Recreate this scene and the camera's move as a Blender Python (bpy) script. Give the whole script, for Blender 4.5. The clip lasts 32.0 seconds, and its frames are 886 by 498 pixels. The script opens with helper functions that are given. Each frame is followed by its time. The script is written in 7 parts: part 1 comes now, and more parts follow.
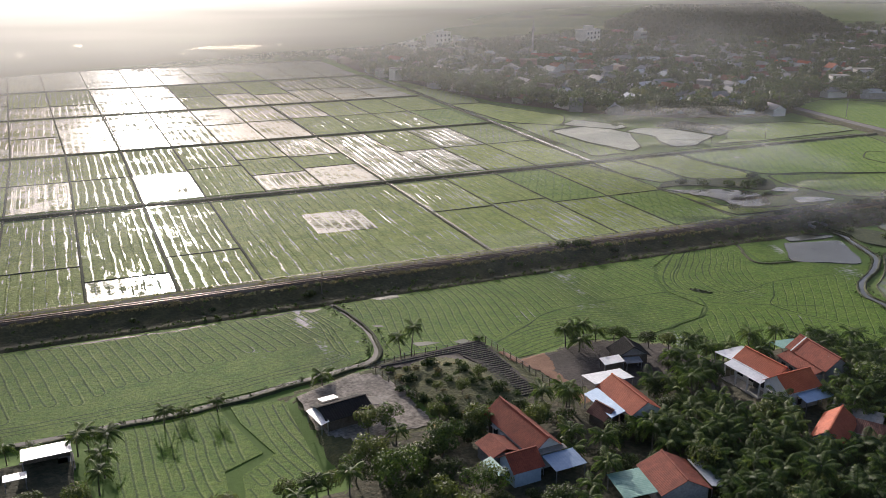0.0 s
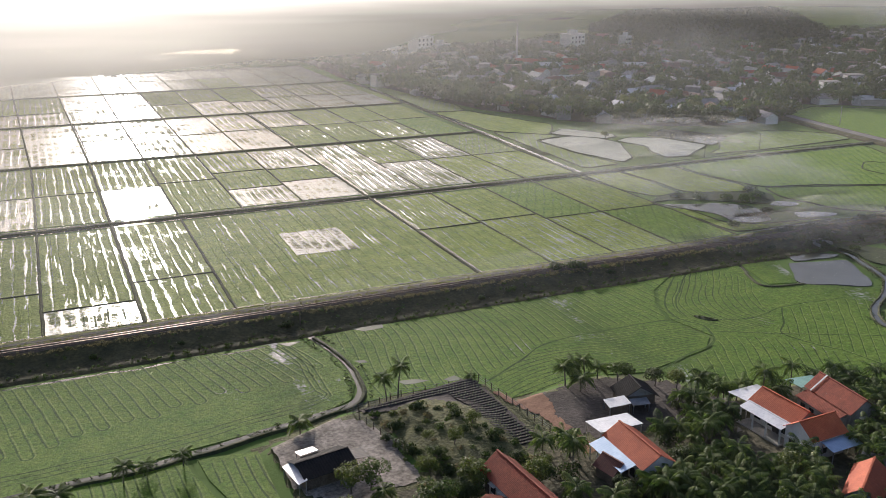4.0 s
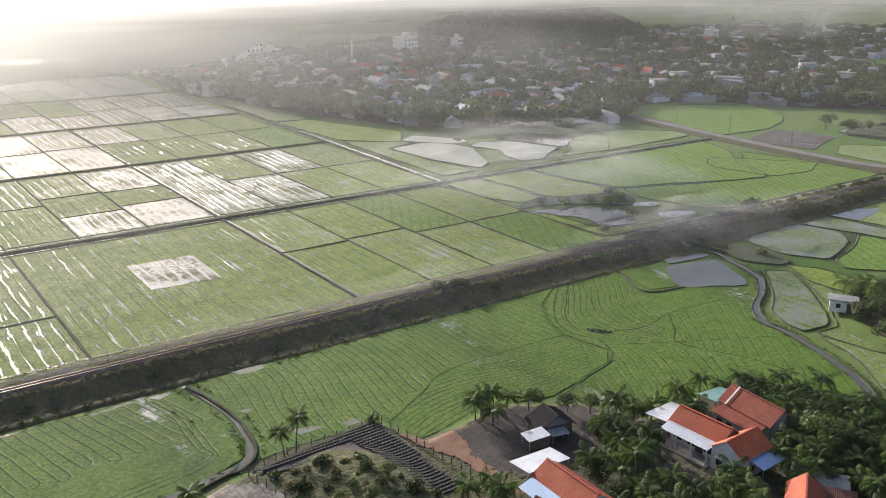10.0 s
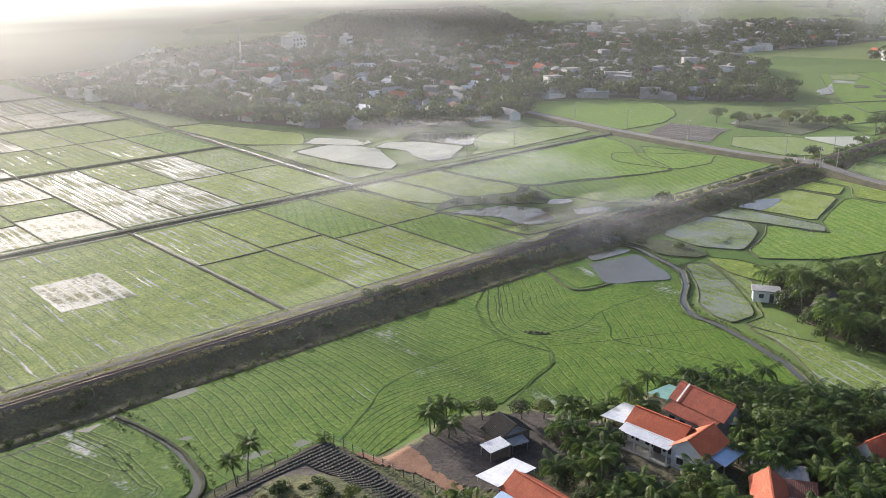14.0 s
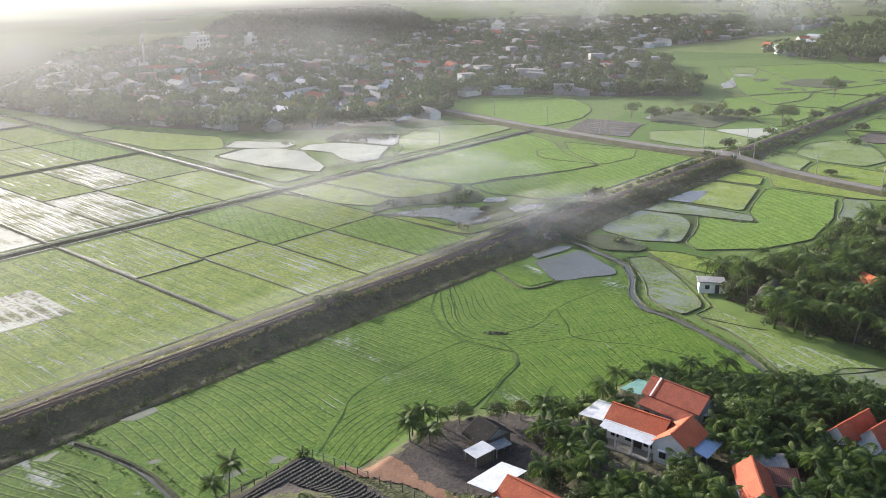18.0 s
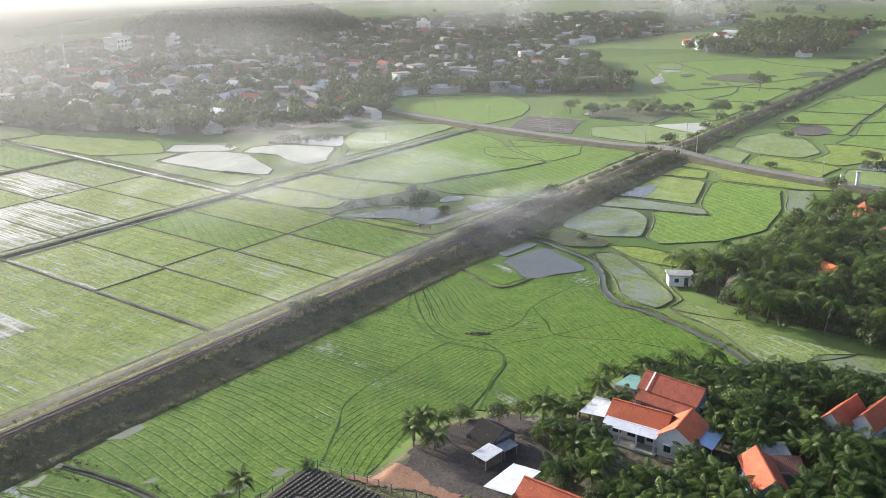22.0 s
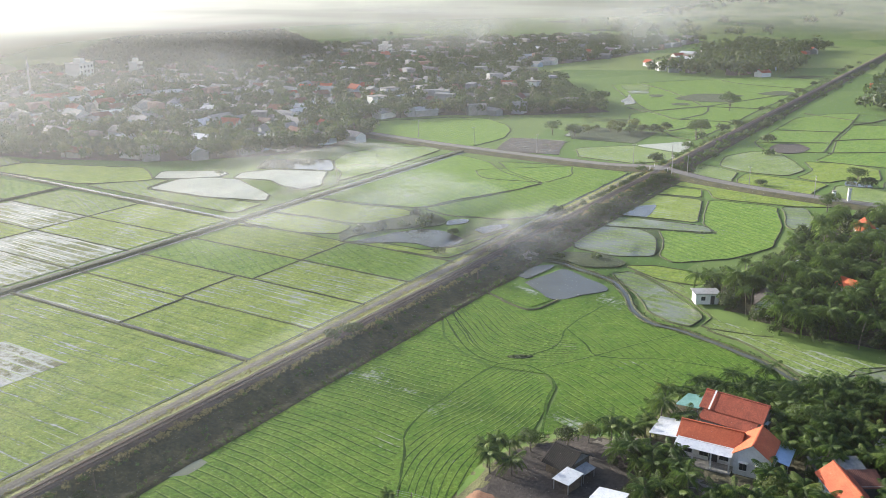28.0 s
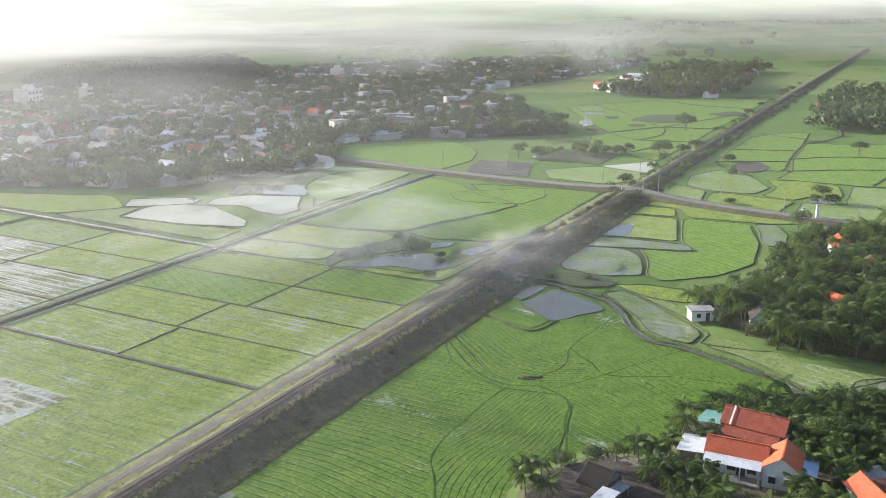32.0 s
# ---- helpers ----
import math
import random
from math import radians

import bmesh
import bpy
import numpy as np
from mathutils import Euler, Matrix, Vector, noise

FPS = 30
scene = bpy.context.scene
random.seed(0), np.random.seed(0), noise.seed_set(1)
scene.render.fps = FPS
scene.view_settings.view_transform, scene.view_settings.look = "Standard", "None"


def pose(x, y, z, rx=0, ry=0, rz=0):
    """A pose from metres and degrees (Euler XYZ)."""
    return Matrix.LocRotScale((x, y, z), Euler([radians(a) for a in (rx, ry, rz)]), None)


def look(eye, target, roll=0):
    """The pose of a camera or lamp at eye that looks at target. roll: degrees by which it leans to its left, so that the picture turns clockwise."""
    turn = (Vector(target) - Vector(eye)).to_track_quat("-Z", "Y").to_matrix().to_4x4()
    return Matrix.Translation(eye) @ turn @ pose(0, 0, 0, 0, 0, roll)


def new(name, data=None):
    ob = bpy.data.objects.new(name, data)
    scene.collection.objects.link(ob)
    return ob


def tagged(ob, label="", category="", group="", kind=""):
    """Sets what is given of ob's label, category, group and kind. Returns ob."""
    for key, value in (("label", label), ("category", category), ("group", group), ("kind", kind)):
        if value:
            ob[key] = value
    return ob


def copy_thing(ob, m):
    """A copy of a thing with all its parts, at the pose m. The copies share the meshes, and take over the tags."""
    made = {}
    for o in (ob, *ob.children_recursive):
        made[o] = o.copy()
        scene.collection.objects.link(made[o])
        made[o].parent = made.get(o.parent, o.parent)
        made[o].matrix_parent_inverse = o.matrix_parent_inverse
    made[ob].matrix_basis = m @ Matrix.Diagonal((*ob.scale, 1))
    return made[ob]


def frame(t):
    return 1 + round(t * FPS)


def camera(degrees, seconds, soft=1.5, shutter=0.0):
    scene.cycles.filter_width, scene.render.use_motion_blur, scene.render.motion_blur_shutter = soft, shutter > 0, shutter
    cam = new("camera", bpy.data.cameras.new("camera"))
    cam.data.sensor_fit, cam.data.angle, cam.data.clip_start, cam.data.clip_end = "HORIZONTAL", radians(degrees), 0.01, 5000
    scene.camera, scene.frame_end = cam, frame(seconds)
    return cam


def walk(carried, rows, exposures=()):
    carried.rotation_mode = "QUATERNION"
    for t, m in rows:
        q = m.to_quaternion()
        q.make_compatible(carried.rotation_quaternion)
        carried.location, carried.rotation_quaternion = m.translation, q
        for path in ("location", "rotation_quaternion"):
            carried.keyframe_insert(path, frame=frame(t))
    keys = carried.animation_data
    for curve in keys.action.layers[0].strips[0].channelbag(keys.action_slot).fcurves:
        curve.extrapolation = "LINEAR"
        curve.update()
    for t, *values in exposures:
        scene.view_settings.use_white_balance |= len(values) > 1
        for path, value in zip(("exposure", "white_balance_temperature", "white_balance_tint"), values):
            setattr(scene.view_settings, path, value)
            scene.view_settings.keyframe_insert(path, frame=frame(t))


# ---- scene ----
cam = camera(51.73, 32.0, soft=0.9)
PATH = [
    (0.0, (14.11, -194.65, 69.91), (50.83, -106.82, 39.28), -0.10),
    (1.0, (15.60, -191.25, 70.01), (52.55, -103.50, 39.42), -0.09),
    (2.0, (17.11, -187.63, 70.09), (54.51, -100.04, 39.61), -0.05),
    (2.5, (17.76, -185.94, 70.19), (55.44, -98.46, 39.71), -0.08),
    (4.5, (18.81, -179.32, 70.33), (57.80, -92.39, 39.98), 0.01),
    (5.0, (19.00, -177.82, 70.37), (58.53, -91.11, 40.04), 0.00),
    (6.0, (18.89, -174.67, 70.38), (60.50, -88.93, 40.10), 0.03),
    (7.0, (18.64, -171.72, 70.29), (63.49, -87.59, 40.09), 0.04),
    (8.0, (17.90, -169.24, 70.60), (66.14, -87.04, 40.34), 0.04),
    (9.0, (17.04, -166.61, 70.61), (68.55, -86.41, 40.37), 0.03),
    (10.0, (16.00, -164.13, 70.55), (70.65, -86.03, 40.34), 0.01),
    (11.0, (15.01, -161.57, 70.70), (72.41, -85.51, 40.39), 0.07),
    (12.0, (13.82, -159.31, 70.89), (73.65, -85.16, 40.51), 0.06),
    (13.0, (12.78, -157.12, 70.88), (74.87, -84.87, 40.47), -0.01),
    (14.0, (11.26, -154.79, 71.08), (75.59, -84.56, 40.59), 0.02),
    (14.5, (10.58, -153.53, 71.16), (75.93, -84.27, 40.63), 0.05),
    (16.5, (7.75, -149.03, 71.26), (76.91, -83.61, 40.64), -0.00),
    (17.0, (6.94, -147.97, 71.26), (76.97, -83.49, 40.64), -0.05),
    (18.0, (5.08, -145.49, 71.48), (76.91, -83.07, 40.76), -0.01),
    (19.0, (3.62, -142.84, 71.52), (77.15, -82.46, 40.72), -0.00),
    (20.0, (2.07, -140.59, 71.68), (77.10, -82.15, 40.80), -0.05),
    (21.0, (0.57, -137.82, 71.46), (77.00, -81.19, 40.63), -0.06),
    (22.0, (-1.31, -135.28, 71.74), (75.99, -79.87, 40.83), -0.01),
    (23.0, (-2.77, -132.71, 71.61), (75.08, -78.03, 40.80), -0.03),
    (24.0, (-4.43, -130.13, 71.74), (73.99, -76.18, 41.10), -0.06),
    (25.0, (-6.21, -127.43, 71.87), (72.84, -74.23, 41.51), -0.05),
    (25.5, (-6.95, -126.19, 71.93), (72.41, -73.33, 41.80), -0.07),
    (27.5, (-10.39, -120.88, 71.97), (70.38, -69.53, 43.01), -0.13),
    (28.0, (-11.10, -119.47, 72.09), (70.06, -68.60, 43.40), -0.10),
    (29.0, (-13.22, -116.72, 72.35), (68.90, -67.09, 44.19), -0.11),
    (30.0, (-15.14, -114.06, 72.51), (67.94, -65.74, 44.91), -0.13),
    (31.0, (-16.66, -111.22, 72.52), (67.38, -64.21, 45.54), -0.17),
    (32.0, (-18.30, -108.23, 72.60), (66.69, -62.60, 46.21), -0.16),
]
walk(cam, [(t, look(eye, target, roll)) for t, eye, target, roll in PATH],
     exposures=[(0.0, 0.42, 6580, 15), (6.0, 0.6, 6560, 14), (13.0, 1.02, 6540, 12), (19.0, 1.3, 6480, 10), (25.0, 1.4, 6440, 9), (32.0, 1.32, 6380, 7)])

# ---- light ----
SUN_AZ, SUN_EL = 85.5, 15.0   # degrees: from +x towards +y, above the horizon
world = bpy.data.worlds.new("sky")
scene.world = world
world.use_nodes = True
wn = world.node_tree.nodes
sky = wn.new("ShaderNodeTexSky")
sky.sky_type = "NISHITA"
sky.sun_disc = False
sky.sun_elevation = radians(SUN_EL)
sky.sun_rotation = radians(90.0 - SUN_AZ)
sky.air_density, sky.dust_density, sky.ozone_density = 0.5, 2.6, 1.0
world.node_tree.links.new(sky.outputs[0], wn["Background"].inputs[0])
wn["Background"].inputs[1].default_value = 0.15
sun = new("sun", bpy.data.lights.new("sun", "SUN"))
sun.data.energy, sun.data.angle, sun.data.color = 4.6, radians(0.9), (1.0, 0.94, 0.86)
sun.matrix_world = look((0, 0, 0), (-math.cos(radians(SUN_AZ)) * math.cos(radians(SUN_EL)),
                                    -math.sin(radians(SUN_AZ)) * math.cos(radians(SUN_EL)), -math.sin(radians(SUN_EL))))


# ---- materials ----
def node_kit(name):
    m = bpy.data.materials.new(name)
    m.use_nodes = True
    nt = m.node_tree
    b = nt.nodes["Principled BSDF"]

    def n(kind, **values):
        nd = nt.nodes.new(kind)
        for k, v in values.items():
            nd.inputs[k.replace("_", " ")].default_value = v
        return nd
    return m, nt, b, n, nt.links.new


def ramp(nt, link, src, stops):
    r = nt.nodes.new("ShaderNodeValToRGB")
    e = r.color_ramp.elements
    while len(e) < len(stops):
        e.new(0.5)
    for el, (p, c) in zip(e, stops):
        el.position, el.color = p, (*c, 1) if len(c) == 3 else c
    link(src, r.inputs[0])
    return r.outputs[0]


def mixc(nt, link, fac, a, b):
    m = nt.nodes.new("ShaderNodeMix")
    m.data_type = "RGBA"
    for sock, v in ((m.inputs[0], fac), (m.inputs[6], a), (m.inputs[7], b)):
        if isinstance(v, (int, float)):
            sock.default_value = v
        elif isinstance(v, tuple):
            sock.default_value = (*v, 1)
        else:
            link(v, sock)
    return m.outputs[2]


def math_node(nt, link, op, a, b=None, clamp=False):
    m = nt.nodes.new("ShaderNodeMath")
    m.operation, m.use_clamp = op, clamp
    for sock, v in zip(m.inputs, (a, b)):
        if v is None:
            continue
        if isinstance(v, (int, float)):
            sock.default_value = v
        else:
            link(v, sock)
    return m.outputs[0]


def noise_tex(nt, link, vec, scale, detail=4.0, rough=0.55):
    t = nt.nodes.new("ShaderNodeTexNoise")
    t.inputs["Scale"].default_value, t.inputs["Detail"].default_value, t.inputs["Roughness"].default_value = scale, detail, rough
    link(vec, t.inputs["Vector"])
    return t.outputs["Fac"]


def plain(name, col, col2, rough=0.8, scale=1.2, fine=8.0, bump=0.3, metal=0.0, vary=0.25, depth=0.05):
    """A solid surface with stains at two scales and a little relief; each object takes its own shade."""
    m, nt, b, n, link = node_kit(name)
    pos = nt.nodes.new("ShaderNodeNewGeometry").outputs["Position"]
    big = noise_tex(nt, link, pos, scale, 5.0)
    small = noise_tex(nt, link, pos, fine, 3.0)
    f = math_node(nt, link, "MULTIPLY", big, small)
    c = ramp(nt, link, f, [(0.12, col), (0.42, col2)])
    rnd = nt.nodes.new("ShaderNodeObjectInfo").outputs["Random"]
    h = nt.nodes.new("ShaderNodeHueSaturation")
    link(c, h.inputs["Color"])
    link(math_node(nt, link, "ADD", math_node(nt, link, "MULTIPLY", rnd, vary), 1.0 - vary / 2), h.inputs["Value"])
    link(h.outputs[0], b.inputs["Base Color"])
    b.inputs["Roughness"].default_value, b.inputs["Metallic"].default_value = rough, metal
    if bump:
        bp = n("ShaderNodeBump", Strength=bump, Distance=depth)
        link(small, bp.inputs["Height"])
        link(bp.outputs[0], b.inputs["Normal"])
    return m


def leafy(name, col, col2, rough=0.7, through_share=0.35):
    """Foliage: shade differs from leaf to leaf and over the crown; light passes through."""
    m, nt, b, n, link = node_kit(name)
    g = nt.nodes.new("ShaderNodeNewGeometry")
    rnd = nt.nodes.new("ShaderNodeObjectInfo").outputs["Random"]
    f = math_node(nt, link, "ADD", math_node(nt, link, "MULTIPLY", g.outputs["Random Per Island"], 0.6), math_node(nt, link, "MULTIPLY", rnd, 0.4))
    c = ramp(nt, link, f, [(0.1, col), (0.9, col2)])
    link(c, b.inputs["Base Color"])
    b.inputs["Roughness"].default_value, b.inputs["Specular IOR Level"].default_value = rough, 0.25
    tr = n("ShaderNodeBsdfTranslucent")
    h = n("ShaderNodeHueSaturation", Value=1.5, Saturation=1.1)
    link(c, h.inputs["Color"])
    link(h.outputs[0], tr.inputs[0])
    mix = n("ShaderNodeMixShader", Fac=through_share)
    link(b.outputs[0], mix.inputs[1])
    link(tr.outputs[0], mix.inputs[2])
    link(mix.outputs[0], nt.nodes["Material Output"].inputs[0])
    return m


def paddy(name, green, green2, wet, rows=0.0, pitch=2.6, water=(0.235, 0.255, 0.22)):
    """Young rice over shallow water. wet: share of open water; rows: turn of the sown strips in degrees."""
    m, nt, b, n, link = node_kit(name)
    pos = nt.nodes.new("ShaderNodeNewGeometry").outputs["Position"]
    rnd = nt.nodes.new("ShaderNodeObjectInfo").outputs["Random"]
    mp = nt.nodes.new("ShaderNodeMapping")
    mp.inputs["Rotation"].default_value = (0, 0, radians(rows))
    link(pos, mp.inputs["Vector"])
    wob = noise_tex(nt, link, pos, 0.12, 2.0)
    sep = nt.nodes.new("ShaderNodeSeparateXYZ")
    link(mp.outputs[0], sep.inputs[0])
    s = math_node(nt, link, "ADD", sep.outputs[0], math_node(nt, link, "MULTIPLY", wob, 1.6))
    s = math_node(nt, link, "ADD", s, math_node(nt, link, "MULTIPLY", rnd, 9.0))
    tri = math_node(nt, link, "PINGPONG", s, pitch / 2)
    gap = math_node(nt, link, "SUBTRACT", 1.0, math_node(nt, link, "DIVIDE", tri, pitch / 2))       # 1 between the strips
    gap = math_node(nt, link, "POWER", gap, 5.0)
    patch = noise_tex(nt, link, pos, 0.09, 6.0, 0.65)
    fine = noise_tex(nt, link, pos, 0.9, 4.0, 0.7)
    pr = nt.nodes.new("ShaderNodeMapRange")
    pr.inputs["From Min"].default_value, pr.inputs["From Max"].default_value = 0.3, 0.7
    link(noise_tex(nt, link, pos, 0.22, 6.0, 0.72), pr.inputs["Value"])
    dr = nt.nodes.new("ShaderNodeMapRange")
    dr.inputs["From Min"].default_value, dr.inputs["From Max"].default_value = 0.38, 0.62
    link(noise_tex(nt, link, pos, 1.3, 5.0, 0.85), dr.inputs["Value"])
    dots = dr.outputs[0]
    q = math_node(nt, link, "ADD", math_node(nt, link, "MULTIPLY", patch, 0.62), math_node(nt, link, "MULTIPLY", fine, 0.38))
    q = math_node(nt, link, "ADD", q, math_node(nt, link, "MULTIPLY", gap, 0.16 + 0.10 * wet))
    thr = 0.80 - 0.50 * wet
    mask = nt.nodes.new("ShaderNodeMapRange")
    mask.inputs["From Min"].default_value, mask.inputs["From Max"].default_value = thr - 0.05, thr + 0.05
    link(q, mask.inputs["Value"])
    c = mixc(nt, link, pr.outputs[0], green, green2)
    c = mixc(nt, link, math_node(nt, link, "MULTIPLY", gap, 0.55), c, tuple(v * 0.45 for v in green))
    h = nt.nodes.new("ShaderNodeHueSaturation")
    link(c, h.inputs["Color"])
    v = math_node(nt, link, "ADD", math_node(nt, link, "MULTIPLY", rnd, 0.16), 0.56)
    v = math_node(nt, link, "ADD", v, math_node(nt, link, "MULTIPLY", dots, 0.78))
    link(v, h.inputs["Value"])
    link(h.outputs[0], b.inputs["Base Color"])
    b.inputs["Roughness"].default_value, b.inputs["Specular IOR Level"].default_value = 0.75, 0.12
    bp = n("ShaderNodeBump", Strength=0.8, Distance=0.12)
    hh = math_node(nt, link, "SUBTRACT", math_node(nt, link, "ADD", math_node(nt, link, "MULTIPLY", dots, 0.6), fine), math_node(nt, link, "MULTIPLY", gap, 0.7))
    link(hh, bp.inputs["Height"])
    link(bp.outputs[0], b.inputs["Normal"])
    w = n("ShaderNodeBsdfPrincipled", Roughness=0.25, IOR=1.33)
    link(mixc(nt, link, fine, water, tuple(1.8 * k for k in water)), w.inputs["Base Color"])
    mix = nt.nodes.new("ShaderNodeMixShader")
    link(mask.outputs[0], mix.inputs[0])
    link(b.outputs[0], mix.inputs[1])
    link(w.outputs[0], mix.inputs[2])
    link(mix.outputs[0], nt.nodes["Material Output"].inputs[0])
    return m


G1, G2 = (0.12, 0.2, 0.026), (0.26, 0.32, 0.06)
MAT = {
    "green": paddy("rice_green", G1, G2, 0.22, 0),
    "fresh": paddy("rice_fresh", (0.10, 0.195, 0.026), (0.19, 0.28, 0.05), 0.14, 30),
    "thin": paddy("rice_thin", (0.14, 0.205, 0.03), (0.26, 0.32, 0.07), 0.35, 0),
    "wet": paddy("rice_wet", (0.11, 0.145, 0.04), (0.18, 0.2, 0.07), 0.56, 0, 3.0),
    "flooded": paddy("rice_flooded", (0.10, 0.11, 0.05), (0.15, 0.15, 0.07), 0.64, 0),
    "murky": paddy("rice_murky", (0.10, 0.15, 0.04), (0.16, 0.21, 0.065), 0.54, 0, 3.0, (0.13, 0.145, 0.10)),
    "pale": paddy("rice_pale", (0.13, 0.20, 0.05), (0.22, 0.275, 0.085), 0.34, 25),
    "cross": paddy("rice_cross", G1, G2, 0.24, 0, 3.4),
    "near": paddy("rice_near", (0.068, 0.155, 0.014), (0.14, 0.22, 0.03), 0.19, 0, 60.0),
}
MAT.update({
    "soil": plain("dry_soil", (0.16, 0.145, 0.12), (0.26, 0.235, 0.20), 0.95, 0.25, 2.5, 0.6),
    "track": plain("dirt_track", (0.10, 0.095, 0.07), (0.20, 0.185, 0.145), 0.95, 0.3, 2.5, 0.6),
    "red_soil": plain("red_earth", (0.20, 0.10, 0.055), (0.33, 0.18, 0.11), 0.95, 0.3, 3.0, 0.5),
    "sand": plain("pale_sandy_yard", (0.09, 0.075, 0.06), (0.40, 0.355, 0.30), 0.95, 0.3, 2.0, 0.4),
    "bund": plain("grassy_bund", (0.026, 0.036, 0.011), (0.08, 0.088, 0.03), 0.95, 0.2, 1.5, 0.9, depth=0.2),
    "verge": plain("dry_grass_verge", (0.085, 0.105, 0.025), (0.25, 0.25, 0.075), 0.95, 0.5, 2.2, 0.9, depth=0.2),
    "slope": plain("weedy_slope", (0.036, 0.036, 0.015), (0.105, 0.098, 0.042), 0.95, 0.3, 1.7, 0.8, depth=0.2),
    "asphalt": plain("worn_road", (0.13, 0.12, 0.11), (0.22, 0.21, 0.19), 0.85, 0.3, 3.0, 0.3),
    "ballast": plain("rail_ballast", (0.07, 0.052, 0.04), (0.15, 0.115, 0.09), 0.95, 0.5, 6.0, 1.0),
    "rail": plain("rusty_rail", (0.10, 0.07, 0.05), (0.19, 0.14, 0.11), 0.4, 2.0, 9.0, 0.1, 0.8),
    "concrete": plain("grey_concrete", (0.22, 0.21, 0.19), (0.36, 0.34, 0.31), 0.9, 0.5, 4.0, 0.3),
})


def water_mat(name, base, rough):
    m, nt, b, n, link = node_kit(name)
    pos = nt.nodes.new("ShaderNodeNewGeometry").outputs["Position"]
    f = noise_tex(nt, link, pos, 0.12, 5.0)
    link(mixc(nt, link, f, base, tuple(1.7 * k for k in base)), b.inputs["Base Color"])
    b.inputs["Roughness"].default_value = rough
    b.inputs["IOR"].default_value = 1.33
    bp = n("ShaderNodeBump", Strength=0.06, Distance=0.05)
    link(noise_tex(nt, link, pos, 2.0, 2.0), bp.inputs["Height"])
    link(bp.outputs[0], b.inputs["Normal"])
    return m


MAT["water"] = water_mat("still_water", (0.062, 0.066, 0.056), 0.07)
MAT["puddle"] = water_mat("shallow_puddle", (0.15, 0.165, 0.11), 0.2)
# milky water, made paler to stand for the bright sky it mirrors
MAT["milky_sky"] = water_mat("milky_sky_water", (0.28, 0.29, 0.225), 0.34)


def ground_mat():
    """Open land: far rice fields in a patchwork with dark hedges and groves, rough grass nearer."""
    m, nt, b, n, link = node_kit("open_land")
    pos = nt.nodes.new("ShaderNodeNewGeometry").outputs["Position"]
    mp = nt.nodes.new("ShaderNodeMapping")
    mp.inputs["Scale"].default_value = (0.006, 0.011, 0.0)
    link(pos, mp.inputs["Vector"])
    v = nt.nodes.new("ShaderNodeTexVoronoi")
    v.inputs["Scale"].default_value = 1.0
    link(mp.outputs[0], v.inputs["Vector"])
    cell = nt.nodes.new("ShaderNodeSeparateColor")
    link(v.outputs["Color"], cell.inputs[0])
    c = ramp(nt, link, cell.outputs[0], [(0.1, (0.10, 0.18, 0.04)), (0.45, (0.15, 0.235, 0.06)), (0.7, (0.21, 0.27, 0.09)), (0.95, (0.14, 0.21, 0.06))])
    big = noise_tex(nt, link, pos, 0.012, 6.0)
    fine = noise_tex(nt, link, pos, 0.25, 5.0, 0.7)
    c = mixc(nt, link, math_node(nt, link, "MULTIPLY", fine, 0.6), c, (0.05, 0.085, 0.02))
    g = nt.nodes.new("ShaderNodeMapRange")
    g.inputs["From Min"].default_value, g.inputs["From Max"].default_value = 0.60, 0.66
    link(big, g.inputs["Value"])
    c = mixc(nt, link, g.outputs[0], c, (0.045, 0.06, 0.022))
    link(c, b.inputs["Base Color"])
    b.inputs["Roughness"].default_value, b.inputs["Specular IOR Level"].default_value = 0.9, 0.1
    bp = n("ShaderNodeBump", Strength=0.7, Distance=0.3)
    link(fine, bp.inputs["Height"])
    link(bp.outputs[0], b.inputs["Normal"])
    return m


MAT["land"] = ground_mat()


# ---- building helpers ----
def mesh_of(bm, name, mat, smooth=False):
    me = bpy.data.meshes.new(name)
    bm.to_mesh(me)
    bm.free()
    me.materials.append(mat)
    if smooth:
        me.polygons.foreach_set("use_smooth", [True] * len(me.polygons))
    return me


def raw_mesh(name, verts, faces, mat, smooth=False):
    me = bpy.data.meshes.new(name)
    me.from_pydata(verts, [], faces)
    me.materials.append(mat)
    if smooth:
        me.polygons.foreach_set("use_smooth", [True] * len(me.polygons))
    me.update()
    return me


def part(name, bm, mat, parent, label="", smooth=False):
    me = bm if isinstance(bm, bpy.types.Mesh) else mesh_of(bm, name, mat, smooth)
    ob = new(name, me)
    ob.parent = parent
    if label:
        tagged(ob, label)
    return ob


def thing(name, x, y, z, turn, label, category, group=""):
    ob = new(name)
    ob.empty_display_size = 0.3
    ob.matrix_basis = pose(x, y, z, 0, 0, turn)
    return tagged(ob, label, category, group)


def structure(name, me, label="", category=""):
    return tagged(new(name, me), label, category, "", "structure")


def add_box(bm, x0, x1, y0, y1, z0, z1):
    v = [bm.verts.new(p) for p in ((x0, y0, z0), (x1, y0, z0), (x1, y1, z0), (x0, y1, z0), (x0, y0, z1), (x1, y0, z1), (x1, y1, z1), (x0, y1, z1))]
    for f in ((3, 2, 1, 0), (4, 5, 6, 7), (0, 1, 5, 4), (1, 2, 6, 5), (2, 3, 7, 6), (3, 0, 4, 7)):
        bm.faces.new([v[i] for i in f])
    return v


def box(x0, x1, y0, y1, z0, z1, bevel=0.0):
    bm = bmesh.new()
    add_box(bm, x0, x1, y0, y1, z0, z1)
    if bevel:
        bmesh.ops.bevel(bm, geom=bm.edges[:], offset=bevel, segments=1, affect="EDGES")
    return bm


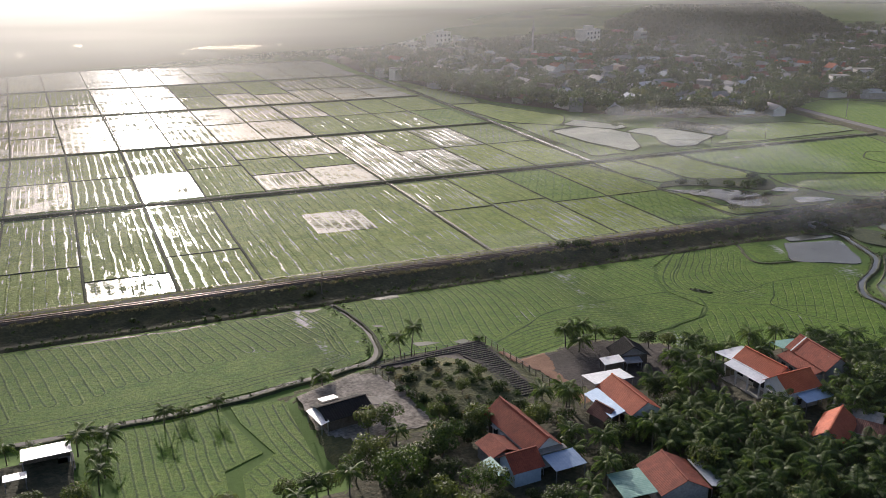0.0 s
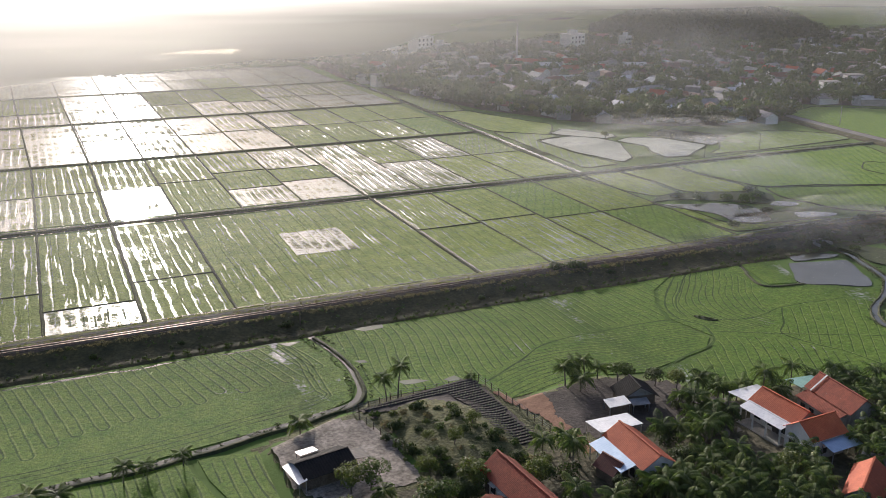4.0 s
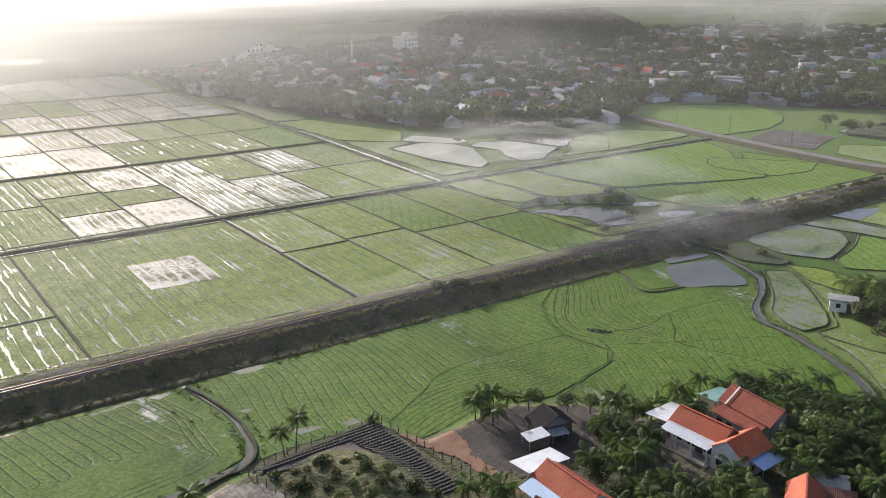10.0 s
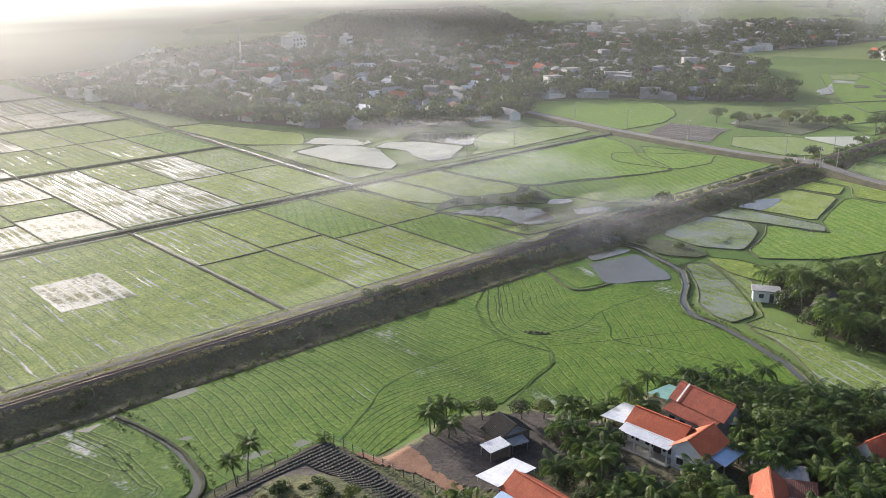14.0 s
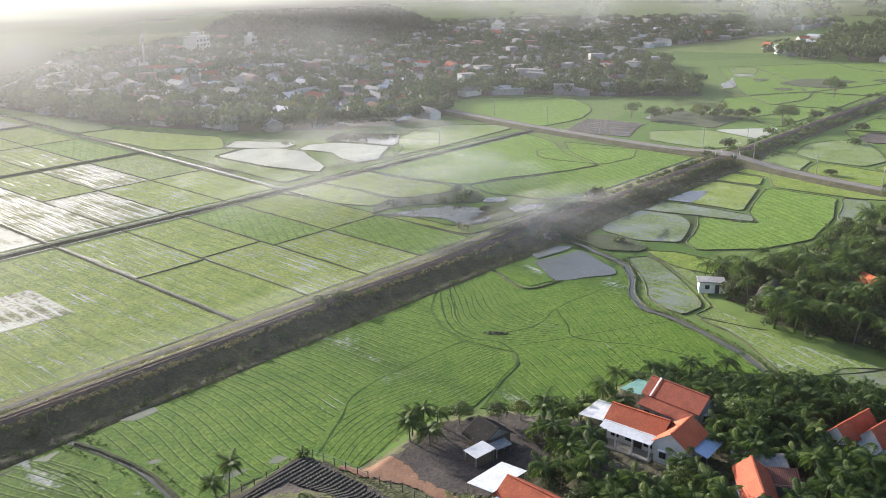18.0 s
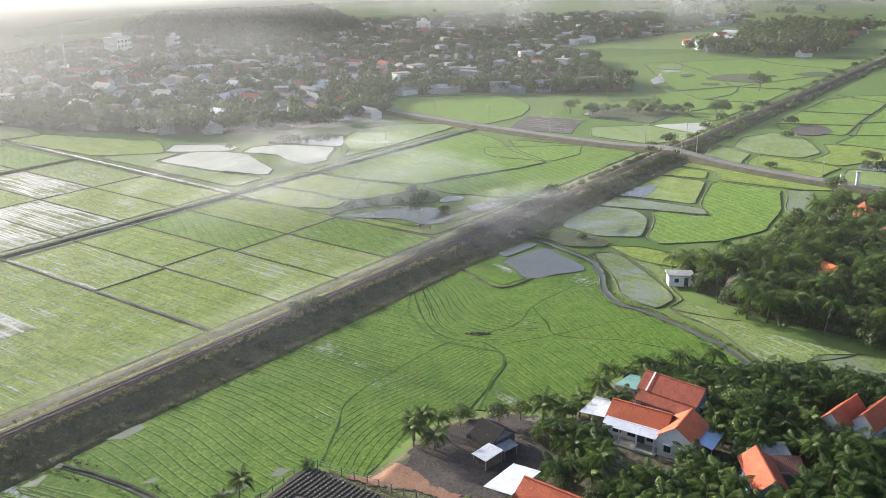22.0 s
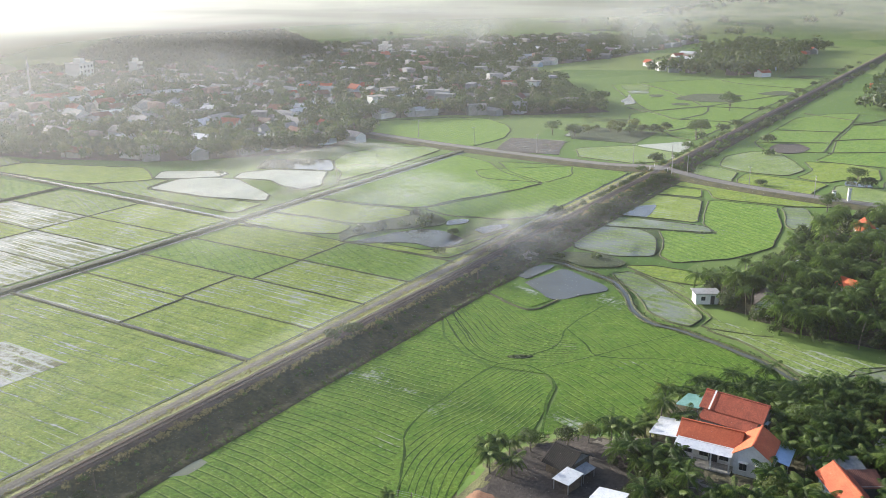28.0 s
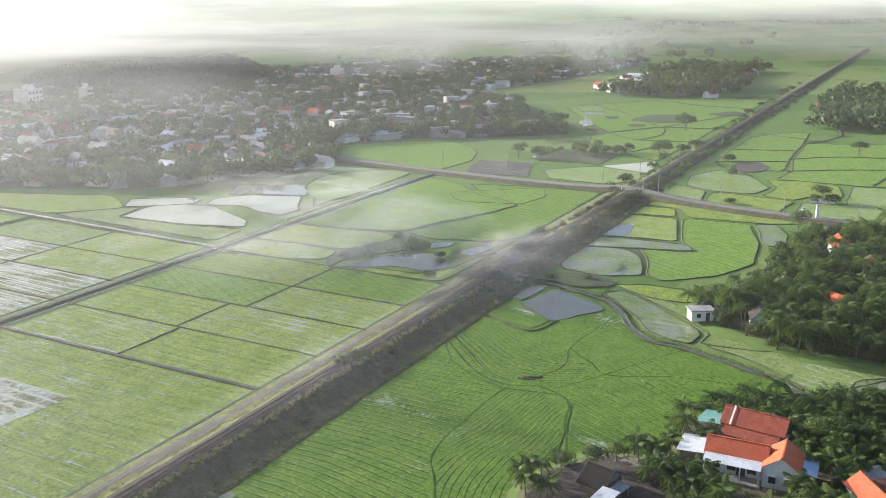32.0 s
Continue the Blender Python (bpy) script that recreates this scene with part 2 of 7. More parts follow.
def smooth_step(a, b, t):
    t = min(1.0, max(0.0, (t - a) / (b - a)))
    return t * t * (3 - 2 * t)


def along(x, pts):
    """y over x on a broken line."""
    if x <= pts[0][0]:
        return pts[0][1]
    for (xa, ya), (xb, yb) in zip(pts, pts[1:]):
        if x <= xb:
            return ya + (yb - ya) * (x - xa) / (xb - xa)
    return pts[-1][1]


# the edge of the hamlet's raised ground, as y over x
HAMLET = [(-63.7, -81.7), (-7.6, -62.9), (10.3, -63.7), (15, -88.1), (43.2, -88.5), (43.3, -59.1), (55.4, -53.9), (81.4, -50.5), (83.9, -60.4), (100.6, -57.2), (111.8, -63.9), (116.3, -74.6), (133, -74.3), (140.3, -83), (145.9, -93.8), (151.3, -101.7), (155.1, -114.6), (161.6, -178.6)]
GROVE = [(171.4, -136.4), (174.1, -84.2), (180.5, -68.4), (194.6, -57.6), (206.5, -66), (245.5, -70.9), (277.4, -75.9), (292.2, -87.8), (306.3, -130.7)]


def height(x, y):
    """The lie of the land."""
    h = 0.0
    if -60 < x < 162 and y < -45:
        h = 1.7 * smooth_step(0.0, 3.5, along(x, HAMLET) - y)
    if 160 < x < 312 and y < -55:
        h = max(h, 0.9 * smooth_step(0.0, 4.0, along(x, GROVE) - y))
    d = math.hypot((x - 69.7) / 8.7, (y + 69.6) / 13.2)
    if d < 1:
        h += 1.7 * (1 - d * d) + 0.5 * (1 - d) * noise.noise((x * 0.4, y * 0.4, 2))
    dx, dy = x - 587, y - 507
    u, v = dx * 0.69 + dy * -0.72, dx * 0.72 + dy * 0.69
    d = math.hypot(u / 106.0, v / 75.0)
    if d < 1:
        h += (23.5 + 4.0 * u / 106.0) * (1 - d ** 1.9) + 3.0 * (1 - d) * noise.noise((x / 30, y / 30, 0))
    r = math.hypot(x, y + 150)
    if r > 3000:                                     # hills on the horizon
        a = math.atan2(y + 150, x)
        h += smooth_step(3000, 4400, r) * max(0.0, 75 + 40 * noise.noise((a * 5, 0.3, 0)) + 18 * noise.noise((a * 17, 2.3, 0)))
    return h


def steps(lo, hi, fine_lo, fine_hi, fine):
    out, s = [fine_lo + fine * i for i in range(int((fine_hi - fine_lo) / fine) + 1)], fine
    a = b = None
    a, b = out[0], out[-1]
    low, high, sa, sb = [], [], fine, fine
    while a > lo:
        sa *= 1.22
        a -= min(sa, 150)
        low.append(a)
    while b < hi:
        sb *= 1.12
        b += min(sb, 60)
        high.append(b)
    return low[::-1] + out + high + [hi + 2500, hi + 6500, hi + 14000]


def build_ground():
    xs, ys = steps(-700, 4800, -60, 320, 3.0), steps(-800, 4700, -150, 0, 2.5)
    vs = [(x, y, height(x, y) - 0.12) for y in ys for x in xs]
    nx = len(xs)
    fs = [(j * nx + i, j * nx + i + 1, (j + 1) * nx + i + 1, (j + 1) * nx + i) for j in range(len(ys) - 1) for i in range(nx - 1)]
    structure("ground", raw_mesh("ground", vs, fs, MAT["land"], True), "open green farmland with hamlets out to hazy hills", "ground")


build_ground()


def ribbon(pts, profile, closed=False):
    """A strip swept along a line in plan; profile: (offset to the left, height) from side to side."""
    vs, fs, n, k = [], [], len(pts), len(profile)
    for i, p in enumerate(pts):
        a, b = pts[max(0, i - 1)], pts[min(n - 1, i + 1)]
        d = Vector((b[0] - a[0], b[1] - a[1]))
        d = d.normalized() if d.length else Vector((1, 0))
        z = p[2] if len(p) > 2 else 0.0
        for o, h in profile:
            vs.append((p[0] - d.y * o, p[1] + d.x * o, z + h))
    for i in range(n - 1):
        for j in range(k - 1):
            a = i * k + j
            fs.append((a + 1, a, a + k, a + k + 1))
    return vs, fs


def curve_pts(pts, step=2.0, wobble=0.0, seed=0.0):
    """A smooth line through the points of the plan."""
    out = []
    for i in range(len(pts) - 1):
        p0, p1, p2, p3 = (Vector(pts[max(0, min(len(pts) - 1, i + k))]) for k in (-1, 0, 1, 2))
        n = max(1, int((p2 - p1).length / step))
        for j in range(n):
            t = j / n
            q = 0.5 * ((2 * p1) + (p2 - p0) * t + (2 * p0 - 5 * p1 + 4 * p2 - p3) * t * t + (3 * p1 - p0 - 3 * p2 + p3) * t ** 3)
            out.append(q)
    out.append(Vector(pts[-1]))
    if wobble:
        for q in out:
            q.x += wobble * noise.noise((q.x * 0.15, q.y * 0.15, seed))
            q.y += wobble * noise.noise((q.x * 0.15, q.y * 0.15, seed + 7))
    return [tuple(q) for q in out]


def straight(a, b, step=3.0):
    n = max(1, int(math.dist(a, b) / step))
    return [(a[0] + (b[0] - a[0]) * i / n, a[1] + (b[1] - a[1]) * i / n) for i in range(n + 1)]


def bund(pts, width=0.9, high=0.35, mat="bund", name="field_bund", label="low grassy earth bund between rice plots"):
    w = width / 2
    pts = [(p[0] + 0.25 * noise.noise((p[0] * 0.4, p[1] * 0.4, 3)), p[1] + 0.25 * noise.noise((p[0] * 0.4, p[1] * 0.4, 9)), 0.10 * noise.noise((p[0] * 0.3, p[1] * 0.3, 5))) for p in pts]
    vs, fs = ribbon(pts, [(-w - 0.22, -0.12), (-w * 0.6, high), (w * 0.6, high), (w + 0.22, -0.12)])
    return structure(name, raw_mesh(name, vs, fs, MAT[mat]), label, "bund")


def channel(pts, width=1.6, name="irrigation_ditch", z=0.035):
    w = width / 2
    vs, fs = ribbon(pts, [(-w, z), (w, z)])
    return structure(name, raw_mesh(name, vs, fs, MAT["water"]), "narrow irrigation ditch with still water", "ditch")


def sheet(outline, z, name, mat, label, category, kind="", thick=0.25, group=""):
    """A slab over an outline in plan."""
    bm = bmesh.new()
    top = bm.faces.new([bm.verts.new((x, y, z)) for x, y in outline])
    top.normal_update()
    if top.normal.z < 0:
        top.normal_flip()
    r = bmesh.ops.extrude_face_region(bm, geom=[top])
    bmesh.ops.translate(bm, vec=(0, 0, -thick), verts=[v for v in r["geom"] if isinstance(v, bmesh.types.BMVert)])
    bmesh.ops.recalc_face_normals(bm, faces=bm.faces[:])
    bmesh.ops.triangulate(bm, faces=[f for f in bm.faces if len(f.verts) > 4])
    ob = new(name, mesh_of(bm, name, MAT[mat]))
    return tagged(ob, label, category, group, kind)


LABELS = {
    "green": "level green rice plot with faint sown strips",
    "fresh": "bright green rice plot with dense young plants",
    "thin": "thinly grown rice plot with puddles between the strips",
    "wet": "wet muddy rice plot with pale water between strips",
    "flooded": "flooded rice plot with a mirror of still water",
    "murky": "flooded rice plot with murky grey-green water",
    "pale": "yellowish green rice plot with patches of water",
    "cross": "green rice plot sown in long cross strips",
    "near": "dense green rice field with winding sown lines",
}


def plot(outline, kind, z=0.0):
    return sheet(outline, z, "rice_plot", kind, LABELS[kind], "rice field", group="rice plots")


# ---- the regular rice plots beyond the railway ----
COLS = [-42.0, -23.0, -4.5, 14.0, 33.0, 51.5, 70.0, 88.5, 108.0, 127.5, 146.0, 164.5, 184.5]
ROWS = [0.0, 78.0, 162.0, 249.0, 342.0, 436.0]
# kinds of the plots in each cell from the near side to the far side, with the shares at which they are split
CELLS = [
    ["thin .36 thin", "thin .36 thin", "thin .36 thin", "wet .19 thin", "thin .35 thin", "-", "-", "-", "green .52 thin", "thin .54 green", "thin .47 fresh", "fresh .47 green"],
    ["thin .46 thin", "thin .46 thin", "wet .46 thin", "thin .46 thin", "flooded .47 thin", "green .5 thin", "wet .28 green .6 thin", "flooded .33 green .58 wet", "wet", "wet .5 thin", "thin .5 wet", "thin .5 pale"],
    ["wet .5 wet", "wet .5 wet", "wet .45 wet", "flooded", "flooded .5 wet", "wet .5 wet", "flooded .48 flooded", "flooded .5 wet", "green .52 wet", "green .5 thin", "thin .5 green", "fresh .5 green"],
    ["wet .5 wet", "wet .5 wet", "wet .4 thin", "wet .4 thin", "wet .45 flooded", "flooded .5 flooded", "thin .45 green", "wet .5 thin", "wet .4 green", "wet .5 wet", "flooded .5 wet", "flooded .4 wet"],
    ["wet .5 flooded", "flooded", "flooded", "flooded", "flooded", "flooded", "flooded .5 wet", "wet .5 flooded", "thin .5 flooded", "flooded", "flooded", "flooded"],
]


def cell_x(c, y):
    """The line between two columns; those in the far west lean a little."""
    return COLS[c] - 0.035 * max(0.0, y - 150) * smooth_step(60, 10, COLS[c])


for r, line in enumerate(CELLS):
    for c, cell in enumerate(line):
        if cell == "-":
            continue
        words = cell.split()
        cuts = [0.0] + [float(w) for w in words[1::2]] + [1.0]
        y0, y1 = ROWS[r] + (4.4 if r else 0.4), ROWS[r + 1] - (4.2 if r == 0 else 0.9)
        for kind, k0, k1 in zip(words[::2], cuts, cuts[1:]):
            a, b = y0 + (y1 - y0) * k0 + (0.3 if k0 else 0), y0 + (y1 - y0) * k1 - 0.3
            plot([(cell_x(c, a) + 0.35, a), (cell_x(c + 1, a) - 0.35, a), (cell_x(c + 1, b) - 0.35, b), (cell_x(c, b) + 0.35, b)], kind)
            if k0:
                bund(straight((cell_x(c, a), a - 0.3), (cell_x(c + 1, a), a - 0.3)), 0.5, 0.16)
# the wide plot with a flooded square in it
plot([(51.9, 0.4), (107.6, 0.4), (107.6, 73.8), (51.9, 73.8)], "cross")
plot([(72.6, 30.6), (89, 29.6), (89.2, 50), (73, 50.4)], "flooded", 0.06)
for c in range(1, len(COLS)):
    for r in range(len(ROWS) - 1):
        if (r, c) in ((0, 6), (0, 7)) or c == len(COLS) - 1 and r:
            continue
        wide = c in (4, 8) and r < 3
        line = straight((cell_x(c, ROWS[r]), ROWS[r]), (cell_x(c, ROWS[r + 1]), ROWS[r + 1]))
        bund(line, 0.7 if wide else 0.45, 0.3 if wide else 0.2)
        if wide:
            channel([(x + 0.9, y) for x, y in line], 0.5)
for y, wide in ((78.0, 2.6), (163.5, 1.5), (251.0, 1.2), (343.5, 1.2), (437.0, 1.5)):
    line = straight((-70, y), (187, y))
    if y < 80:
        line = straight((-70, y), (187, y)) + straight((190, y), (321, 78.5))
    bund(line, wide, 0.5, "bund", "field_track", "grassy farm track on a low bank")
    channel([(x, yy + wide / 2 + 0.9) for x, yy in line], 0.9)
    if y < 80:
        channel([(x, yy - wide / 2 - 1.0) for x, yy in line], 0.7)
X3 = straight((184.5, 80), (188, 180)) + straight((188, 180), (190, 290)) + straight((190, 290), (190, 350))
bund(X3, 1.2, 0.3)
channel([(x + 1.5, y) for x, y in X3], 1.6)


# ---- railway, farm track beside it, and the road that crosses it ----
def build_railway():
    line = [(x, -9.3) for x in list(range(-80, 420, 4)) + list(range(420, 1500, 30))]
    wob = [(x, y + 0.5 * noise.noise((x * 0.05, 0, 0))) for x, y in line]
    for nm, prof, mt, lab in (("embankment", [(2.0, 1.72), (-1.6, 1.8), (-2.4, 1.6), (-4.2, 0.9), (-6.5, 0.3), (-8.2, 0.05), (-9.3, 0.22), (-10.2, 0.2), (-11.0, -0.12)], "slope", "dark weedy earth embankment that carries the railway"),
                              ("verge", [(9.6, -0.1), (9.0, 0.25), (8.2, 0.32), (7.6, 0.42), (6.0, 0.48), (4.6, 0.5), (3.6, 0.75), (2.7, 1.4), (2.0, 1.72)], "verge", "verge of dry yellowish grass along the railway")):
        vs, fs = ribbon(wob, prof)
        vs = [(x, -9.3 + (y + 9.3) * (1 - 0.42 * smooth_step(322, 350, x)), z + (0.25 * noise.noise((x * 0.35, y * 0.35, 1)) if z > 0 else 0)) for x, y, z in vs]
        structure(nm, raw_mesh(nm, vs, fs, MAT[mt], True), lab, "embankment")
    vs, fs = ribbon([(x, y + 6.2, 0.50 + 0.05 * noise.noise((x * 0.3, 4, 0))) for x, y in line if x < 318], [(-1.15, 0.0), (-0.95, 0.06), (-0.55, 0.03), (0, 0.10), (0.55, 0.03), (0.95, 0.06), (1.15, 0.0)])
    structure("farm_track", raw_mesh("farm_track", vs, fs, MAT["track"]), "pale dirt track along the foot of the railway", "track")
    vs, fs = ribbon([(x, y + 10.0) for x, y in line if x < 318], [(-0.2, 0.06), (0.2, 0.06)])
    structure("irrigation_ditch", raw_mesh("irrigation_ditch", vs, fs, MAT["water"]), "narrow ditch of still water beside the track", "ditch")
    rw = tagged(new("railway"), "single metre-gauge railway line on grey ballast", "railway")
    vs, fs = ribbon([(x, y, 1.82) for x, y in line], [(-1.7, -0.15), (-1.2, 0.22), (1.2, 0.22), (1.7, -0.15)])
    part("ballast", raw_mesh("ballast", vs, fs, MAT["ballast"]), None, rw)
    for o in (-0.535, 0.535):
        vs, fs = ribbon([(x, y + o, 2.04) for x, y in line], [(-0.05, 0.0), (-0.05, 0.16), (0.05, 0.16), (0.05, 0.0)])
        part("rail", raw_mesh("rail", vs, fs, MAT["rail"]), None, rw, "rusty steel rail")
    sl = mesh_of(box(-0.11, 0.11, -0.95, 0.95, 0.0, 0.09), "sleeper", MAT["ballast"])
    for i in range(240):
        s = new("sleeper", sl)
        s.parent = rw
        s.matrix_basis = pose(48 + i * 0.62, -9.3, 2.02)


build_railway()
ROAD = curve_pts([(289.7, -181.7), (297.4, -131.1), (303.8, -89.4), (309.3, -50.2), (319.1, -14.9), (323.1, -7), (322, 25.1), (325.8, 84.9), (335.7, 155.8), (339.5, 205), (356.6, 286.5), (388.8, 370.8)], 4.0)


def road_height(y):
    return 1.0 + 1.0 * math.exp(-((y + 9.3) / 14.0) ** 2)


vs, fs = ribbon([(x, y, road_height(y)) for x, y in ROAD], [(-6.0, -1.2), (-3.3, 0.0), (-2.4, 0.04), (2.4, 0.04), (3.3, 0.0), (6.0, -1.2)])
structure("road_bank", raw_mesh("road_bank", vs, fs, MAT["slope"]), "grassy bank under the country road", "bank")
vs, fs = ribbon([(x, y, road_height(y) + 0.05) for x, y in ROAD], [(-2.3, 0.0), (-2.25, 0.05), (0, 0.09), (2.25, 0.05), (2.3, 0.0)])
structure("road", raw_mesh("road", vs, fs, MAT["asphalt"]), "pale worn asphalt country road on a bank", "road")

# ---- rice fields on the near side ----
plot([(-74.4, -58.9), (15.4, -57), (45.2, -53), (54.3, -51.4), (60.3, -48.9), (63.1, -42.9), (63.2, -33.1), (60.8, -20.5), (-73.8, -20.5)], "near")
plot([(16.5, -58), (31.5, -57.2), (33.2, -64.3), (35.5, -74.4), (29.4, -77.5), (28.6, -87.8), (15.5, -88.1), (14.6, -66.6)], "near")
plot([(33.6, -57.7), (42.3, -59.1), (43.2, -71.2), (44.2, -87.4), (30.7, -87.8), (31.5, -79.5), (37.1, -75.3), (34.2, -64.2)], "near")
plot([(62.3, -20.5), (149.4, -18.2), (138.5, -25.8), (133.3, -33.5), (130.4, -41.2), (132.5, -51.8), (128, -56.2), (111.6, -59.9), (101.6, -57.1), (83.8, -59.4), (81.4, -50.5), (68.4, -50.2), (61.4, -50.8), (64.6, -42.9), (64.7, -33.1)], "near")
plot([(150.3, -18.2), (167.3, -19.1), (163.6, -33.2), (171.4, -36), (185.2, -45.3), (180, -50.1), (172.1, -57.9), (170, -67.6), (166.1, -78.5), (155.5, -92.6), (152.2, -86.7), (140.7, -74.1), (117.2, -73.6), (111.6, -60.9), (129, -56.7), (133.5, -52.3), (131.4, -41.2), (134.3, -33.5), (139.5, -25.8)], "near")
def furrow_lines(owner, lines, mat="furrow", width=0.3, z=0.0, joined=False, label="", lip=0.0):
    """Worked lines in a plot: shallow wet furrows, or low ridges of thicker rice where lip is given."""
    allv, allf, lit_edge = [], [], []
    for pts in lines:
        q, run = [], []
        for p in pts:
            if mat in ("water", "milky_sky"):
                w = width * (0.5 + 1.1 * max(0.0, noise.noise((p[0] * 0.22, p[1] * 0.16, 4.0)) + 0.35))
                if noise.noise((p[0] * 0.11, p[1] * 0.07, 8.0)) < (-0.2 if width > 0.4 else 0.24):
                    w = 0.0
            else:
                w = width * (0.8 + 0.6 * noise.noise((p[0] * 0.3, p[1] * 0.3, 6.0)))
            q.append((p[0], p[1], w))
        if len(q) < 2:
            continue
        vs, fs, n = [], [], len(q)
        prof = ((-1, 0.0), (1, 0.0)) if not lip else ((-1.6, 0.0), (-0.7, lip), (0, 0.02), (0.7, lip), (1.6, 0.0))
        k = len(prof)
        for i, (x, y, w) in enumerate(q):
            a, b = q[max(0, i - 1)], q[min(n - 1, i + 1)]
            d = Vector((b[0] - a[0], b[1] - a[1]))
            d = d.normalized() if d.length else Vector((0, 1))
            for o, h in prof:
                vs.append((x - d.y * o * w / 2, y + d.x * o * w / 2, z + 0.012 + h))
        for i in range(n - 1):
            if q[i][2] + q[i + 1][2] > 0.02:
                for j in range(k - 1):
                    a = i * k + j
                    fs.append((a + 1, a, a + k, a + k + 1))
        if not fs:
            continue
        if mat == "furrow":
            lit_edge.append([(p[0] + 0.3, p[1] + 0.12) for p in pts])
        if joined:
            o = len(allv)
            allv += vs
            allf += [tuple(i + o for i in f) for f in fs]
        else:
            part("furrow", raw_mesh("furrow", vs, fs, MAT[mat]), None, owner)
    # a pale strip beside each furrow stands for its sunlit edge
    if lit_edge:
        furrow_lines(owner, lit_edge, "ridge", 0.26, z - 0.004, True, "pale strips that stand for the lit edges of the sown lines")
    if joined and allf:
        ob = part("furrow", raw_mesh("furrow", allv, allf, MAT[mat]), None, owner, label)
        tagged(ob, kind="stuff")


# ridge paints the furrows' lit edge; furrow mixes wet mud with relief shade
MAT["ridge"] = paddy("rice_lit_edge", (0.11, 0.2, 0.028), (0.2, 0.275, 0.06), 0.16, 0, 50.0, (0.24, 0.25, 0.19))
MAT["furrow"] = paddy("rice_furrow", (0.032, 0.074, 0.008), (0.062, 0.118, 0.016), 0.08, 0, 50.0)


def inside(x, y, poly):
    hit = False
    for (xa, ya), (xb, yb) in zip(poly, poly[1:] + poly[:1]):
        if (ya > y) != (yb > y) and x < (xb - xa) * (y - ya) / (yb - ya) + xa:
            hit = not hit
    return hit


def clip_line(pts, poly, inset=0.0):
    """The stretches of a line that lie inside an outline."""
    runs, cur = [], []
    for p in pts:
        if inside(p[0], p[1], poly):
            cur.append(p)
        else:
            if len(cur) > 2:
                runs.append(cur)
            cur = []
    if len(cur) > 2:
        runs.append(cur)
    return runs


def loops(x0, x1, y0, y1, turn, gap, bend=2.2, seed=0.0):
    """Lines up and down a plot, joined two by two at the far end by a round turn, as a tiller leaves them."""
    out, c, s = [], math.cos(radians(turn)), math.sin(radians(turn))
    n = int((x1 - x0) / gap)
    for i in range(0, n, 2):
        a, b = x0 + i * gap, x0 + (i + 1) * gap
        top, low = y1 - random.uniform(0, 2), y0 + random.uniform(0, 5)
        pts = [(a, top - k) for k in range(int(top - low))]
        pts += [((a + b) / 2 - gap / 2 * math.cos(t), low - gap / 2 * math.sin(t)) for t in (0.5, 1.0, 1.57, 2.1, 2.6)]
        pts += [(b, low + k) for k in range(int(top - low))]
        cx, cy = (x0 + x1) / 2, (y0 + y1) / 2
        res = []
        for x, y in pts:
            x += bend * noise.noise((x * 0.03, y * 0.035, seed)) + 0.25 * noise.noise((x * 0.2, y * 0.2, seed + 4))
            dx, dy = x - cx, y - cy
            res.append((cx + dx * c - dy * s, cy + dx * s + dy * c))
        out.append(res)
    return out


# pale water lines in the plots beyond the railway
for ob in [o for o in scene.objects if o.name.startswith("rice_plot")]:
    me = ob.data
    xs, ys = [v.co.x for v in me.vertices], [v.co.y for v in me.vertices]
    x0, x1, y0, y1 = min(xs), max(xs), min(ys), max(ys)
    if y0 < 0 or me.materials[0].name == "rice_flooded":
        continue
    lines, x, drift = [], x0 + 1.0, (y1 - y0) * 0.05
    step = 2.6 if y0 < 170 else 3.2
    while x < x1 - 1.2:
        sd = random.random() * 50
        lo, hi = y0 + 1.5 + random.uniform(0, 6), y1 - 1.5 - random.uniform(0, 4)
        lines.append([(x + 0.7 * noise.noise((x * 0.1, y * 0.05, sd)) + (y - y0) / max(1, y1 - y0) * drift * (1 if x0 > 100 else 0.1), y) for y in np.arange(lo, hi, 1.6)])
        x += step * random.uniform(0.8, 1.25)
    poly = [(v.co.x, v.co.y) for v in me.vertices][:4]
    cx, cy = sum(p[0] for p in poly) / 4, sum(p[1] for p in poly) / 4
    lines = [r for ln in lines for r in clip_line(ln, poly)]
    wide = {"rice_wet": 0.42, "rice_thin": 0.28 if x1 < 60 or y0 > 85 else 0.14}.get(me.materials[0].name, 0.09)
    furrow_lines(ob, lines, "milky_sky", wide, 0.0, joined=y0 > 90)
    if y0 < 200 and me.materials[0].name != "rice_flooded" and wide < 0.6:
        kind = [k for k, v in MAT.items() if v == me.materials[0]][0]
        furrow_lines(ob, [[(x + 1.1, y) for x, y in ln] for ln in lines], kind, 0.34, 0.0, joined=True, lip=0.07)

# worked lines in the fields on the near side
near = [o for o in scene.objects if o.name.startswith("rice_plot") and o.data.materials[0].name == "rice_near"]
west, low_a, low_b, big, east = near
WEST = [(-74.4, -57.9), (15.4, -56.3), (45.2, -52.3), (54.3, -50.4), (59.3, -47.9), (62.1, -42.9), (62.2, -33.1), (59.8, -21), (-73.8, -21)]
furrow_lines(west, [r for ln in loops(-65.3, 59, -50, -17, 12, 1.9, 2.5, 1.0) for r in clip_line(ln, WEST)], "furrow", 0.3)
